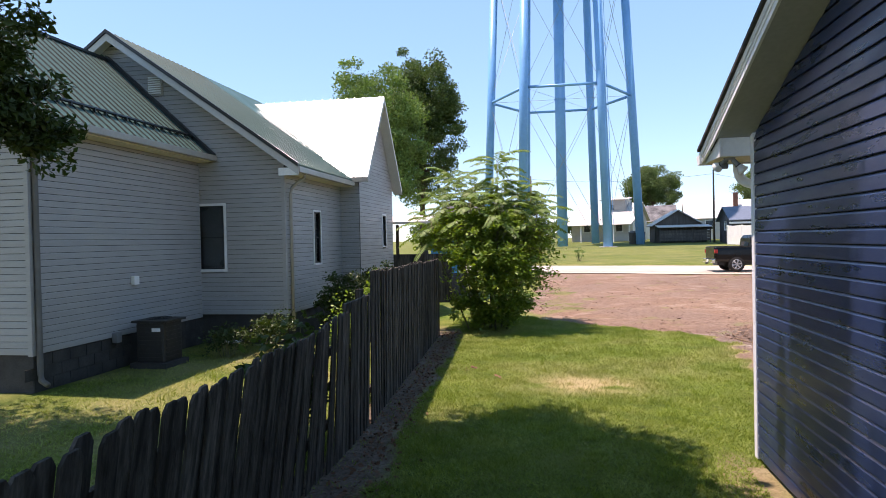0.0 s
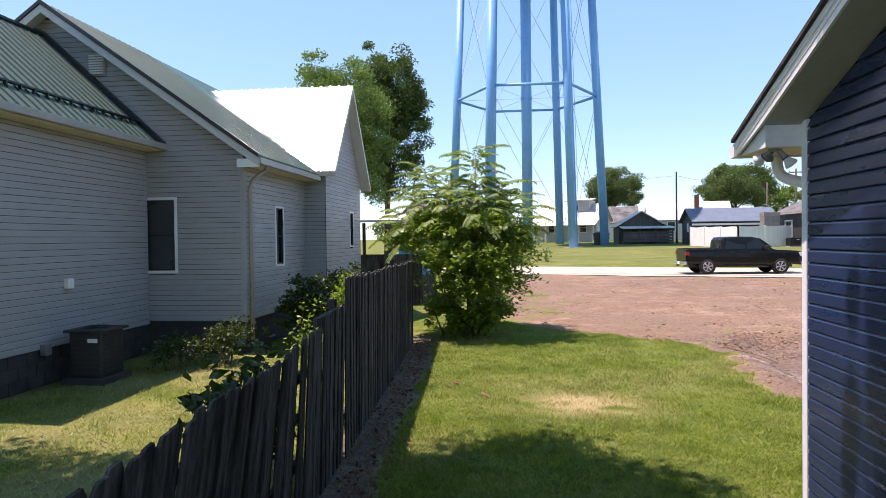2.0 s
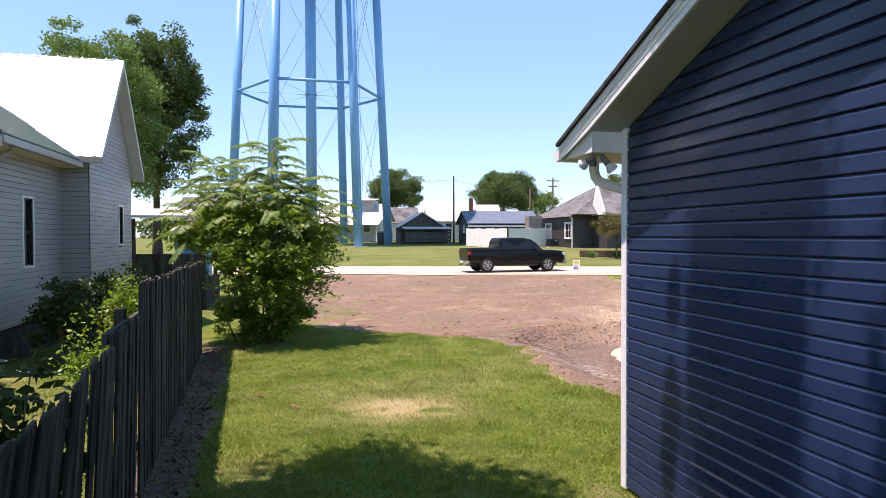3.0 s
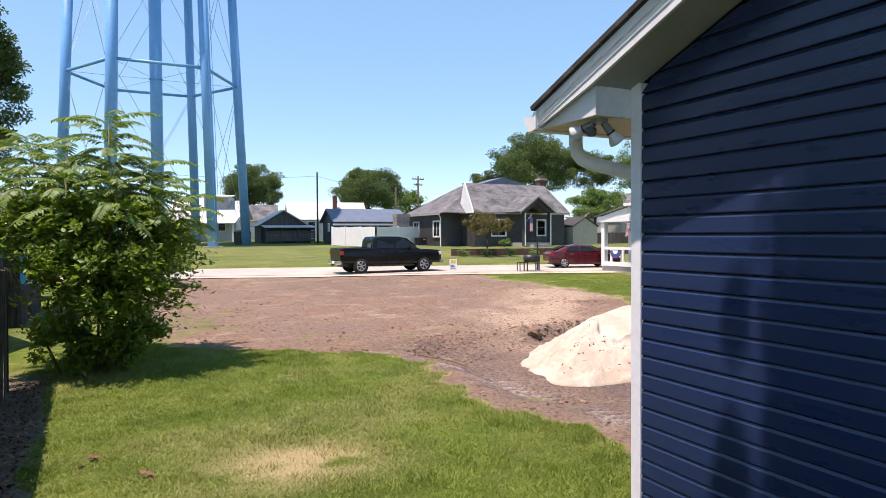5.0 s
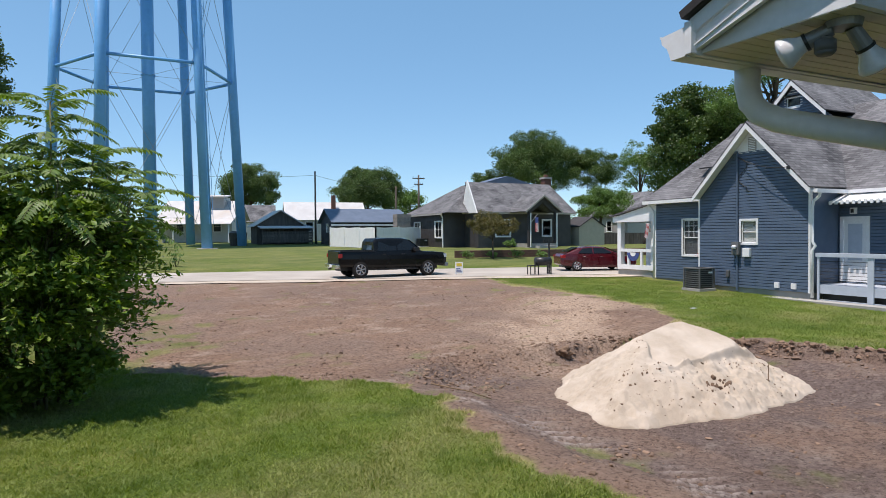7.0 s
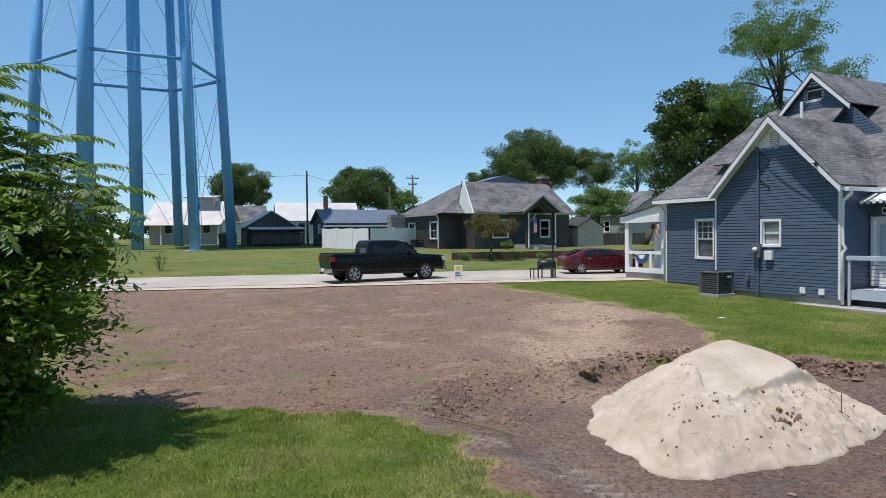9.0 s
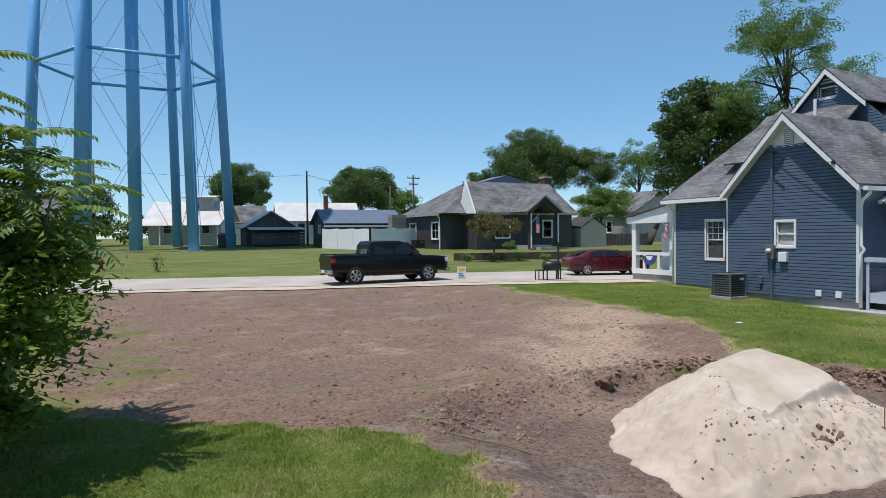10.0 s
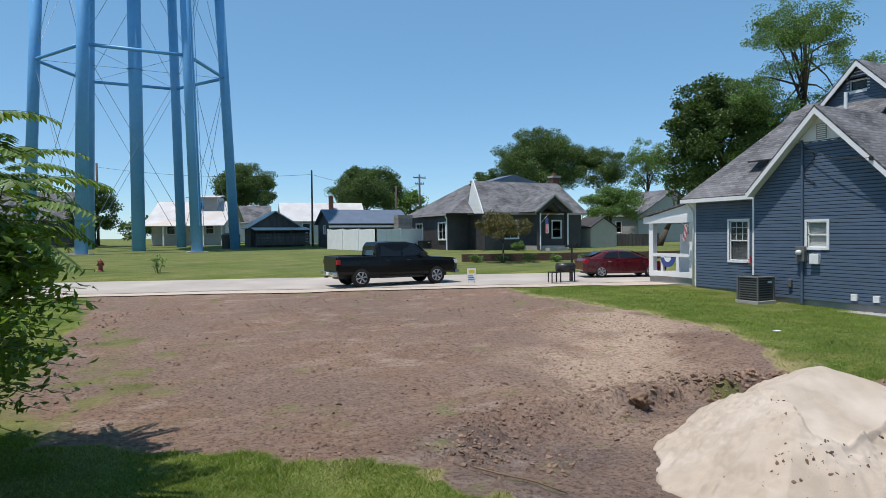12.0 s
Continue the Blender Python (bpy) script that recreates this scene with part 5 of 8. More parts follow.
# ---- blue house beyond the lawn ----
def blue_house():
    h = thing("house", "slate-blue lap-sided cottage with grey shingle roof and white trim", "house", at=(0, 0, 0))
    lap = 0.1143
    X, y0, y1 = 20.62, 19.97, 24.78
    pk, pz = 22.25, 6.56
    s = 1.04
    w = (22.07, 22.72, 2.14, 2.97)

    def edges(z):
        return (max(y0 + 0.08, pk - (pz - 0.1 - z) / s), min(y1 - 0.08, pk + (pz - 0.1 - z) / s))
    sided_wall("gable_wall", (X, 0, 0), (0, 1, 0), (-1, 0, 0), 0.42, 5.6, edges, lap, M_NAVY2, M_SHEATH_SHADE, h, holes=(w,), deep=1.6)
    window((X - 0.028, w[0], w[2]), (0, 1, 0), (-1, 0, 0), w[1] - w[0], w[3] - w[2], h, 0.08, (1, 2), back=M_CURTAIN)
    # white scalloped gable top with its vent
    bm = bmesh.new()
    zb = 5.58
    half = (pz - 0.1 - zb) / s
    pts = [(pk - half, zb), (pk, pz - 0.1), (pk + half, zb)]
    n = 11
    for i in range(n, -1, -1):
        if 0 < i < n:
            pts.append((pk - half + 2 * half * i / n, zb - (0.07 if i % 2 else 0.0)))
    prism(bm, pts[::-1], "x", X - 0.03, X - 0.002)
    part("gable_top", fixed(bm), M_WHITE_TRIM, h, "white scalloped gable panel")
    v = part("gable_vent", boxes((X - 0.05, X - 0.031, pk - 0.17, pk + 0.17, 5.62, 6.12)), M_GUTTER, h)
    for i in range(7):
        part("louvre", boxes((X - 0.065, X - 0.051, pk - 0.14, pk + 0.14, 5.66 + i * 0.065, 5.69 + i * 0.065)), M_WHITE_TRIM, v)
    for yy in (y0, y1 - 0.085):
        part("corner_post", boxes((X - 0.025, X + 0.08, yy, yy + 0.085, 0.4, 4.15), bevel=0.005), M_WHITE_TRIM, h)
    part("side_wall", boxes((X + 0.14, 28, y0 + 0.02, y0 + 0.16, 0.4, 4.1)), M_NAVY2, h)
    part("foundation", boxes((X + 0.03, 29.9, y0 + 0.03, y1, -0.25, 0.418), (22.05, 29.9, 24.79, 28.5, -0.25, 0.418)), M_CONCRETE, h, "low concrete foundation")
    part("splash_strip", boxes((X - 0.55, X + 0.02, y0 - 3, y1 - 1.6, -0.1, 0.20)), M_CONCRETE, h, "pale concrete strip at the wall's foot")
    # front gable roof
    xr = X - 0.42
    el = 2.5
    for sg in (-1, 1):
        part("roof", slab((xr, pk + sg * el, pz - s * el + 0.12), (29, pk + sg * el, pz - s * el + 0.12), (29, pk, pz + 0.12), (xr, pk, pz + 0.12), 0.05), M_SHINGLE, h)
        bm = bmesh.new()
        prism(bm, [(pk + sg * el, pz - s * el + 0.068), (pk, pz + 0.068), (pk, pz - 0.16), (pk + sg * el, pz - s * el - 0.14)], "x", xr, xr + 0.04)
        part("rake_board", fixed(bm), M_WHITE_TRIM, h, "white rake fascia")
        bm = bmesh.new()
        prism(bm, [(pk + sg * el, pz - s * el - 0.03), (pk, pz - 0.05), (pk, pz - 0.08), (pk + sg * el, pz - s * el - 0.06)], "x", xr + 0.04, X - 0.002)
        part("rake_soffit", fixed(bm), M_WHITE_TRIM, h)
    part("gutter", boxes((X - 0.3, 23, y0 - 0.42, y0 - 0.28, 3.86, 3.99), bevel=0.01), M_WHITE_TRIM, h)
    smooth(part("downspout", pipe([(X - 0.02, y0 - 0.34, 3.9), (X - 0.02, y0 - 0.3, 3.75), (X + 0.0, y0 - 0.1, 3.6), (X, y0 - 0.05, 3.4), (X, y0 - 0.05, 2.2), (X + 0.02, y0 - 0.14, 2.05), (X, y0 - 0.05, 1.9), (X, y0 - 0.05, 0.25)], 0.05, 8), M_WHITE_TRIM, h, "white downspout"))
    # recessed left part with the tall window
    X2, ya, yb = 22.0, 24.79, 28.6
    v2 = (26.02, 26.86, 1.55, 3.1)
    sided_wall("recessed_wall", (X2, 0, 0), (0, 1, 0), (-1, 0, 0), 0.42, 4.05, lambda z: (ya, yb - 0.08), lap, M_NAVY2, M_SHEATH_SHADE, h, holes=(v2,), deep=1.6)
    win = window((X2 - 0.028, v2[0], v2[2]), (0, 1, 0), (-1, 0, 0), v2[1] - v2[0], v2[3] - v2[2], h, 0.08, (1, 2), back=M_SCREEN)
    part("muntin", boxes((X2 + 0.002, X2 + 0.022, v2[0] + 0.27, v2[0] + 0.29, 2.34, 3.08), (X2 + 0.002, X2 + 0.022, v2[0] + 0.55, v2[0] + 0.57, 2.34, 3.08), (X2 + 0.002, X2 + 0.022, v2[0] + 0.03, v2[1] - 0.03, 2.58, 2.6), (X2 + 0.002, X2 + 0.022, v2[0] + 0.03, v2[1] - 0.03, 2.83, 2.85)), M_WHITE_TRIM, win)
    part("corner_post", boxes((X2 - 0.025, X2 + 0.08, yb - 0.085, yb, 0.4, 4.1), bevel=0.005), M_WHITE_TRIM, h)
    part("end_wall", boxes((X2 + 0.08, 29.9, yb - 0.12, yb - 0.01, 0.4, 4.1)), M_NAVY2, h)
    part("roof", slab((X2 - 0.4, 24.2, 4.08), (X2 - 0.4, yb + 0.4, 4.08), (26.3, 26.6, 8.0), (26.3, 24.2, 8.0), 0.06), M_SHINGLE, h)
    part("roof", slab((X2 - 0.4, yb + 0.4, 4.08), (30.6, yb + 0.4, 4.08), (30.0, 26.6, 8.0), (26.3, 26.6, 8.0), 0.06), M_SHINGLE, h)
    part("fascia", boxes((X2 - 0.42, X2 - 0.385, 25.0, yb + 0.42, 3.9, 4.05)), M_WHITE_TRIM, h)
    part("eave_soffit", boxes((X2 - 0.385, X2, 25.0, yb + 0.4, 3.9, 3.93)), M_WHITE_TRIM, h)
    smooth(part("downspout", pipe([(X2 - 0.32, yb + 0.15, 3.9), (X2 - 0.2, yb + 0.08, 3.72), (X2 - 0.06, yb + 0.04, 3.55), (X2 - 0.05, yb + 0.04, 3.2), (X2 - 0.05, yb + 0.04, 0.3)], 0.05, 8), M_WHITE_TRIM, h, "white downspout"))
    # main body behind, with the door wall
    X3 = 22.2
    door = (18.98, 19.86, 0.78, 3.0)
    w4 = (17.3, 17.9, 2.25, 2.95)
    sided_wall("door_wall", (X3, 0, 0), (0, 1, 0), (-1, 0, 0), 0.42, 4.0, lambda z: (12.0, y0), lap, M_NAVY2, M_SHEATH_SHADE, h, holes=(door, w4), pieces=False, deep=1.6)
    window((X3 - 0.028, w4[0], w4[2]), (0, 1, 0), (-1, 0, 0), 0.6, 0.7, h, 0.08, (2, 1), back=M_CURTAIN)
    d = part("door", boxes((X3 - 0.01, X3 + 0.03, door[0] + 0.05, door[1] - 0.05, door[2], door[3] - 0.05)), M_WHITE_TRIM, h, "white storm door")
    part("door_frame", boxes((X3 - 0.065, X3 + 0.02, door[0] - 0.06, door[0] + 0.05, door[2], door[3] + 0.06), (X3 - 0.065, X3 + 0.02, door[1] - 0.05, door[1] + 0.06, door[2], door[3] + 0.06), (X3 - 0.065, X3 + 0.02, door[0] + 0.05, door[1] - 0.05, door[3] - 0.05, door[3] + 0.06)), M_WHITE_TRIM, d)
    part("door_glass", boxes((X3 - 0.022, X3 - 0.012, door[0] + 0.2, door[1] - 0.2, door[2] + 0.75, door[3] - 0.2)), M_PORCH, d)
    part("awning", slab((X3 - 0.75, 17.6, 3.55), (X3 - 0.75, 19.9, 3.55), (X3, 19.9, 3.85), (X3, 17.6, 3.85), 0.04), M_WHITE_TRIM, h, "white ribbed door awning")
    for k in range(12):                        # ribs along the awning's front edge
        part("awning_rib", boxes((X3 - 0.78, X3 - 0.752, 17.62 + k * 0.195, 17.72 + k * 0.195, 3.47, 3.60)), M_WHITE_TRIM, h)
    lamp = part("door_lamp", boxes((X3 - 0.19, X3 - 0.04, 19.33, 19.51, 3.14, 3.36), bevel=0.02), M_WHITE_TRIM, h, "small white wall lamp above the door")
    part("lamp_lens", boxes((X3 - 0.205, X3 - 0.192, 19.37, 19.47, 3.18, 3.31)), M_BLACK, lamp)
    XP = 20.75
    part("porch_deck", boxes((XP + 0.06, X3, 12.0, y0 - 0.12, 0.56, 0.72)), M_PORCH, h)
    # solid black block in place of the shade under the deck
    part("porch_shade_block", boxes((XP + 0.22, X3, 12.0, y0 - 0.2, -0.1, 0.558)), M_BLACK, h, "black block standing in for the shade under the porch")
    for z0, z1 in ((0.42, 0.71), (-0.1, 0.22)):
        part("fascia_board", boxes((XP, XP + 0.058, 12.0, y0 - 0.13, z0, z1), bevel=0.006), M_PORCH, h, "pale blue-grey painted fascia board")
    for yy in (19.72, 17.95, 15.4, 12.8):
        part("porch_post", boxes((XP - 0.06, XP - 0.002, yy, yy + (0.08 if yy > 19 else 0.19), 0.15, 1.67), bevel=0.006), M_PORCH, h)
    part("porch_rail", boxes((XP - 0.09, XP + 0.09, 12.0, y0 - 0.13, 1.672, 1.81), bevel=0.01), M_PORCH, h, "pale blue-grey top rail")
    for k in range(7):
        zz = 0.84 + k * 0.115
        part("rail_cable", tube(bmesh.new(), (XP - 0.03, 12.0, zz), (XP - 0.03, y0 - 0.13, zz), 0.009, 0.009, 6), M_BLACK, h, "thin horizontal steel rail cable")
    part("roof", slab((22.15, 11.5, 4.0), (22.15, 24.4, 4.0), (27.6, 24.4, 8.0), (27.6, 11.5, 8.0), 0.06), M_SHINGLE, h)
    part("roof", slab((27.6, 11.5, 8.0), (27.6, 26.0, 8.0), (32.6, 26.0, 4.0), (32.6, 11.5, 4.0), 0.06), M_SHINGLE, h)
    part("gutter", boxes((22.05, 22.18, 11.5, y0 - 0.4, 3.86, 3.99), bevel=0.01), M_WHITE_TRIM, h)
    # upper gable with its small window
    X5, p5, z5, s5 = 25.2, 23.75, 8.95, 1.03
    w5 = (23.5, 24.15, 7.92, 8.32)
    sided_wall("upper_gable", (X5, 0, 0), (0, 1, 0), (-1, 0, 0), 6.0, 8.9, lambda z: (p5 - (z5 - 0.1 - z) / s5, p5 + (z5 - 0.1 - z) / s5), lap, M_NAVY2, M_SHEATH_SHADE, h, holes=(w5,), pieces=False, deep=1.6)
    window((X5, w5[0], w5[2]), (0, 1, 0), (-1, 0, 0), w5[1] - w5[0], w5[3] - w5[2], h, 0.09, (1, 1), back=M_SCREEN)
    bm = bmesh.new()
    prism(bm, [(p5 - 0.5, z5 - 0.62), (p5 + 0.5, z5 - 0.62), (p5, z5 - 0.08)], "x", X5 - 0.035, X5 - 0.02)
    part("gable_top", fixed(bm), M_WHITE_TRIM, h)
    for sg in (-1, 1):
        part("roof", slab((X5 - 0.3, p5 + sg * 1.5, z5 - s5 * 1.5 + 0.1), (30.5, p5 + sg * 1.5, z5 - s5 * 1.5 + 0.1), (30.5, p5, z5 + 0.1), (X5 - 0.3, p5, z5 + 0.1), 0.05), M_SHINGLE, h)
        bm = bmesh.new()
        prism(bm, [(p5 + sg * 1.5, z5 - s5 * 1.5 + 0.05), (p5, z5 + 0.05), (p5, z5 - 0.17), (p5 + sg * 1.5, z5 - s5 * 1.5 - 0.15)], "x", X5 - 0.3, X5 - 0.26)
        part("rake_board", fixed(bm), M_WHITE_TRIM, h)
    part("roof", slab((22.6, 22.5, 5.45), (22.6, 26.55, 5.45), (25.3, 26.55, 7.62), (25.3, 22.5, 7.62), 0.06), M_SHINGLE, h)
    part("vent_pipe", tube(bmesh.new(), (24.3, 23.75, 6.3), (24.3, 23.75, 7.75), 0.06, 0.06, 10), M_WHITE_TRIM, h, "white roof vent pipe")
    bx = part("flower_basket", boxes((X2 - 0.22, X2 - 0.03, 25.55, 25.85, 1.35, 1.5), bevel=0.03), M_BARN, h, "hanging basket of red flowers")
    leaves("blossom", np.random.default_rng(8).normal(size=(160, 3)) * (0.06, 0.11, 0.06) + (X2 - 0.13, 25.7, 1.58), 0.06, M_FLAGRED, bx, 1.2, 0.3, 8)
    # street-side porch
    part("porch_floor", boxes((22.2, 28, yb, 31.4, 0.0, 0.72)), M_CONCRETE, h)
    part("porch_roof", slab((21.9, yb, 4.05), (28.3, yb, 4.05), (28.3, 31.7, 3.45), (21.9, 31.7, 3.45), 0.07), M_SHINGLE, h)
    part("porch_fascia", boxes((22.0, 28.2, 31.52, 31.6, 3.1, 3.38), (22.0, 22.1, yb + 0.1, 31.52, 3.1, 3.42)), M_WHITE_TRIM, h)
    bm = bmesh.new()
    prism(bm, [(yb + 0.05, 3.4), (31.5, 3.36), (yb + 0.05, 3.96)], "x", 22.02, 22.08)
    part("porch_gable", fixed(bm), M_WHITE_TRIM, h)
    for xx, yy in ((22.1, 31.1), (22.1, 28.75), (25.0, 31.1), (27.8, 31.1)):
        part("porch_column", boxes((xx, xx + 0.26, yy, yy + 0.26, 0.7, 3.1), bevel=0.02), M_WHITE_TRIM, h, "square white porch column")
    part("porch_panel", boxes((22.12, 22.2, 28.9, 31.2, 0.72, 0.95), (22.12, 22.2, 28.9, 31.2, 1.6, 1.75), (22.12, 22.2, 29.6, 29.75, 0.95, 1.6), (22.12, 22.2, 30.5, 30.65, 0.95, 1.6)), M_WHITE_TRIM, h, "white porch rail panel")
    part("porch_screen", boxes((24.0, 24.08, 28.7, 31.3, 0.75, 2.6)), M_WHITE_TRIM, h)
    bm = bmesh.new()
    prism(bm, [(30.2 + 0.42 * math.cos(math.pi * k / 12 + math.pi), 1.56 + 0.42 * math.sin(math.pi * k / 12 + math.pi)) for k in range(13)], "x", 22.08, 22.11)
    fan = part("bunting", fixed(bm), M_BLUEINK, h, "dark blue half-round bunting on the porch rail")
    bm = bmesh.new()
    prism(bm, [(30.2 + 0.2 * math.cos(math.pi * k / 10 + math.pi), 1.57 + 0.2 * math.sin(math.pi * k / 10 + math.pi)) for k in range(11)], "x", 22.072, 22.08)
    part("bunting_centre", fixed(bm), M_PAPER, fan)
    # service mast, meter and boxes on the gable wall
    yy = 22.88
    part("service_mast", pipe([(X - 0.07, yy, 0.3), (X - 0.07, yy, 5.52), (X - 0.1, yy, 5.62), (X - 0.18, yy, 5.6)], 0.045, 8), M_NAVY2, h, "blue-painted service conduit")
    part("meter_box", boxes((X - 0.2, X - 0.02, yy - 0.16, yy + 0.16, 1.67, 2.17), bevel=0.02), M_AC2, h, "grey electric meter box")
    smooth(part("meter_glass", tube(bmesh.new(), (X - 0.2, yy, 1.97), (X - 0.3, yy, 1.97), 0.09, 0.08, 14), M_CLEAR, h))
    part("breaker_box", boxes((X - 0.16, X - 0.02, yy - 0.6, yy - 0.3, 1.6, 1.93), bevel=0.02), M_WHITE_TRIM, h)
    part("outlet_box", boxes((X - 0.12, X - 0.02, yy + 0.35, yy + 0.48, 0.8, 1.05), bevel=0.015), M_AC2, h)
    for a in (21.2, 20.55):
        part("wall_vent", boxes((X - 0.1, X - 0.02, a - 0.09, a + 0.09, 0.51, 0.71), bevel=0.01), M_WHITE_TRIM, h)
    cable = [(X - 0.06, yy - 0.1 - 0.25 * math.sin(i * 0.5) * (i < 14) - 0.02 * i, 5.4 - i * 0.09 + 0.5 * (i > 14) * (i - 14) * 0.18) for i in range(20)]
    part("service_cable", pipe(cable, 0.014, 5), M_BLACK, h, "looped black service cable")
    pts = [Vector((X - 0.12, yy - 0.02, 5.42)).lerp(Vector((xr - 0.05, 20.5, 4.80)), k / 8) - Vector((0, 0, 0.16 * 4 * (k / 8) * (1 - k / 8))) for k in range(9)]
    part("service_wire", pipe(pts, 0.012, 5), M_BLACK, h, "black wire from the mast to the rake")
    part("wire_knob", boxes((xr - 0.07, xr - 0.001, 20.45, 20.55, 4.72, 4.84), bevel=0.01), M_BLACK, h)
    return h


blue_house()


# ---- charcoal house across the road ----
def charcoal_house():
    g = gz(33, 63)
    h = thing("house", "charcoal one-storey house with hipped grey shingle roof and white gable", "house", at=(0, 0, 0))
    x0, x1, y0, y1 = 27.7, 41.2, 60.2, 72.5
    e = 4.75
    part("wall", boxes((x0, x0 + 0.2, y0 + 3.0, y1, g - 0.4, e), (x0 + 0.2, x1, y1 - 0.2, y1, g - 0.4, e), (x1 - 0.2, x1, y0, y1 - 0.2, g - 0.4, e), (30.2, x1 - 0.2, y0, y0 + 0.2, g - 0.4, e), (30.0, 30.2, y0, y0 + 3.0, g - 0.4, e), (x0 + 0.2, 30.0, y0 + 3.0, y0 + 3.2, g - 0.4, e)), M_CHARCOAL, h)
    for yy in (69.0, 62.4 + 1.2):
        w = window((x0 - 0.09, yy, 2.3), (0, 1, 0), (-1, 0, 0), 1.5, 1.55, h, 0.12, (2, 2), back=M_CURTAIN)
    window((37.6, y0 - 0.09, 2.35), (1, 0, 0), (0, -1, 0), 1.0, 1.6, h, 0.12, (1, 2), back=M_SCREEN)
    window((32.0, y0 - 0.09, 2.35), (1, 0, 0), (0, -1, 0), 1.6, 1.6, h, 0.12, (2, 2), back=M_SCREEN)
    # roof: two hipped masses and the white front gable
    z = 8.0
    a, b, c, d = (x0 - 0.4, y0 + 1.6, e), (x0 - 0.4, y1 + 0.4, e), (32.6, 68.6, z), (32.6, y0 + 5.3, z)
    part("roof", slab((x0 - 0.4, y0 + 1.6, e), (33.4, y0 + 1.6, e), (33.4, y0 + 5.3, z), (32.55, y0 + 5.3, z), 0.1), M_SHINGLE, h)
    part("roof", slab(a, b, c, d, 0.1), M_SHINGLE, h)
    part("roof", slab((29.8, y0 - 0.4, e), (x1 + 0.5, y0 - 0.4, e), (x1 + 0.5, 64.8, 8.1), (31.0, 64.8, 8.1), 0.1), M_SHINGLE, h)
    bm = bmesh.new()
    prism(bm, [(y0, e - 0.1), (y1, e - 0.1), (68.5, 7.95), (64.8, 7.95)], "x", x1 - 0.2, x1)
    part("gable_wall", fixed(bm), M_CHARCOAL, h)
    part("roof", slab((x0 - 0.4, y1 + 0.4, e), (x1 + 0.5, y1 + 0.4, e), (x1 + 0.5, 68.5, 8.1), (33.0, 68.5, 8.1), 0.1), M_SHINGLE, h)
    part("roof", slab((31.2, 64.7, 8.0), (x1 + 0.48, 64.7, 8.05), (x1 + 0.48, 68.7, 8.05), (33.0, 68.9, 8.0), 0.1), M_SHINGLE, h)
    bm = bmesh.new()
    prism(bm, [(33.5, 8.1), (36.6, 8.95), (40.0, 8.1)], "y", 65.4, 68.5)
    part("roof_deck", fixed(bm), M_BLUE_ROOF, h, "low grey-blue metal roof cap")
    bm = bmesh.new()
    prism(bm, [(y0 + 0.0, e - 0.1), (y0 + 3.2, e - 0.1), (y0 + 2.0, 8.0)], "x", 29.82, 29.95)
    part("gable_panel", fixed(bm), M_WHITE_TRIM, h, "white sided gable panel")
    for i in range(7):
        part("siding_board", boxes((29.78, 29.815, y0 + 0.25 + i * 0.27, y0 + 3.05 - i * 0.16, 4.7 + i * 0.4, 5.06 + i * 0.4)), M_WHITE_TRIM, h)
    part("fascia", boxes((x0 - 0.44, x0 - 0.38, y0 + 2.6, y1 + 0.4, e - 0.2, e - 0.02), (29.8, x1 + 0.4, y0 - 0.46, y0 - 0.4, e - 0.2, e - 0.02)), M_GUTTER, h)
    for xx, yy in ((x0 - 0.1, y0 + 3.1), (x0 - 0.1, y1 - 0.1)):
        part("downspout", pipe([(xx - 0.25, yy, e - 0.1), (xx, yy, e - 0.5), (xx, yy, g)], 0.07, 6), M_WHITE_TRIM, h)
    # porch
    part("porch_roof", slab((33.4, 57.0, 4.75), (33.4, 61.2, 4.75), (35.6, 61.2, 6.35), (35.6, 57.0, 6.35), 0.1), M_SHINGLE, h)
    part("porch_roof", slab((37.8, 57.0, 4.75), (37.8, 61.2, 4.75), (35.6, 61.2, 6.35), (35.6, 57.0, 6.35), 0.1), M_SHINGLE, h)
    bm = bmesh.new()
    prism(bm, [(33.8, 4.75), (34.5, 4.75), (35.6, 5.6), (36.7, 4.75), (37.4, 4.75), (35.6, 6.2)], "y", 57.3, 57.5)
    part("porch_gable", fixed(bm), M_CHARCOAL, h)
    rake_trim(h, "y", 56.93, [(33.4, 4.76), (35.6, 6.36), (37.8, 4.76)], 0.2, 0.05, M_GUTTER)
    for xx in (34.0, 37.1):
        part("porch_post", boxes((xx, xx + 0.3, 57.3, 57.6, g, 4.75)), M_CHARCOAL, h)
        part("downspout", pipe([(xx + 0.15, 57.2, 4.6), (xx + 0.15, 57.22, 4.2), (xx + 0.15, 57.22, g)], 0.07, 6), M_WHITE_TRIM, h)
    part("flag_pole", tube(bmesh.new(), (34.15, 57.25, 3.6), (34.45, 56.4, 4.5), 0.02, 0.02, 6), M_WHITE_TRIM, h)
    flag = part("flag", boxes((34.38, 34.42, 56.3, 56.75, 2.75, 4.15)), M_WHITE_TRIM, h, "drooping striped flag")
    for i in range(4):
        part("stripe", boxes((34.365, 34.435, 56.32 + i * 0.12, 56.38 + i * 0.12, 2.75, 3.6)), M_FLAGRED, flag)
    part("canton", boxes((34.36, 34.44, 56.3, 56.76, 3.6, 4.16)), M_BLUEINK, flag)
    part("porch_step", boxes((34.6, 36.6, 56.4, 57.2, g - 0.5, g + 0.15), (34.3, 37.2, 57.2, 60.2, g - 0.5, g + 0.35)), M_CONCRETE, h)
    part("chimney", boxes((41.3, 42.15, 65.0, 65.8, g - 0.3, 8.75)), M_BRICK, h, "brick chimney")
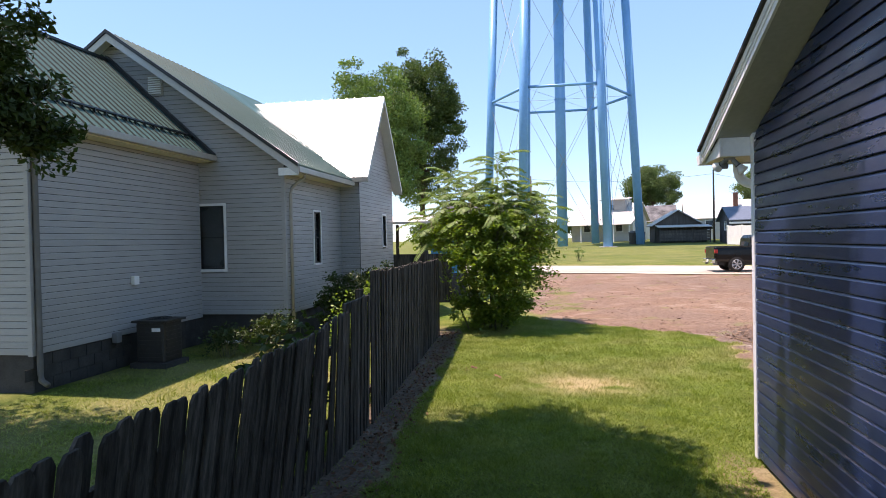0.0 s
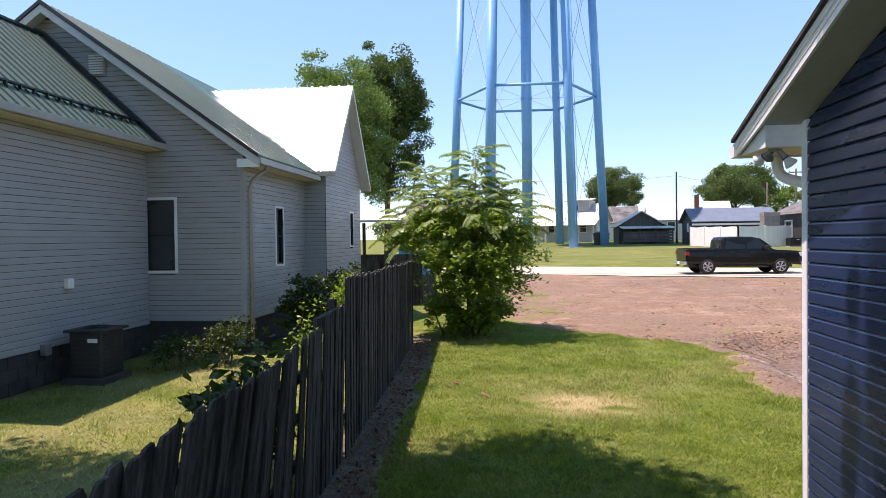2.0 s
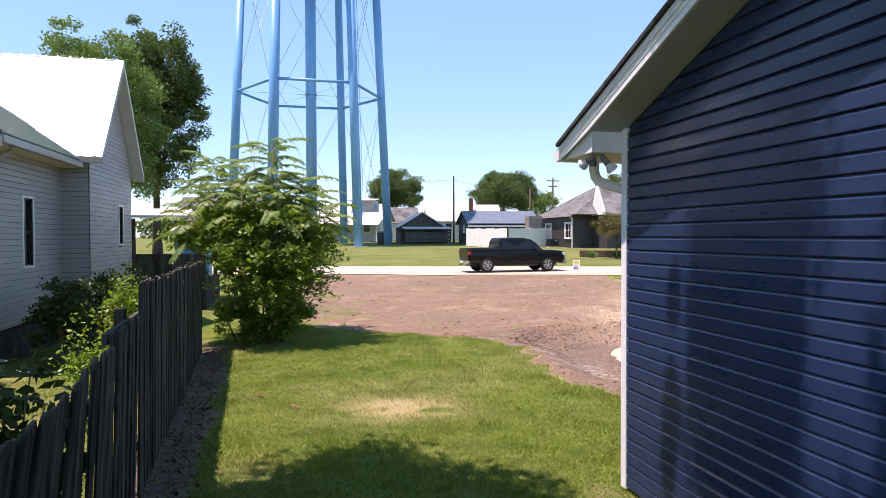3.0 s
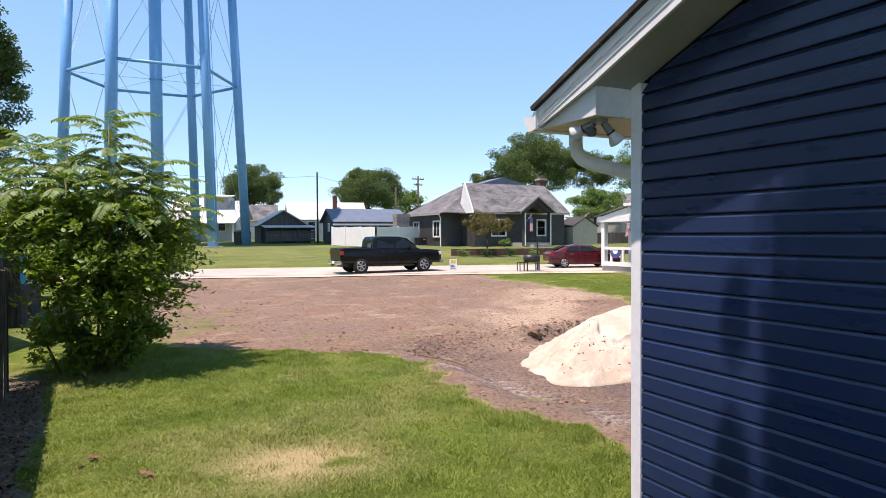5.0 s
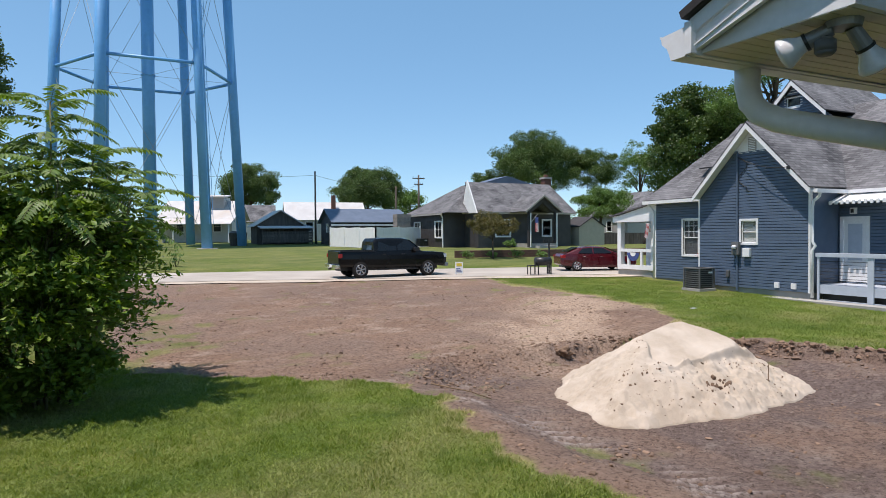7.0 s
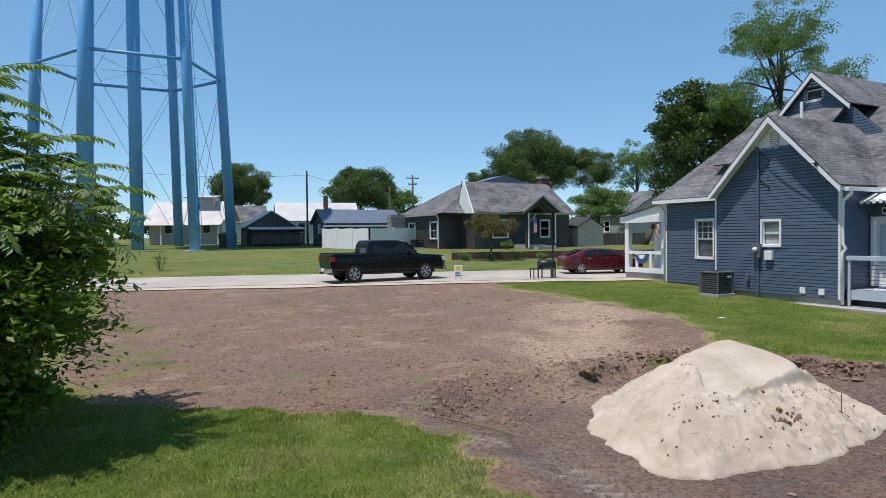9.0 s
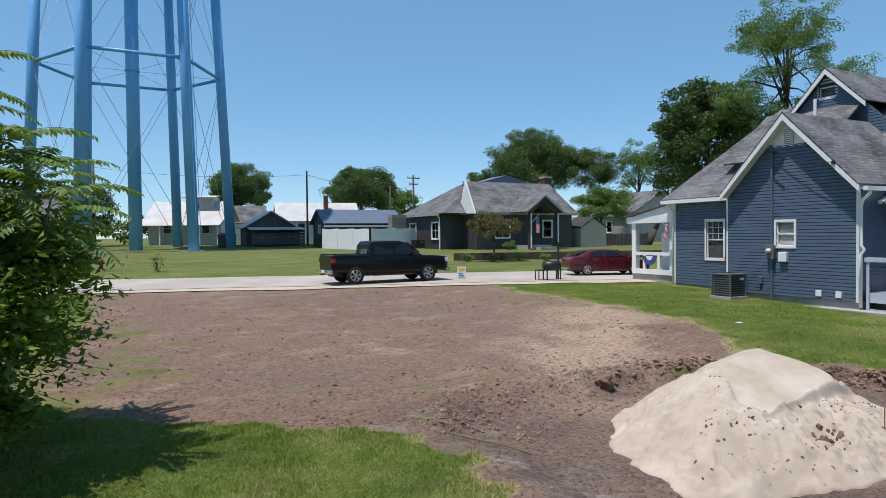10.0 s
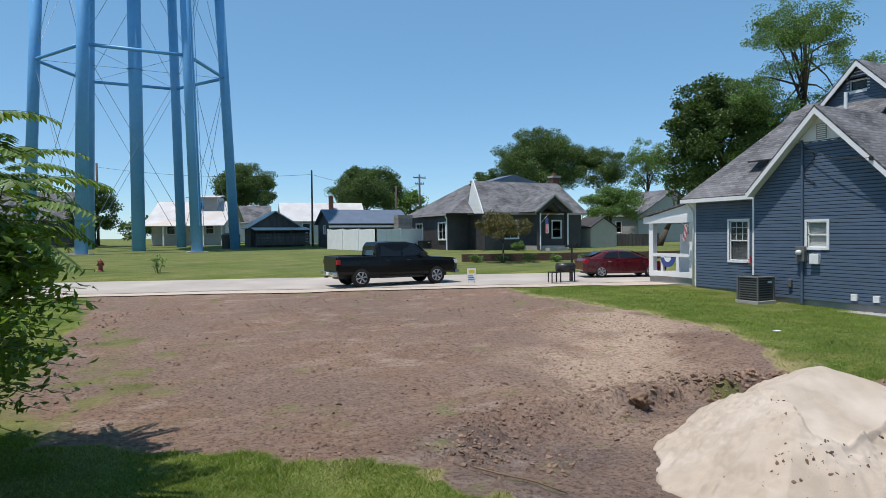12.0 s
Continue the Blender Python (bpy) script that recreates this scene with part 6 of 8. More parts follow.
    part("chimney_cap", boxes((41.2, 42.25, 64.9, 65.9, 8.75, 8.95)), M_CONCRETE, h)
    part("chimney_pot", tube(bmesh.new(), (41.72, 65.4, 8.95), (41.72, 65.4, 9.25), 0.28, 0.25, 12), M_BRICK, h)
    return h


charcoal_house()


def outbuilding(name, label, category, x0, x1, y0, y1, eave, ridge, along, wall, roof, turn=0.0, over=0.35, windows=(), z0=None):
    cx, cy = (x0 + x1) / 2, (y0 + y1) / 2
    g = gz(cx, cy)
    t = thing(name, label, category, at=pose(cx, cy, g, 0, 0, turn))
    gable_box(t, x0 - cx, x1 - cx, y0 - cy, y1 - cy, -0.4, eave - g, ridge - g, along, wall, roof, over)
    for (u, zz, w, hh, face) in windows:
        if face == "front":
            window((u - cx, y0 - cy - 0.09, zz - g), (1, 0, 0), (0, -1, 0), w, hh, t, 0.08, (1, 2), back=M_SCREEN)
        else:
            window((x0 - cx - 0.09, u - cy, zz - g), (0, 1, 0), (-1, 0, 0), w, hh, t, 0.08, (1, 2), back=M_SCREEN)
    return t


shed = outbuilding("garage_shed", "charcoal garage with blue metal roof and white eaves", "garage", 20.4, 29.5, 77.5, 83.0, 4.25, 5.7, "x", M_CHARCOAL, M_BLUE_ROOF, 0, 0.4, ((79.7, 3.0, 0.6, 0.9, "side"),))
part("eave_board", boxes((-4.95, 4.95, -3.2, -3.14, 2.2, 2.42)), M_WHITE_TRIM, shed)
outbuilding("barn", "old unpainted board barn with pale tin roof", "barn", 13.2, 19.0, 86.5, 91.0, 4.0, 5.75, "y", M_BARN, M_TIN, 0, 0.5)
lean = thing("lean_to", "low open lean-to with a pale sheet roof before the old barn", "shed", at=(13.4, 84.2, gz(16, 84.5)))
part("roof_sheet", slab((-0.2, -0.3, 2.05), (6.4, -0.3, 2.05), (6.4, 2.2, 2.35), (-0.2, 2.2, 2.35), 0.08), M_TIN, lean)
part("back_wall", boxes((0.0, 6.2, 1.9, 2.0, -0.1, 2.15)), M_BARN, lean)
for px in (0.0, 2.0, 4.0, 6.1):
    part("post", boxes((px, px + 0.12, -0.1, 0.02, -0.1, 2.0)), M_BARN, lean)
for zz in (0.25, 0.6, 0.95, 1.3):
    part("side_board", boxes((0.1, 6.1, -0.06, -0.03, zz, zz + 0.3)), M_BARN, lean)
bin_ = thing("barrel", "dark lidded waste barrel on the far lawn", "barrel", at=(10.6, 84.0, gz(10.6, 84)))
part("drum", tube(bmesh.new(), (0, 0, 0), (0, 0, 1.5), 0.95, 1.05, 18), M_BLACK, bin_)
part("lid", tube(bmesh.new(), (0, 0, 1.5), (0, 0, 1.72), 1.1, 0.7, 18), M_BLACK, bin_)
wh = outbuilding("house", "white clapboard house with rusty tin roof across the green", "house", 19.5, 30.5, 95.0, 102.0, 5.0, 7.45, "x", M_IVORY_TRIM, M_TIN, -8, 0.4, ((22.0, 3.2, 1.0, 1.3, "front"), (26.0, 3.2, 1.0, 1.3, "front")))
part("chimney", boxes((0.9, 1.5, -1.9, -1.3, 2.0, 6.6)), M_BRICK, wh, "dark brick chimney")
part("lean_to", boxes((-6.8, -5.5, -3.0, 2.5, -0.4, 2.5)), M_CHARCOAL, wh, "dark lean-to")
ch = outbuilding("house", "white farmhouse with tin roofs and a square cupola", "house", 4.0, 13.5, 98.5, 106.5, 5.2, 7.6, "x", M_IVORY_TRIM, M_TIN, -22, 0.5, ((6.0, 3.2, 1.0, 1.4, "front"), (11.0, 3.2, 1.0, 1.4, "front")))
part("cupola", boxes((-0.2, 3.2, -2.2, 1.2, 3.0, 6.3)), M_WHITE_SIDING, ch, "square white cupola storey")
part("cupola_window", boxes((0.7, 1.5, -2.24, -2.18, 4.7, 5.5)), M_SCREEN, ch)
part("cupola_roof", slab((-0.7, -2.7, 6.3), (3.7, -2.7, 6.3), (3.2, 1.7, 6.75), (-0.2, 1.7, 6.75), 0.15), M_TIN, ch)
part("porch_roof", slab((-5.4, -6.6, 2.4), (5.2, -6.6, 2.4), (5.2, -4.0, 3.3), (-5.4, -4.0, 3.3), 0.1), M_TIN, ch)
for xx in (-5.0, -2.5, 0.0, 2.5, 4.8):
    part("porch_post", boxes((xx, xx + 0.16, -6.4, -6.24, -0.3, 2.4)), M_WHITE_TRIM, ch)
outbuilding("house", "low grey house with shallow tin roof behind the tower", "house", -17.5, -5.0, 100.0, 108.0, 5.2, 8.6, "x", M_CHARCOAL, M_SHINGLE, -15, 0.4)
outbuilding("house", "plain white house far beyond the farmhouse", "house", 12.0, 22.0, 118.0, 126.0, 5.2, 8.0, "x", M_IVORY_TRIM, M_SHINGLE, -10, 0.4)
outbuilding("garden_shed", "tan garden shed with brown roof edge", "shed", 42.2, 45.6, 60.0, 63.0, 3.3, 4.3, "y", M_TAN, M_SHINGLE_DARK, 0, 0.12)
outbuilding("house", "white house with grey roof at the end of the street", "house", 58.0, 70.0, 70.0, 80.0, 5.0, 8.3, "y", M_WHITE_SIDING, M_SHINGLE, 0, 0.4, ((73.0, 2.8, 1.0, 1.4, "side"), (76.5, 2.8, 1.0, 1.4, "side")))
blue = thing("tool_shed", "small blue-painted tool shed beyond the deck", "shed", at=(-5.3, 31.0, gz(-5.3, 31.0)))
part("wall", boxes((-0.6, 0.75, -0.6, 0.6, -0.1, 2.55)), M_TARP, blue)
part("roof", slab((-0.75, -0.75, 2.55), (0.9, -0.75, 2.55), (0.9, 0.75, 2.8), (-0.75, 0.75, 2.8), 0.06), M_TIN, blue)
deck = thing("covered_deck", "weathered wooden deck with a tin-roofed pergola", "deck", at=(-5.2, 25.4, gz(-5.2, 25.4)))
part("platform", boxes((-1.8, 1.4, -1.6, 2.2, -0.1, 0.9)), M_WOOD_OLD, deck)
for xx in (-1.7, 1.2):
    for yy in (-1.5, 2.0):
        part("post", boxes((xx, xx + 0.12, yy, yy + 0.12, 0.9, 3.1)), M_WOOD_OLD, deck)
for i in range(18):
    part("picket", boxes((-1.75 + i * 0.175, -1.582 + i * 0.175, -1.64, -1.6, 0.0, 1.85)), M_WOOD_OLD, deck)
part("deck_roof", slab((-2.1, -1.9, 3.1), (1.7, -1.9, 3.1), (1.7, 2.5, 3.5), (-2.1, 2.5, 3.5), 0.08), M_TIN, deck)


def panel_fence(name, label, corners, height_m, material, board=0.3, post=0.13, gap=0.0, scallop=False):
    t = thing(name, label, "fence", at=(corners[0][0], corners[0][1], 0))
    ox, oy = corners[0]
    for (ax, ay), (bx, by) in zip(corners, corners[1:]):
        L = math.hypot(bx - ax, by - ay)
        ang = math.atan2(by - ay, bx - ax)
        n = int(L / board)
        for i in range(n):
            k = (i + 0.5) / n
            x, y = ax + (bx - ax) * k, ay + (by - ay) * k
            hh = height_m + (0.06 * abs(((i % 8) - 3.5) / 3.5) if scallop else 0)
            bm = boxes((-board * (1 - gap) / 2 + 0.004, board * (1 - gap) / 2 - 0.004, -0.015, 0.015, 0.03, hh))
            bm.transform(pose(x - ox, y - oy, gz(x, y), 0, 0, math.degrees(ang)))
            part("fence_board", bm, material, t)
        m = max(1, int(L / 2.4))
        for i in range(m + 1):
            k = i / m
            x, y = ax + (bx - ax) * k, ay + (by - ay) * k
            part("post", boxes((x - ox - post / 2, x - ox + post / 2, y - oy - post / 2, y - oy + post / 2, gz(x, y) - 0.2, gz(x, y) + height_m + 0.12)), material, t)
    return t


panel_fence("vinyl_fence", "white vinyl privacy fence round a back yard", [(19.0, 74.0), (20.9, 64.6), (27.0, 67.6)], 2.05, M_WHITE_TRIM, 0.35, scallop=True)
panel_fence("board_fence", "dark wooden board fence in the far yard", [(45.6, 62.0), (52.0, 60.6)], 1.3, M_BARN, 0.2)
pil = thing("stone_pillar", "square grey stone outdoor fireplace stack", "fireplace", at=(25.6, 69.3, gz(25.6, 69.3)))
for i in range(9):
    k = 0.75 + 0.02 * ((i * 7) % 3)
    part("stone_course", boxes((-k, k, -k * 0.8, k * 0.8, i * 0.4 - 0.1, i * 0.4 + 0.285)), M_STONE, pil)


# ---- poles and wires ----
def pole(x, y, top, r=0.13, arms=(), label="brown timber utility pole"):
    g = gz(x, y)
    t = thing("utility_pole", label, "utility pole", "utility poles", at=(x, y, g))
    smooth(part("pole", fixed(tube(bmesh.new(), (0, 0, -0.5), (0, 0, top - g), r * 1.15, r * 0.8, 10)), M_POLE, t))
    for zz, half in arms:
        arm = part("crossarm", boxes((-half, half, -0.07, 0.07, zz - g - 0.07, zz - g + 0.07)), M_POLE, t)
        for k in (-0.9, -0.4, 0.4, 0.9):
            part("insulator", tube(bmesh.new(), (half * k, 0, zz - g + 0.07), (half * k, 0, zz - g + 0.25), 0.05, 0.04, 6), M_GREYMETAL, arm)
    return t


pole(20.2, 84.9, 10.7, 0.12)
pole(38.8, 94.6, 11.7, 0.16, ((11.2, 1.0), (10.3, 0.7)))
pole(33.2, 90.0, 9.5, 0.13)
pole(-3.5, 104.6, 12.7, 0.17)
for i, (a, b, sag) in enumerate((((20.2, 84.9, 10.2), (33.2, 90.0, 9.2), 0.4), ((33.2, 90.0, 9.2), (38.8, 94.6, 10.3), 0.3), ((-3.5, 104.6, 12.2), (20.2, 84.9, 10.2), 0.7))):
    pts = [Vector(a).lerp(Vector(b), k / 10) - Vector((0, 0, sag * 4 * (k / 10) * (1 - k / 10))) for k in range(11)]
    tagged(part("overhead_wire", pipe(pts, 0.018, 4), M_BLACK), "thin black overhead wire between poles", "wire", "overhead wires")


# ---- street furniture ----
def hydrant():
    x, y = -1.1, 53.0
    t = thing("fire_hydrant", "dull red fire hydrant on the verge", "hydrant", at=(x, y, gz(x, y)))
    bm = bmesh.new()
    for a, b, r0, r1 in ((-0.1, 0.06, 0.18, 0.18), (0.06, 0.5, 0.12, 0.12), (0.5, 0.55, 0.17, 0.17), (0.55, 0.68, 0.14, 0.09), (0.68, 0.76, 0.04, 0.04)):
        tube(bm, (0, 0, a), (0, 0, b), r0, r1, 16)
    smooth(part("barrel", fixed(bm), M_HYDRANT, t))
    for dx, dy in ((1, 0), (-1, 0), (0, -1)):
        part("nozzle", tube(bmesh.new(), (dx * 0.1, dy * 0.1, 0.42), (dx * 0.21, dy * 0.21, 0.42), 0.07, 0.07, 10), M_HYDRANT, t)


hydrant()


def yard_sign():
    x, y = 14.75, 35.0
    t = thing("yard_sign", "small white yard sign with yellow and blue print on wire legs", "sign", at=pose(x, y, gz(x, y), 0, 0, -20))
    for s in (-0.14, 0.14):
        part("leg", tube(bmesh.new(), (s, 0, -0.1), (s, 0, 0.35), 0.008, 0.008, 6), M_GREYMETAL, t)
    b = part("board", boxes((-0.2, 0.2, -0.008, 0.008, 0.12, 0.72), bevel=0.003), M_PAPER, t)
    part("print_panel", boxes((-0.14, 0.14, -0.014, -0.010, 0.5, 0.66)), M_YELLOW, b)
    for i in range(3):
        part("print_bar", boxes((-0.15, 0.14 - 0.04 * i, -0.014, -0.010, 0.2 + i * 0.08, 0.235 + i * 0.08)), M_BLUEINK, b)


yard_sign()


def grill():
    x, y = 18.4, 33.2
    t = thing("smoker_grill", "black barrel grill on legs with a lamp post beside it", "grill", at=pose(x, y, gz(x, y), 0, 0, -8))
    smooth(part("barrel", fixed(tube(bmesh.new(), (-0.1, 0, 0.72), (0.72, 0, 0.72), 0.22, 0.22, 18)), M_BLACK, t))
    for a in (-0.05, 0.67):
        for b in (-0.2, 0.2):
            part("leg", boxes((a - 0.025, a + 0.025, b - 0.025, b + 0.025, -0.1, 0.62)), M_BLACK, t)
    part("side_shelf", boxes((-0.5, -0.1, -0.2, 0.2, 0.5, 0.54), (-0.5, -0.46, -0.2, -0.16, -0.1, 0.5), (-0.5, -0.46, 0.16, 0.2, -0.1, 0.5)), M_BLACK, t)
    part("post", tube(bmesh.new(), (0.85, 0.35, -0.2), (0.85, 0.35, 1.85), 0.05, 0.045, 8), M_BLACK, t)
    part("crossbar", boxes((0.5, 1.16, 0.32, 0.38, 1.66, 1.74), (0.52, 0.6, 0.31, 0.39, 1.74, 1.84), (1.06, 1.14, 0.31, 0.39, 1.74, 1.84)), M_BLACK, t)


grill()


# ---- vehicles ----
def wheel(parent, x, y, r, w, side, rim_r):
    wh = new("wheel")
    place(wh, parent)
    wh.matrix_basis = Matrix.Translation((x, y, r))
    bm = bmesh.new()
    prof = [(rim_r, -w / 2), (r - 0.03, -w / 2), (r, -w / 2 + 0.04), (r, w / 2 - 0.04), (r - 0.03, w / 2), (rim_r, w / 2)]
    n = 32
    rings = [[bm.verts.new((pr * math.cos(2 * math.pi * i / n), py, pr * math.sin(2 * math.pi * i / n))) for pr, py in prof] for i in range(n)]
    for i in range(n):
        for j in range(len(prof) - 1):
            bm.faces.new((rings[i][j], rings[(i + 1) % n][j], rings[(i + 1) % n][j + 1], rings[i][j + 1]))
    smooth(part("tyre", fixed(bm), M_RUBBER, wh))
    bm = bmesh.new()
    tube(bm, (0, side * w * 0.2, 0), (0, side * w * 0.3, 0), rim_r, rim_r, 24)
    part("brake_disc", fixed(bm), M_BLACK, wh)
    bm = bmesh.new()
    for i in range(24):
        a, b = 2 * math.pi * i / 24, 2 * math.pi * (i + 1) / 24
        tube(bm, (rim_r * math.cos(a), side * w * 0.47, rim_r * math.sin(a)), (rim_r * math.cos(b), side * w * 0.47, rim_r * math.sin(b)), 0.018, 0.018, 5, False)
    for i in range(6):
        a = 2 * math.pi * i / 6 + 0.2
        for da in (-0.1, 0.1):
            tube(bm, (0.06 * math.cos(a), side * w * 0.42, 0.06 * math.sin(a)), (rim_r * math.cos(a + da), side * w * 0.46, rim_r * math.sin(a + da)), 0.03, 0.022, 5)
    tube(bm, (0, side * w * 0.32, 0), (0, side * w * 0.48, 0), 0.075, 0.07, 12)
    smooth(part("rim", fixed(bm), M_ALLOY, wh))
    return wh


def loft(sections):
    """A closed hull through cross-sections (rings of points of equal count)."""
    bm = bmesh.new()
    rings = [[bm.verts.new(p) for p in s] for s in sections]
    n = len(rings[0])
    for a, b in zip(rings, rings[1:]):
        for i in range(n):
            bm.faces.new((a[i], a[(i + 1) % n], b[(i + 1) % n], b[i]))
    bm.faces.new(rings[0][::-1])
    bm.faces.new(rings[-1])
    return fixed(bm)


def body_ring(x, w, z0, z1, tuck=0.06, shoulder=0.05):
    """A car body's cross-section at x: rounded lower edge, belt and shoulder."""
    h = z1 - z0
    half = [(w - tuck, z0), (w - 0.01, z0 + 0.14 * h), (w, z0 + 0.5 * h), (w - 0.015, z0 + 0.78 * h), (w - shoulder, z1 - 0.012), (w - shoulder - 0.06, z1)]
    return [(x, y, z) for y, z in half] + [(x, -y, z) for y, z in half[::-1]]


def cut_wheels(ob, spots, r, w):
    """Open the wheel arches in a body mesh."""
    for x in spots:
        for s in (-1, 1):
            bm = tube(bmesh.new(), (x, s * w, r[0]), (x, s * (w + 0.9), r[0]), r[1], r[1], 28)
            me = bpy.data.meshes.new("cutter")
            fixed(bm).to_mesh(me)
            bm.free()
            c = bpy.data.objects.new("cutter", me)
            scene.collection.objects.link(c)
            md = ob.modifiers.new("arch", "BOOLEAN")
            md.operation, md.object, md.solver = "DIFFERENCE", c, "EXACT"
            bpy.context.view_layer.update()
            dg = bpy.context.evaluated_depsgraph_get()
            done = bpy.data.meshes.new_from_object(ob.evaluated_get(dg))
            ob.modifiers.clear()
            ob.data = done
            bpy.data.objects.remove(c)
    return ob


def pickup():
    x, y = 11.4, 36.5
    t = thing("pickup_truck", "black crew-cab pickup truck parked on the gravel shoulder", "pickup truck", at=pose(x, y, gz(x, y) + 0.05, 0, 0, 2))
    # local axes: +x forward, length 5.89, width 2.03
    zb, belt = 0.50, 1.24
    secs = [body_ring(-2.92, 0.93, 0.62, 1.28), body_ring(-2.85, 0.98, 0.58, 1.30), body_ring(-1.2, 1.0, 0.52, 1.30), body_ring(-1.12, 1.0, 0.50, 1.30), body_ring(0.9, 1.0, 0.48, 1.27),
            body_ring(1.25, 1.0, 0.48, 1.26), body_ring(2.1, 0.98, 0.5, 1.24), body_ring(2.75, 0.95, 0.52, 1.19), body_ring(2.93, 0.88, 0.56, 1.12)]
    body = part("body", loft(secs), M_TRUCK, t)
    cut_wheels(body, (-1.86, 1.82), (0.42, 0.49), 0.62)
    # open load bed
    part("bed_liner", boxes((-2.8, -1.2, -0.82, 0.82, 1.303, 1.309)), M_BLACK, t, "dark open bed")
    for s in (-1, 1):
        part("bed_rail", boxes((-2.88, -1.15, min(s * 0.84, s * 0.97), max(s * 0.84, s * 0.97), 1.295, 1.35)), M_BLACK, t)
    part("tailgate", boxes((-2.955, -2.90, -0.84, 0.84, 0.72, 1.33), bevel=0.015), M_TRUCK, t)
    # cab

    def ring(x, w0, w1, z1, z0=1.24):
        half = [(w0, z0), (w0 - 0.01, z0 + 0.05), (w1 + 0.04, z1 - 0.12), (w1 - 0.02, z1 - 0.03), (w1 - 0.14, z1)]
        return [(x, yy, zz) for yy, zz in half] + [(x, -yy, zz) for yy, zz in half[::-1]]
    cab = part("cab", loft([ring(-1.13, 0.93, 0.74, 1.78), ring(-1.0, 0.95, 0.78, 1.93), ring(-0.3, 0.95, 0.79, 1.965), ring(0.45, 0.95, 0.78, 1.95), ring(0.78, 0.95, 0.76, 1.88), ring(1.52, 0.95, 0.83, 1.30)]), M_TRUCK, t)
    for s in (-1, 1):
        for nm, pts in (("rear_side_window", ((-0.98, 1.32), (0.05, 1.32), (0.05, 1.85), (-0.85, 1.83))), ("front_side_window", ((0.13, 1.32), (1.2, 1.32), (0.74, 1.78), (0.62, 1.83), (0.13, 1.85)))):
            vs = [(px, s * (0.955 - (pz - 1.29) * 0.255), pz) for px, pz in pts]
            vs += [(px, yy - s * 0.01, pz) for px, yy, pz in vs]
            n = len(pts)
            fs = [tuple(range(n)), tuple(range(2 * n - 1, n - 1, -1))] + [(i, (i + 1) % n, n + (i + 1) % n, n + i) for i in range(n)]
            part(nm, (vs, fs), M_CARGLASS_DARK, cab)
        part("mirror", boxes((0.98, 1.2, min(s * 0.98, s * 1.2), max(s * 0.98, s * 1.2), 1.28, 1.48), bevel=0.03), M_BLACK, t)
        for px in (-0.72, 0.3):
            part("door_handle", boxes((px, px + 0.2, min(s * 0.995, s * 1.02), max(s * 0.995, s * 1.02), 1.12, 1.155), bevel=0.006), M_BLACK, t)
        part("tail_light", boxes((-2.965, -2.80, min(s * 0.86, s * 0.99), max(s * 0.86, s * 0.99), 1.0, 1.2), bevel=0.015), M_REDLENS, t, "red tail light")
        part("headlight", boxes((2.72, 2.93, min(s * 0.62, s * 0.93), max(s * 0.62, s * 0.93), 0.92, 1.10), bevel=0.02), M_CLEAR, t, "clear headlight")
        part("running_board", boxes((-1.0, 1.2, min(s * 0.86, s * 1.02), max(s * 0.86, s * 1.02), 0.36, 0.42), bevel=0.01), M_BLACK, t)
    rear = [(-1.165, 0.62, 1.36), (-1.165, -0.62, 1.36), (-1.10, -0.56, 1.78), (-1.10, 0.56, 1.78)]
    part("rear_window", (rear + [(a + 0.01, b, c) for a, b, c in rear], [(0, 1, 2, 3), (7, 6, 5, 4), (0, 4, 5, 1), (1, 5, 6, 2), (2, 6, 7, 3), (3, 7, 4, 0)]), M_CARGLASS_DARK, cab)
    ws = [(1.46, 0.80, 1.36), (1.46, -0.80, 1.36), (0.86, -0.68, 1.84), (0.86, 0.68, 1.84)]
    ws = [(a + 0.025, b, c + 0.02) for a, b, c in ws]
    part("windscreen", (ws + [(a - 0.02, b, c) for a, b, c in ws], [(0, 1, 2, 3), (7, 6, 5, 4), (0, 4, 5, 1), (1, 5, 6, 2), (2, 6, 7, 3), (3, 7, 4, 0)]), M_CARGLASS_DARK, cab)
    part("rear_bumper", boxes((-3.08, -2.93, -0.93, 0.93, 0.50, 0.68), bevel=0.02), M_CHROME, t, "chrome rear bumper")
    part("plate", boxes((-3.09, -3.075, -0.16, 0.16, 0.54, 0.66)), M_PAPER, t)
    part("front_bumper", boxes((2.82, 3.02, -0.93, 0.93, 0.46, 0.64), bevel=0.03), M_GREYMETAL, t)
    part("grille", boxes((2.90, 2.955, -0.6, 0.6, 0.74, 1.08), bevel=0.015), M_BLACK, t)
    part("chassis", boxes((-2.7, 2.6, -0.45, 0.45, 0.34, 0.55)), M_BLACK, t)
    part("tow_hitch", boxes((-3.2, -3.05, -0.05, 0.05, 0.42, 0.50)), M_BLACK, t)
    for px in (-1.86, 1.82):
        for s in (-1, 1):
            wheel(t, px, s * 0.86, 0.405, 0.27, s, 0.25)
    return t


M_CARGLASS_DARK = surface("dark_tinted_glass", (0.012, 0.014, 0.016), (0.01, 0.012, 0.014), 1.0, 0.05, fine=2, bump=0.0, coat=0.15, spec=0.35)
pickup()


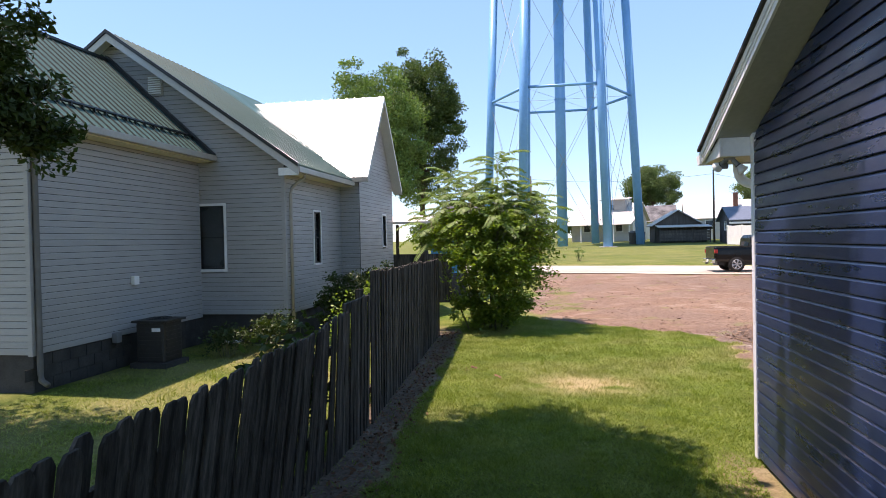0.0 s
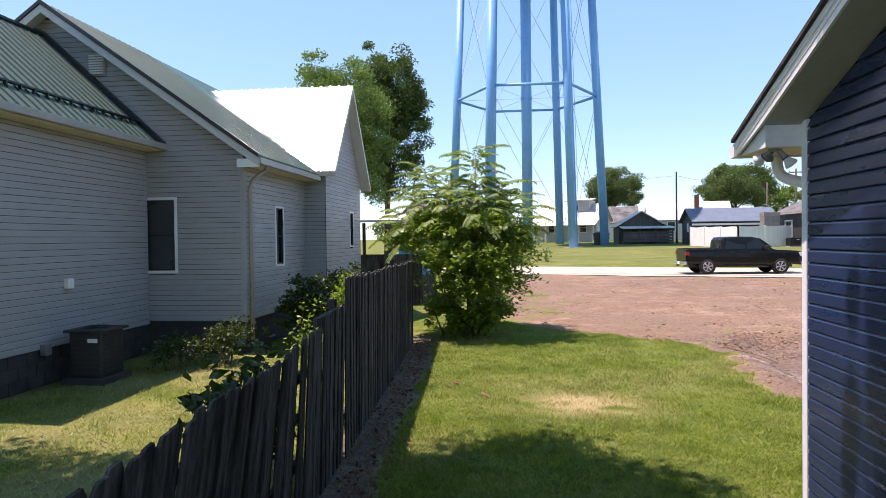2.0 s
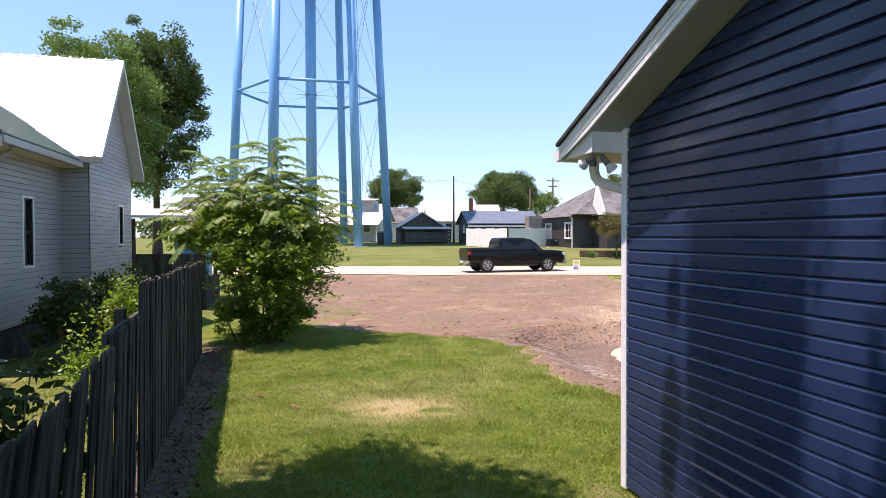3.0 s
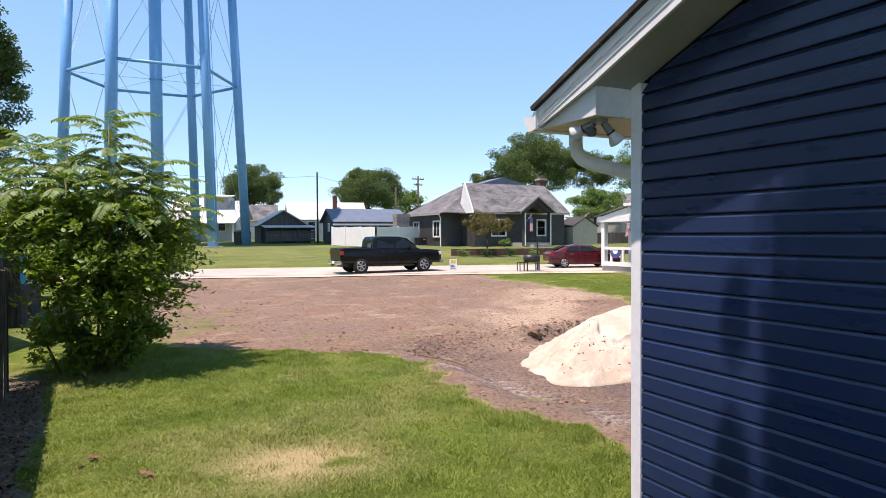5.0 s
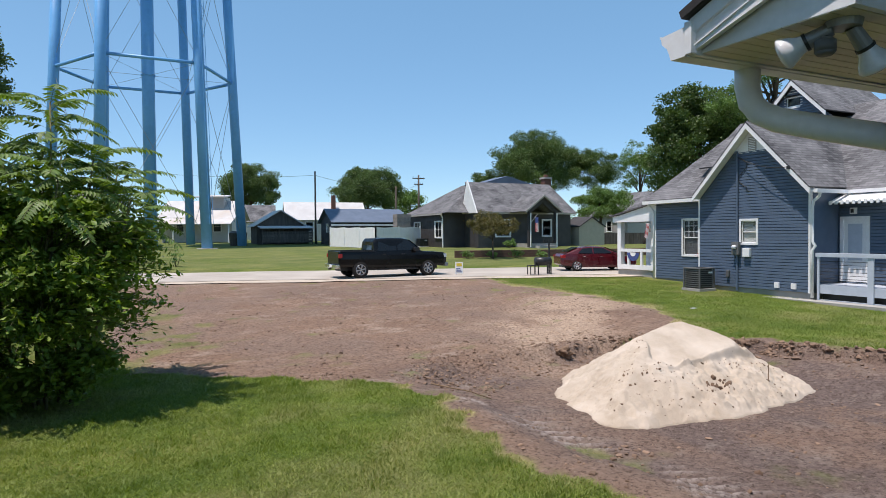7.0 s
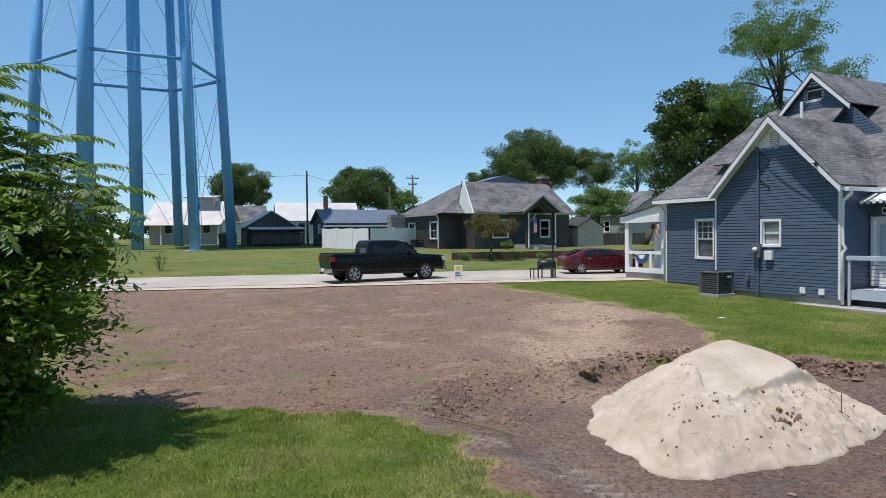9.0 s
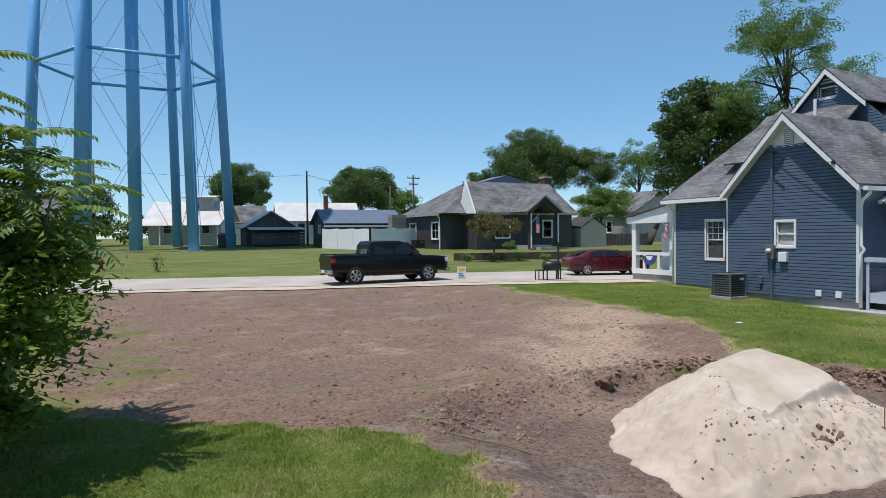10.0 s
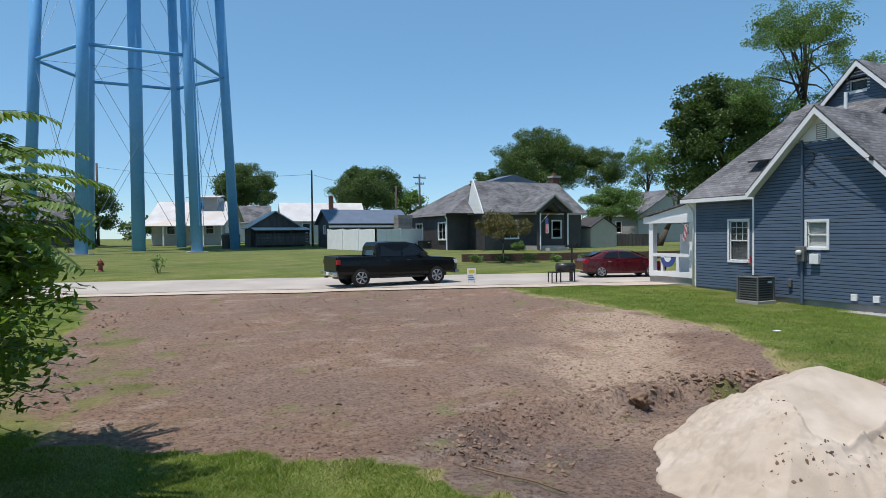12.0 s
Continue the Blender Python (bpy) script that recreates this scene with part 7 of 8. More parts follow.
def sedan():
    x, y = 23.3, 34.6
    t = thing("sedan_car", "dark red four-door saloon car parked at the kerb", "car", at=pose(x, y, gz(x, y) + 0.05, 0, 0, -20) @ Matrix.Scale(0.93, 4))
    secs = [body_ring(-2.38, 0.72, 0.42, 0.88, 0.08, 0.08), body_ring(-2.2, 0.86, 0.32, 1.02), body_ring(-1.4, 0.91, 0.24, 1.04), body_ring(0.0, 0.915, 0.22, 1.0), body_ring(1.0, 0.91, 0.23, 0.96), body_ring(1.9, 0.87, 0.26, 0.84), body_ring(2.3, 0.78, 0.32, 0.70), body_ring(2.42, 0.60, 0.38, 0.60, 0.05, 0.05)]
    body = smooth(part("body", loft(secs), M_RED, t), False)
    cut_wheels(body, (-1.4, 1.38), (0.33, 0.385), 0.55)

    def ring(x, w0, w1, z1, z0=0.97):
        half = [(w0, z0), (w0 - 0.01, z0 + 0.04), (w1 + 0.05, z1 - 0.11), (w1 - 0.02, z1 - 0.03), (w1 - 0.16, z1)]
        return [(x, yy, zz) for yy, zz in half] + [(x, -yy, zz) for yy, zz in half[::-1]]
    cab = part("cabin", loft([ring(-1.98, 0.80, 0.68, 1.10), ring(-1.2, 0.83, 0.60, 1.40), ring(-0.5, 0.84, 0.60, 1.47), ring(0.1, 0.84, 0.60, 1.45), ring(0.4, 0.84, 0.62, 1.39), ring(1.25, 0.83, 0.74, 1.02)]), M_RED, t)
    for s in (-1, 1):
        for nm, pts in (("rear_side_window", ((-1.35, 1.05), (-0.42, 1.05), (-0.42, 1.38), (-1.0, 1.34))), ("front_side_window", ((-0.34, 1.05), (0.85, 1.05), (0.3, 1.35), (-0.34, 1.38)))):
            vs = [(px, s * (0.862 - (pz - 1.0) * 0.56), pz) for px, pz in pts]
            vs += [(px, yy - s * 0.01, pz) for px, yy, pz in vs]
            n = len(pts)
            part(nm, (vs, [tuple(range(n)), tuple(range(2 * n - 1, n - 1, -1))] + [(i, (i + 1) % n, n + (i + 1) % n, n + i) for i in range(n)]), M_CARGLASS_DARK, cab)
        part("tail_light", boxes((-2.36, -2.1, min(s * 0.55, s * 0.86), max(s * 0.55, s * 0.86), 0.78, 0.95), bevel=0.03), M_REDLENS, t)
        part("headlight", boxes((2.05, 2.36, min(s * 0.5, s * 0.78), max(s * 0.5, s * 0.78), 0.58, 0.70), bevel=0.03), M_CLEAR, t)
        part("mirror", boxes((0.7, 0.85, min(s * 0.9, s * 1.05), max(s * 0.9, s * 1.05), 1.0, 1.12), bevel=0.02), M_RED, t)
        for px in (-1.05, 0.0):
            part("door_handle", boxes((px, px + 0.18, min(s * 0.90, s * 0.935), max(s * 0.90, s * 0.935), 0.86, 0.89), bevel=0.006), M_CHROME, t)
    for nm, q in (("windscreen", [(1.2, 0.66, 1.065), (1.2, -0.66, 1.065), (0.45, -0.52, 1.385), (0.45, 0.52, 1.385)]), ("rear_window", [(-1.93, 0.6, 1.14), (-1.93, -0.6, 1.14), (-1.25, -0.5, 1.395), (-1.25, 0.5, 1.395)])):
        q = [(a + (0.02 if nm == "windscreen" else -0.02), b, c + 0.03) for a, b, c in q]
        part(nm, (q + [(a, b, c - 0.015) for a, b, c in q], [(0, 1, 2, 3), (7, 6, 5, 4), (0, 4, 5, 1), (1, 5, 6, 2), (2, 6, 7, 3), (3, 7, 4, 0)]), M_CARGLASS_DARK, cab)
    part("underbody", boxes((-2.1, 2.1, -0.6, 0.6, 0.2, 0.35)), M_BLACK, t)
    for px in (-1.4, 1.38):
        for s in (-1, 1):
            wheel(t, px, s * 0.80, 0.325, 0.21, s, 0.215)
    return t


sedan()


# ---- sand heap on the plot ----
HEAP = [(7.0, 15.75), (6.2, 14.9), (5.92, 14.2), (5.76, 13.4), (5.88, 12.95), (6.5, 12.74), (7.6, 12.47), (8.5, 12.62), (9.4, 12.76), (10.1, 12.9), (10.65, 13.7), (10.7, 15.2), (10.1, 16.3), (8.6, 16.6)]
SLIP = [(7.2, 13.72), (7.5, 13.5), (9.35, 13.8), (9.85, 14.2), (9.5, 15.1), (8.2, 15.1)]


def sand_heap():
    cx, cy = 8.25, 14.4
    t = thing("sand_heap", "heap of pale building sand with a slumped flank", "sand heap", at=(cx, cy, 0))
    n = 330
    half = 2.9
    vs, fs = [], []
    g = np.linspace(-half, half, n)
    X, Y = np.meshgrid(g, g)
    WX, WY = X + cx, Y + cy
    far = inside(WX, WY, HEAP)
    far = far + ((fbm(WX, WY, 0.5, 81) - 0.5) * 0.22 + (fbm(WX, WY, 0.16, 82) - 0.5) * 0.10) * ramp(far, 0.7, 0.1)
    prof = far / 1.6
    rise = 0.66 * far
    crest = np.interp(WX, (5.8, 6.9, 7.6, 8.6, 9.2, 9.7, 10.6), (0.62, 0.80, 0.97, 1.07, 1.10, 0.98, 0.6))
    smoothed = np.where(far < 0, rise, -0.1 * np.log(np.exp(-rise / 0.1) + np.exp(-crest / 0.1)))
    # one smooth slipped sheet below the crest; its lower lip ends in a short steep step
    s_in = inside(WX, WY, SLIP)
    slip = ramp(s_in + (fbm(WX, WY, 0.3, 84) - 0.5) * 0.05, 0.0, 0.07)
    sheet = 0.2 + 0.36 + 0.032 * (WX - 7.45) + 0.364 * (WY - 13.55)
    lip = 13.5 + 0.16 * (WX - 7.5)
    under = ramp(lip - WY, -0.05, 0.02) * ramp(lip - WY, 0.75, 0.1) * ramp(WX, 7.1, 7.8) * ramp(WX, 10.2, 9.5)
    Z = smoothed + (fbm(WX, WY, 0.5, 83) - 0.5) * 0.09 * ramp(prof, 0, 0.3)
    Z = Z - 0.12 * under * ramp(prof, 0.1, 0.3)
    Z = Z + ((fbm(WX, WY, 0.22, 85) - 0.5) * 0.11 + (fbm(WX, WY, 0.09, 86) - 0.5) * 0.085) * ramp(prof, 0.0, 0.1) * ramp(fbm(WX, WY, 0.8, 88) + 0.5 * ramp(WX, 6.5, 8.5), 0.25, 0.7)
    Z = Z * (1 - slip) + np.minimum(sheet, smoothed + 0.03) * slip
    hole = np.exp(-(((WX - 7.98) / 0.16) ** 2 + ((WY - 13.12) / 0.11) ** 2))
    Z = Z - 0.09 * hole
    base = height(WX, WY)
    Z = np.where(far > 0, base + Z + 0.01, base - 0.05 + prof)
    for i in range(n):
        for j in range(n):
            vs.append((float(X[i, j]), float(Y[i, j]), float(Z[i, j])))
    for i in range(n - 1):
        for j in range(n - 1):
            if max(prof[i, j], prof[i + 1, j], prof[i, j + 1], prof[i + 1, j + 1]) > -0.06:
                a = i * n + j
                fs.append((a, a + 1, a + n + 1, a + n))
    smooth(part("sand", (vs, fs), M_SAND, t))
    rng = np.random.default_rng(12)
    made = 0
    nests = [(rng.uniform(6.6, 10.0), rng.uniform(12.75, 13.7)) for i in range(22)]
    while made < 298:
        if rng.random() < 0.66:
            x, y = nests[int(rng.integers(22))]
            x, y = x + rng.normal() * 0.2, y + rng.normal() * 0.08
        else:
            x, y = rng.uniform(6.0, 10.4), rng.uniform(12.6, 14.6)
        if made > 280:
            x, y = 7.98 + rng.normal() * 0.12, 13.1 + rng.normal() * 0.07
        x, y = x - cx, y - cy
        i, j = int((y + half) / (2 * half) * (n - 1)), int((x + half) / (2 * half) * (n - 1))
        if prof[i, j] < 0.02 or slip[i, j] > 0.3:
            continue
        s = 0.0075 * (1 + rng.random() ** 4 * 2.2) if made <= 280 else rng.uniform(0.02, 0.05)
        # dark clods added in place of small shadowed dents in the sand
        o = new("clod", CLODS[made % len(CLODS)])
        o.parent = t
        o.matrix_basis = Matrix.Translation((x, y, float(Z[i, j]) + s * 0.1)) @ Euler(rng.uniform(0, 6, 3)).to_matrix().to_4x4() @ Matrix.Diagonal((s * 1.7, s, s * 0.7, 1))
        made += 1
    return t


def clod_mesh(seed):
    bm = bmesh.new()
    bmesh.ops.create_icosphere(bm, subdivisions=1, radius=1.0)
    rng = np.random.default_rng(seed)
    for v in bm.verts:
        v.co *= rng.uniform(0.65, 1.25)
    me = bpy.data.meshes.new("clod")
    bm.to_mesh(me)
    bm.free()
    me.materials.append(M_CLOD)
    return me


CLODS = [clod_mesh(k) for k in range(6)]
sand_heap()


# ---- near plants ----
def frond(rng, root, direction, length, leaf_len, out_v, out_f, stems):
    """One pinnate sumac leaf: a drooping stalk with paired narrow leaflets."""
    d = Vector(direction).normalized()
    p = Vector(root)
    side = d.cross(Vector((0, 0, 1)))
    side = side.normalized() if side.length > 1e-3 else Vector((1, 0, 0))
    n = 19
    pts = [p.copy()]
    for i in range(n):
        d = (d + Vector((0, 0, -0.06))).normalized()
        p = p + d * (length / n)
        pts.append(p.copy())
        k = i / (n - 1)
        L = leaf_len * (0.55 + 0.6 * math.sin(math.pi * (0.15 + 0.75 * k)))
        if i < 2:
            continue
        upn = side.cross(d).normalized()
        for s in (-1, 1):
            a = (side * s * 0.9 + d * 0.4 + Vector((0, 0, -0.5 + rng.normal() * 0.16))).normalized()
            b = a.cross(upn).normalized() * L * 0.20
            q = p + a * L
            m = p + a * L * 0.42
            base = len(out_v)
            out_v += [p, m + b + upn * 0.01, q, m - b + upn * 0.01]
            out_f += [(base, base + 1, base + 2), (base, base + 2, base + 3)]
    stems.append(pts)


def sumac_bush():
    cx, cy = -1.6, 17.2
    g = gz(cx, cy)
    t = thing("sumac_bush", "tall green sumac thicket with feathery compound leaves over the fence end", "bush", at=(cx, cy, g))
    rng = np.random.default_rng(31)
    vs, fs, stems = [], [], []
    bm = bmesh.new()
    tips = []
    for i, (tx, ty, tz) in enumerate(((0.15, 0.3, 4.62), (-1.35, 1.6, 4.35), (-0.55, 0.2, 3.95), (0.75, -0.2, 3.75), (1.05, 0.5, 3.55), (-1.2, -0.1, 3.55), (0.35, -0.7, 3.45), (-0.5, -0.7, 3.45), (1.25, -0.6, 3.1), (-1.55, 0.7, 3.65), (0.2, 1.2, 3.9), (-0.9, 1.0, 3.9), (0.9, 1.3, 3.6), (-1.6, -0.6, 3.0))):
        top = Vector((tx, ty, tz))
        root = Vector((tx * 0.35 + rng.normal() * 0.12, ty * 0.35 + rng.normal() * 0.12, -0.05))
        mid = root.lerp(top, 0.55) + Vector((rng.normal() * 0.12, rng.normal() * 0.12, 0.1))
        tube(bm, root, mid, 0.03 if i < 2 else 0.022, 0.02, 7)
        tube(bm, mid, top, 0.02, 0.011, 7)
        tips.append((mid, top, i))
    smooth(part("woody_base", fixed(bm), M_STEM, t))
    for mid, top, nr in tips:
        many = 24 if nr < 2 else 14
        for j in range(many):
            k = 1.0 - 0.5 * (j / many) ** 1.2
            a = j * 2.4 + nr * 1.3 + rng.uniform(-0.25, 0.25)
            up = 0.95 - 0.85 * (j / many) + rng.uniform(-0.12, 0.12)
            frond(rng, mid.lerp(top, k), (math.cos(a), math.sin(a), up), rng.uniform(0.75, 1.0) + 0.25 * (j / many), rng.uniform(0.13, 0.17), vs, fs, stems)
    part("fronds", (vs, fs), M_LEAF_SUMAC, t)
    sv, sf = [], []
    for pts in stems:
        for p, q in zip(pts, pts[1:]):
            k = len(sv)
            for c in (p, q):
                sv += [c + Vector((0.004, 0, 0)), c + Vector((-0.003, 0.004, 0)), c + Vector((-0.003, -0.004, 0.003))]
            sf += [(k, k + 1, k + 4, k + 3), (k + 1, k + 2, k + 5, k + 4), (k + 2, k, k + 3, k + 5)]
    part("stalk_web", (sv, sf), M_STEM, t)
    # lower leafy growth: shelves of leaves on arching shoots with gaps between
    lobes = []
    for c, r, m in (((-0.8, -0.5, 2.75), (0.85, 0.8, 0.55), 62), ((0.2, -0.6, 2.8), (0.85, 0.8, 0.6), 62), ((1.0, -0.1, 2.35), (0.65, 0.8, 0.5), 44), ((-1.65, -0.3, 2.35), (0.55, 0.7, 0.4), 34), ((-0.55, -0.95, 1.95), (0.8, 0.6, 0.5), 50), ((0.5, -1.0, 1.9), (0.8, 0.6, 0.5), 50),
                    ((0.8, -0.4, 1.45), (0.5, 0.6, 0.45), 28), ((0.0, -0.7, 1.15), (0.8, 0.5, 0.45), 32), ((0.5, -0.45, 0.65), (0.6, 0.55, 0.4), 28), ((-0.5, -0.4, 0.6), (0.8, 0.55, 0.45), 34), ((0.0, 1.3, 1.9), (1.35, 1.1, 1.4), 140), ((0.05, -0.25, 0.3), (0.85, 0.55, 0.3), 46), ((0.5, 0.4, 0.5), (0.4, 0.7, 0.4), 18), ((0.0, 0.2, 1.3), (0.7, 0.5, 0.9), 50), ((-1.2, 0.8, 2.5), (0.8, 0.9, 0.7), 50)):
        lobes.append(crown_points(rng, c, r, m, 42, 0.13, 0.4)[0])
    pts = np.vstack(lobes)
    pts = pts[pts[:, 2] > 0.05]
    leaves("lower_leaves", pts, 0.125, M_LEAF_BUSH, t, 2.0, 0.8, 5, droop=0.3)
    bm = bmesh.new()
    sp = []
    for i in range(230):
        a = rng.uniform(-2.9, 1.6)
        z = rng.uniform(0.5, 2.9) if i % 3 else rng.uniform(1.3, 2.9)
        reach = (0.75 + 1.0 * math.sin(min(z, 2.0) * 0.8)) * rng.uniform(0.8, 1.2)
        e = Vector((reach * math.cos(a), reach * math.sin(a), z))
        s0 = Vector((e.x * 0.35, e.y * 0.35, e.z * 0.8 + 0.25))
        mid = s0.lerp(e, 0.55) + Vector((0, 0, 0.14))
        tube(bm, s0, mid, 0.007, 0.005, 4)
        tube(bm, mid, e, 0.005, 0.003, 4)
        for k in range(17):
            f = k / 16
            q = s0.lerp(mid, f / 0.45) if f < 0.45 else mid.lerp(e, (f - 0.45) / 0.55)
            sp.append(np.array(q) + rng.normal(size=3) * 0.05)
    part("twig_web", fixed(bm), M_STEM, t)
    leaves("sprig_leaves", np.array(sp), 0.12, M_LEAF_BUSH, t, 2.1, 0.7, 9, droop=0.45)
    return t


sumac_bush()


def shrub(name, label, x, y, r, hgt, material, n=40, per=50, leaf=0.09, seed=1, spread=0.14, z=None):
    g = gz(x, y) if z is None else z
    rng = np.random.default_rng(seed)
    t = thing(name, label, "shrub", at=(x, y, g))
    bm = bmesh.new()
    pts, cc = crown_points(rng, (0, 0, hgt * 0.5), (r, r, hgt * 0.5), n, per, spread, 0.55)
    for c in cc[:14]:
        tube(bm, (rng.normal() * 0.05, rng.normal() * 0.05, -0.05), c, 0.014, 0.005, 5)
    part("woody_base", fixed(bm), M_STEM, t)
    pts = pts[pts[:, 2] > 0.02]
    leaves("foliage", pts, leaf, material, t, 1.6, 0.4, seed + 3)
    return t


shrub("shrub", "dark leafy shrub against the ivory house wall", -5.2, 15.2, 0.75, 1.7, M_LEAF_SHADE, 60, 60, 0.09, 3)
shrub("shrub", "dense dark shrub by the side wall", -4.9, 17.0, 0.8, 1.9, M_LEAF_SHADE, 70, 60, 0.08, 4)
shrub("shrub", "sunlit pale green shrub behind the fence", -3.6, 13.2, 0.5, 2.1, M_LEAF_BUSH, 36, 40, 0.08, 5)
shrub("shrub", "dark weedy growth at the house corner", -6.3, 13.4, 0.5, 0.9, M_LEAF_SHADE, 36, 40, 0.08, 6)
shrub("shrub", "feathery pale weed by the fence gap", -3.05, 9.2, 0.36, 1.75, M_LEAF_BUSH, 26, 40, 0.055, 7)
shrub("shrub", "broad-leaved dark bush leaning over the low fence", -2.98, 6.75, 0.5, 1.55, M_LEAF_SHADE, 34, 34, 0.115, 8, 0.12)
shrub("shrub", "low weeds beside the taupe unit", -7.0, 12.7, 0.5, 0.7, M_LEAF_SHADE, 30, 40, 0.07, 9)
shrub("shrub", "tall roadside weeds on the verge", 2.0, 50.2, 0.5, 1.1, M_LEAF_LIGHT, 16, 16, 0.10, 10)
shrub("shrub", "flowering low shrub by the grey house steps", 32.6, 58.6, 0.7, 0.9, M_LEAF_LIGHT, 20, 40, 0.14, 11)
shrub("shrub", "rounded shrub beside the garage shed", 20.6, 76.3, 0.9, 1.5, M_LEAF_FAR, 30, 40, 0.16, 12)
for i, xx in enumerate((22.0, 23.8, 25.6, 27.5, 29.3)):
    yy = 47.6 - 0.33 * (xx - 22)
    shrub("shrub", "low planted shrub along the retaining wall", xx, yy, 0.45, 0.55, M_LEAF_LIGHT, 14, 30, 0.12, 20 + i)

ac_unit(26.6, 66.2, gz(26.6, 66.2) + 0.05, 0.95, 0.85, M_BLACK, "black air-conditioning unit beside the charcoal house")

wall = thing("retaining_wall", "low brown brick retaining wall in front of the grey house", "wall", at=(21.6, 48.9, 0))
for seg in range(9):
    a, b = seg * 1.95, seg * 1.95 + 1.94
    g = gz(21.6 + a, 48.9 - 0.3 * a)
    for row in range(3):
        bm = boxes((a, b, -0.15, 0.15, row * 0.2, row * 0.2 + 0.19), bevel=0.01)
        bm.transform(pose(0, 0, g - 0.05, 0, 0, -17))
        part("wall_course", bm, M_WALLBLOCK, wall)

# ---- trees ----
tree("tree", "large shade tree with shade-darkened leaves overhanging the near yard", (-9.3, 2.6, 0.0), 12, (-3.3, 2.2, 9.2), (2.9, 4.2, 2.6), M_LEAF_SHADE, 330, 220, 0.42, 0.16, 0.32, 26, 3,
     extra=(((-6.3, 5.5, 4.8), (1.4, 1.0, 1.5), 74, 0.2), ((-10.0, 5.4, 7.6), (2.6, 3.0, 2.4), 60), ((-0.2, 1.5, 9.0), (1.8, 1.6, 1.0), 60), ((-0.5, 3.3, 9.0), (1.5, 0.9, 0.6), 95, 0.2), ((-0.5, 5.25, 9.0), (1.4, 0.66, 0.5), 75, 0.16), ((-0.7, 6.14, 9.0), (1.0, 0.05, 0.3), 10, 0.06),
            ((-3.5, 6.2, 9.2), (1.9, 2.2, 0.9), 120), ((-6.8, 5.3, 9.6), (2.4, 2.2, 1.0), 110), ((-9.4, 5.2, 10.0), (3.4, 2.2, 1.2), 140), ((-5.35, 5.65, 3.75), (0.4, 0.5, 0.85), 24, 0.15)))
tree("tree", "tall bright green shade tree behind the ivory house", (-14.6, 52.0, gz(-14.6, 52)), 18, (-14.9, 52.0, 9.9), (4.5, 4.2, 8.3), M_LEAF_LIGHT, 330, 190, 0.6, 0.22, 0.35, 16, 5)
tree("tree", "tall dark green tree behind the bright one", (-12.5, 60.5, gz(-12.5, 60.5)), 21, (-12.6, 60.5, 11.8), (3.9, 3.6, 9.4), M_LEAF_OAK, 320, 200, 0.6, 0.24, 0.4, 16, 6)
tree("tree", "round dark tree on the skyline", (19.8, 132.0, gz(19.8, 132)), 16, (19.8, 132, 11.2), (5.4, 5.0, 5.4), M_LEAF_FAR, 240, 260, 0.75, 0.27, 0.4, 10, 7)
tree("tree", "broad dark maple behind the outbuildings", (33.5, 103.0, gz(33.5, 103)), 13, (33.5, 103, 9.2), (5.6, 5.0, 4.2), M_LEAF_FAR, 240, 260, 0.7, 0.25, 0.4, 10, 8)
tree("tree", "pale green tree behind the utility pole", (43.5, 109.0, gz(43.5, 109)), 11, (43.5, 109, 7.2), (3.2, 3.0, 3.8), M_LEAF_LIGHT, 60, 60, 0.7, 0.42, 0.3, 8, 9)
tree("tree", "large spreading tree behind the grey house", (64.0, 99.0, gz(64, 99)), 20, (64.0, 99, 14.0), (8.5, 7.0, 6.6), M_LEAF_FAR, 330, 260, 0.85, 0.27, 0.5, 18, 10, shell=0.6, extra=(((56.0, 103.0, 10.5), (3.6, 3.5, 3.6), 50), ((72.5, 95.0, 13.0), (4.5, 4.5, 5.4), 70)))
tree("tree", "airy silver-leaved tree on the skyline", (80.0, 91.0, gz(80, 91)), 19, (80.0, 91, 13.2), (4.8, 4.5, 6.0), M_LEAF_LIGHT, 100, 130, 0.75, 0.26, 0.35, 14, 11)
tree("tree", "low grey-green willow in the far yard", (53.5, 70.0, gz(53.5, 70)), 8.5, (53.5, 70, 5.9), (3.9, 3.4, 2.7), M_LEAF_LIGHT, 120, 200, 0.5, 0.2, 0.25, 12, 12)
tree("tree", "big dark maple behind the blue house", (45.0, 46.5, gz(45, 46.5)), 16, (45.0, 46.5, 9.8), (4.6, 4.6, 6.2), M_LEAF_OAK, 260, 220, 0.6, 0.24, 0.4, 14, 13)
tree("tree", "tall thin-crowned tree towering over the blue house", (46.5, 40.5, gz(46.5, 40.5)), 22, (46.6, 40.2, 16.0), (4.6, 4.3, 6.0), M_LEAF_LIGHT, 190, 120, 0.42, 0.14, 0.3, 26, 14, shell=0.4,
     extra=(((43.2, 42.0, 12.6), (2.3, 2.2, 1.9), 40), ((50.3, 37.6, 14.2), (2.2, 2.2, 2.2), 36), ((46.5, 40.5, 10.6), (3.8, 3.2, 3.0), 110), ((44.6, 41.4, 17.6), (2.0, 2.0, 2.0), 40)))
tree("tree", "dark tree in the yard beyond the garden shed", (52.0, 60.5, gz(52, 60.5)), 9, (56.0, 58.5, 7.0), (3.4, 3.2, 3.0), M_LEAF_OAK, 90, 60, 0.5, 0.3, 0.3, 10, 15)
tree("ornamental_tree", "small bronze-leaved ornamental tree by the street", (23.5, 46.4, gz(23.5, 46.4)), 4.2, (23.5, 46.4, 3.0), (2.0, 1.7, 1.25), M_LEAF_BRONZE, 80, 90, 0.22, 0.12, 0.07, 14, 16, shell=0.45)
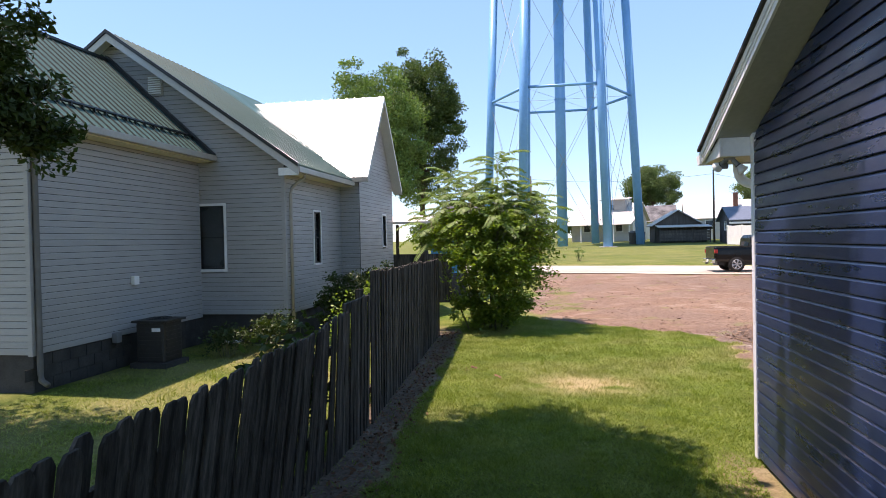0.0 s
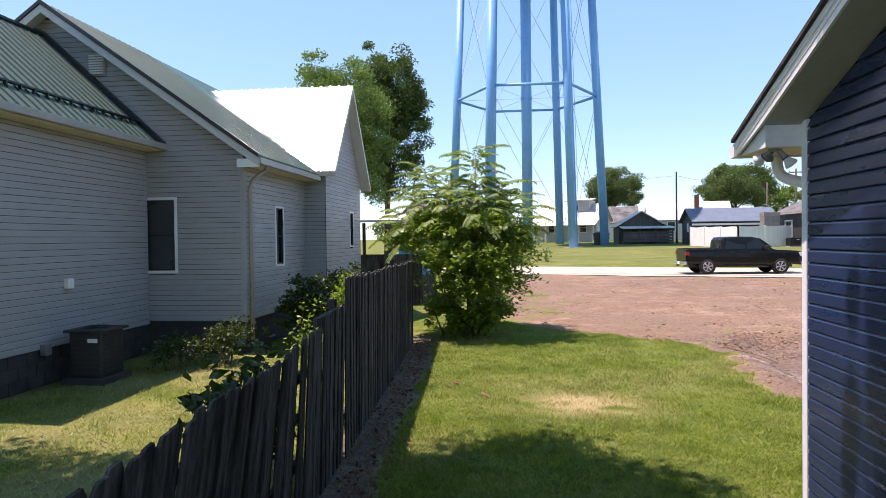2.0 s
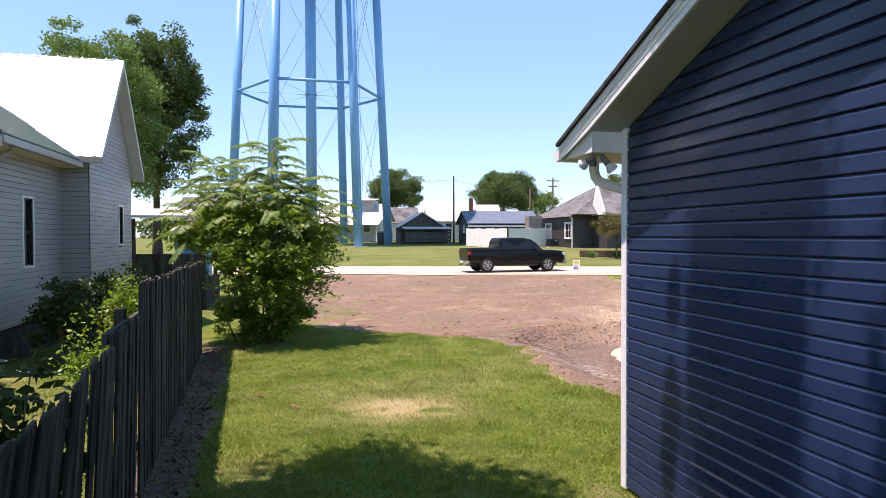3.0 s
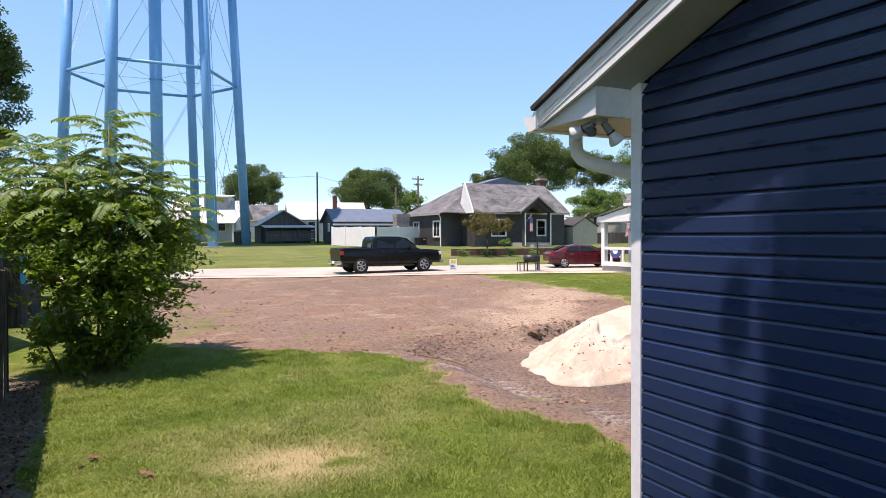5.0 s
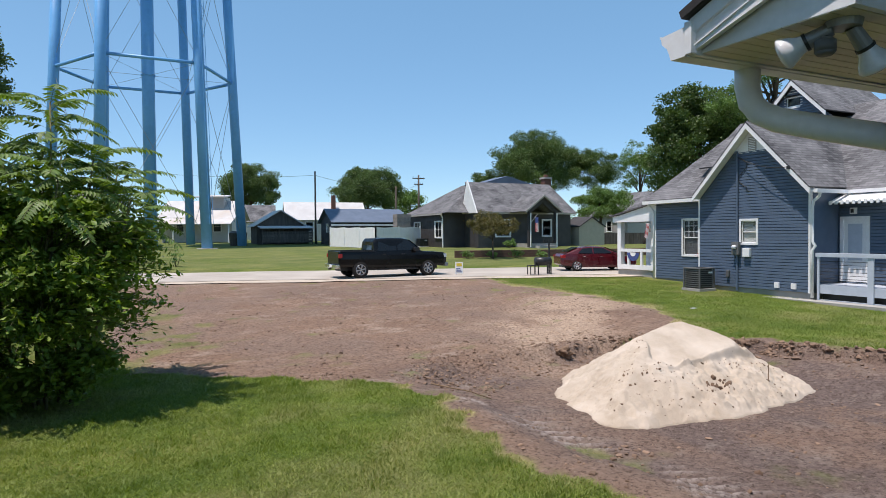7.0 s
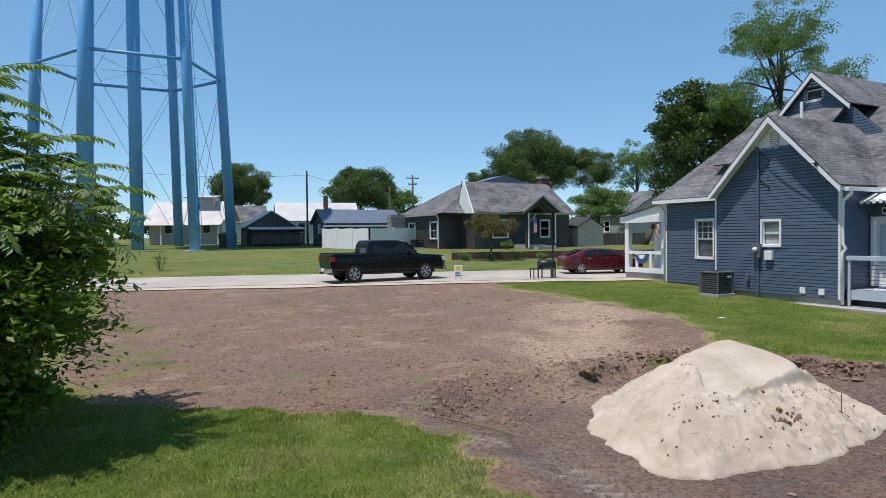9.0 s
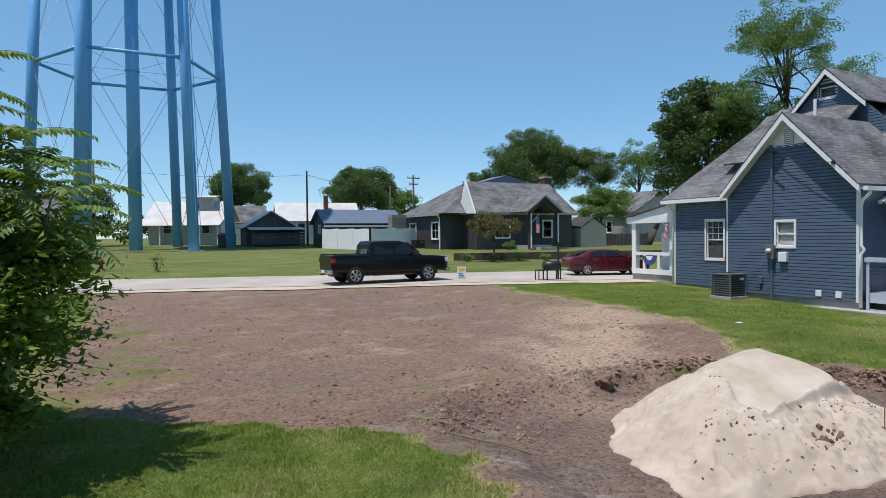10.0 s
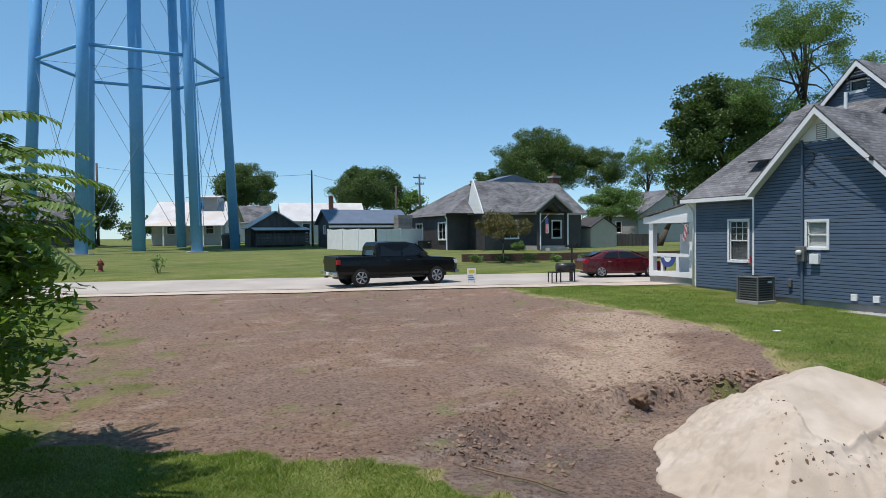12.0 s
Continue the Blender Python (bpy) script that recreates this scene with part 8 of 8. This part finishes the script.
tree("tree", "small dark tree beside the farmhouse", (-3.6, 98.0, gz(-3.6, 98)), 9, (-3.6, 98, 5.6), (2.9, 2.8, 3.7), M_LEAF_OAK, 110, 120, 0.5, 0.26, 0.25, 8, 17)
for k in range(9):
    a = -60 + k * 22
    tree("tree", "distant hedgerow trees along the skyline", (a, 190 + 12 * math.sin(k * 2.1), 2.1), 9, (a, 190 + 12 * math.sin(k * 2.1), 4.6), (9.0, 4.0, 3.6 + (k % 3) * 0.6), M_LEAF_FAR, 80, 40, 1.1, 0.8, 0.4, 6, 40 + k)


# ---- grass blades and clods (uncountable) ----
def grass_blades(name, n, x0, x1, y0, y1, size, seed):
    rng = np.random.default_rng(seed)
    x, y = rng.uniform(x0, x1, n), y0 + (y1 - y0) * rng.random(n) ** 1.2
    wob = (fbm(x, y, 0.9, 21) - 0.5) * 0.9 + (fbm(x, y, 0.25, 24) - 0.5) * 0.35
    d = inside(x, y, SOIL) + wob
    keep = (d < -0.02) & ~((x > 2.0) & (y < 7.0)) & (rng.random(n) > 0.75 * np.exp(-((x - 0.55) / 0.8) ** 2 - ((y - 10.7) / 0.65) ** 2))
    keep &= ~((foot_field(x, y) > 0.4) & (rng.random(n) < 0.97))
    x, y, d = x[keep], y[keep], d[keep]
    n = len(x)
    z = height(x, y)
    edge = ramp(d, -0.5, -0.05)
    tuft = ramp(fbm(x, y, 0.35, 58), 0.45, 0.7)
    hgt = size * rng.uniform(0.012, 0.032, n) * (1 + 0.8 * tuft) * (1 + 0.7 * edge * (rng.random(n) < 0.5))
    a = rng.uniform(0, 2 * np.pi, n)
    w = size * rng.uniform(0.004, 0.009, n)
    lean = rng.normal(size=(n, 2)) * 0.03 * size
    co = np.empty((n, 3, 3), np.float32)
    co[:, 0] = np.stack([x - w * np.cos(a), y - w * np.sin(a), z - 0.004], 1)
    co[:, 1] = np.stack([x + w * np.cos(a), y + w * np.sin(a), z - 0.004], 1)
    co[:, 2] = np.stack([x + lean[:, 0], y + lean[:, 1], z + hgt], 1)
    me = bpy.data.meshes.new(name)
    me.vertices.add(3 * n)
    me.vertices.foreach_set("co", co.ravel())
    me.loops.add(3 * n)
    me.loops.foreach_set("vertex_index", np.arange(3 * n, dtype=np.int32))
    me.polygons.add(n)
    me.polygons.foreach_set("loop_start", np.arange(0, 3 * n, 3, dtype=np.int32))
    me.update(calc_edges=True)
    me.attributes.new("dry", "FLOAT", "POINT").data.foreach_set("value", np.repeat(dry_field(x, y, d), 3).astype(np.float32))
    me.materials.append(M_BLADE)
    return tagged(new(name, me), "short mown yellow-green lawn grass", "grass", kind="stuff")


def blade_material():
    """Grass blades: each its own green, yellower in patches, straw where the lawn is dry."""
    m = leaf_material("grass_blade", (0.10, 0.172, 0.023), (0.295, 0.355, 0.075), 0.6, 0.3)
    nt = m.node_tree
    p = nt.nodes["Principled BSDF"]
    was = p.inputs["Base Color"].links[0].from_socket
    at = nt.nodes.new("ShaderNodeAttribute")
    at.attribute_name = "dry"
    co = nt.nodes.new("ShaderNodeNewGeometry")
    f, _ = noise_fac(nt, co.outputs["Position"], 2.2, 6.0, rough=0.7, lo=0.48, hi=0.62)
    col = mix_rgb(nt, f, was, mix_rgb(nt, 0.8, was, (0.07, 0.125, 0.02)))
    f2, _ = noise_fac(nt, co.outputs["Position"], 0.9, 5.0, rough=0.6, lo=0.5, hi=0.68)
    col = mix_rgb(nt, f2, col, mix_rgb(nt, 0.55, col, (0.34, 0.36, 0.11)))
    straw = mix_rgb(nt, co.outputs["Random Per Island"], (0.40, 0.31, 0.15), (0.66, 0.54, 0.32))
    col = mix_rgb(nt, at.outputs["Fac"], col, straw)
    nt.links.new(col, p.inputs["Base Color"])
    return m


M_BLADE = blade_material()
grass_blades("grass", 480000, -2.9, 6.0, 5.0, 19.5, 1.0, 77)
grass_blades("lawn_grass", 200000, 10.0, 21.5, 13.0, 34.0, 1.15, 78)
grass_blades("yard_grass", 60000, -8.4, -2.8, 2.0, 14.0, 1.2, 79)


def soil_clods():
    rng = np.random.default_rng(91)
    base = np.array([[v.co[:] for v in m.vertices] for m in CLODS])
    faces = np.array([p.vertices[:] for p in CLODS[0].polygons])
    xs, ys, ss = [], [], []
    for j, count, wide, size in ((0, 500, 0.35, 0.02), (1, 700, 0.5, 0.022), (2, 700, 0.4, 0.026), (3, 520, 0.17, 0.042), (4, 330, 0.1, 0.045), (5, 330, 0.1, 0.045), (6, 420, 0.12, 0.042)):
        (ax, ay), (bx, by) = PIT[j], PIT[j + 1]
        k = rng.random(count)                  # along the dug edge
        xs.append(ax + (bx - ax) * k + rng.normal(size=count) * wide)
        ys.append(ay + (by - ay) * k + rng.normal(size=count) * wide)
        ss.append(size * (0.35 + 1.5 * rng.random(count) ** 4))
    n = 15000                                  # all over the plot, in drifts
    x, y = rng.uniform(-0.8, 13.8, n), 9 + 24 * rng.random(n)
    keep = fbm(x, y, 1.1, 95) + rng.normal(size=n) * 0.1 > 0.55
    xs.append(x[keep])
    ys.append(y[keep])
    ss.append(0.012 * (0.5 + 2.8 * rng.random(keep.sum()) ** 5) + 0.002)
    for cx, cy, count in ((6.2, 18.9, 16), (5.6, 15.9, 40), (4.6, 16.4, 60), (5.2, 12.1, 30), (7.4, 16.3, 30), (3.0, 16.9, 25)):
        xs.append(cx + rng.normal(size=count) * 0.3)
        ys.append(cy + rng.normal(size=count) * 0.2)
        ss.append(rng.uniform(0.012, 0.045, count))
    x, y, s = np.concatenate(xs), np.concatenate(ys), np.concatenate(ss)
    keep = (inside(x, y, SOIL) > 0.02) & (inside(x, y, HEAP) < -0.05)
    x, y, s = x[keep], y[keep], s[keep]
    z = height(x, y)
    V, F = [], []
    nv = base.shape[1]
    for i in range(len(x)):
        R = np.array(Euler(rng.uniform(0, 6, 3)).to_matrix())
        V.append((base[i % 6] * s[i] * rng.uniform(0.5, 1.5, 3)) @ R.T * (1, 1, 0.7) + (x[i], y[i], z[i] + s[i] * 0.15))
        F.append(faces + i * nv)
    ob = part("soil_clods", (np.vstack(V).tolist(), np.vstack(F).tolist()), M_CLODS)
    return tagged(ob, "loose brown soil clods scattered over the plot", "soil", kind="stuff")


M_CLODS = leaf_material("loose_soil", (0.12, 0.08, 0.058), (0.34, 0.225, 0.155), 0.97, 0.0)
soil_clods()
bm = bmesh.new()
bmesh.ops.create_icosphere(bm, subdivisions=4, radius=1.0)
for v in bm.verts:
    v.co *= 0.85 + 0.5 * (noise.fractal(v.co * 1.6, 0.9, 2.0, 5) + 0.2)
big = smooth(part("soil_lump", bm, M_CLOD))
big.matrix_basis = Matrix.Translation((8.05, 17.15, gz(8.05, 17.15) + 0.06)) @ Matrix.Diagonal((0.17, 0.15, 0.13, 1))
tagged(big, "large brown soil lump on the dug edge", "soil lump")
smooth(tagged(part("stick", pipe([(4.2, 15.75, gz(4.2, 15.75) + 0.05), (4.4, 15.5, gz(4.4, 15.5) + 0.06), (4.7, 15.25, gz(4.7, 15.25) + 0.04), (5.0, 15.05, gz(5.0, 15.05) + 0.02)], 0.015, 6, 0.008), M_TWIG), "bent dry stick lying on the soil", "stick"))
stake = thing("wire_stake", "thin rusty wire stake in the sand", "stake", at=(9.2, 13.08, 0.0))
part("wire", pipe([(0, 0, -0.12), (0, 0, 0.31), (0.03, 0.01, 0.33)], 0.008, 5), M_TWIG, stake)
for k, (x, y) in enumerate(((-1.6, 11.6), (-1.45, 11.75), (-0.9, 10.9))):
    rng = np.random.default_rng(k)
    tagged(leaves("dry_leaf", np.array([[x, y, gz(x, y) + 0.03 + 0.01 * i] for i in range(3)]) + rng.normal(size=(3, 3)) * 0.03, 0.13, M_DRYLEAF, None, 1.4, 0.8, k), "brown curled dead leaves on the lawn", "leaf", "dead leaves")
rng = np.random.default_rng(17)
spots_y = rng.uniform(4.5, 16.5, 1500)
spots = np.stack([fence_x(spots_y) + 0.3 + rng.normal(0, 0.16, 1500), spots_y], 1)
litter = leaves("leaf_litter", np.column_stack([spots, height(spots[:, 0], spots[:, 1]) + 0.012]), 0.06, M_DRYLEAF, None, 1.5, 0.9, 18)
tagged(litter, "dead brown leaves along the foot of the fence", "leaf litter", kind="stuff")
paper = tagged(part("paper_scrap", boxes((13.95, 14.1, 19.0, 19.12, gz(14, 19) + 0.02, gz(14, 19) + 0.03)), M_PAPER), "white paper scrap on the lawn", "litter")
smooth(tagged(part("pipe_offcut", pipe([(-8.0, 14.2, gz(-8.0, 14.2) + 0.07), (-7.5, 14.27, gz(-7.5, 14.27) + 0.09)], 0.045, 10), M_WHITE_TRIM), "white plastic pipe lying on the ground by the house", "pipe"))
porch_flag = thing("flag", "small red and white striped flag hanging at the blue house porch", "flag", at=(21.9, 28.9, 2.2))
part("flag_pole", tube(bmesh.new(), (0.12, 0.0, 0.55), (-0.2, 0.1, 0.85), 0.014, 0.014, 6), M_WHITE_TRIM, porch_flag)
bm = boxes((-0.17, -0.158, -0.03, 0.17, 0.1, 0.8), bevel=0.003)
bm.transform(pose(0, 0, 0, 12, 0, 0))
cloth = part("cloth", bm, M_WHITE_TRIM, porch_flag)
for i in range(3):
    bm = boxes((-0.178, -0.15, -0.02 + i * 0.07, 0.013 + i * 0.07, 0.11, 0.79))
    bm.transform(pose(0, 0, 0, 12, 0, 0))
    part("stripe", bm, M_FLAGRED, cloth)
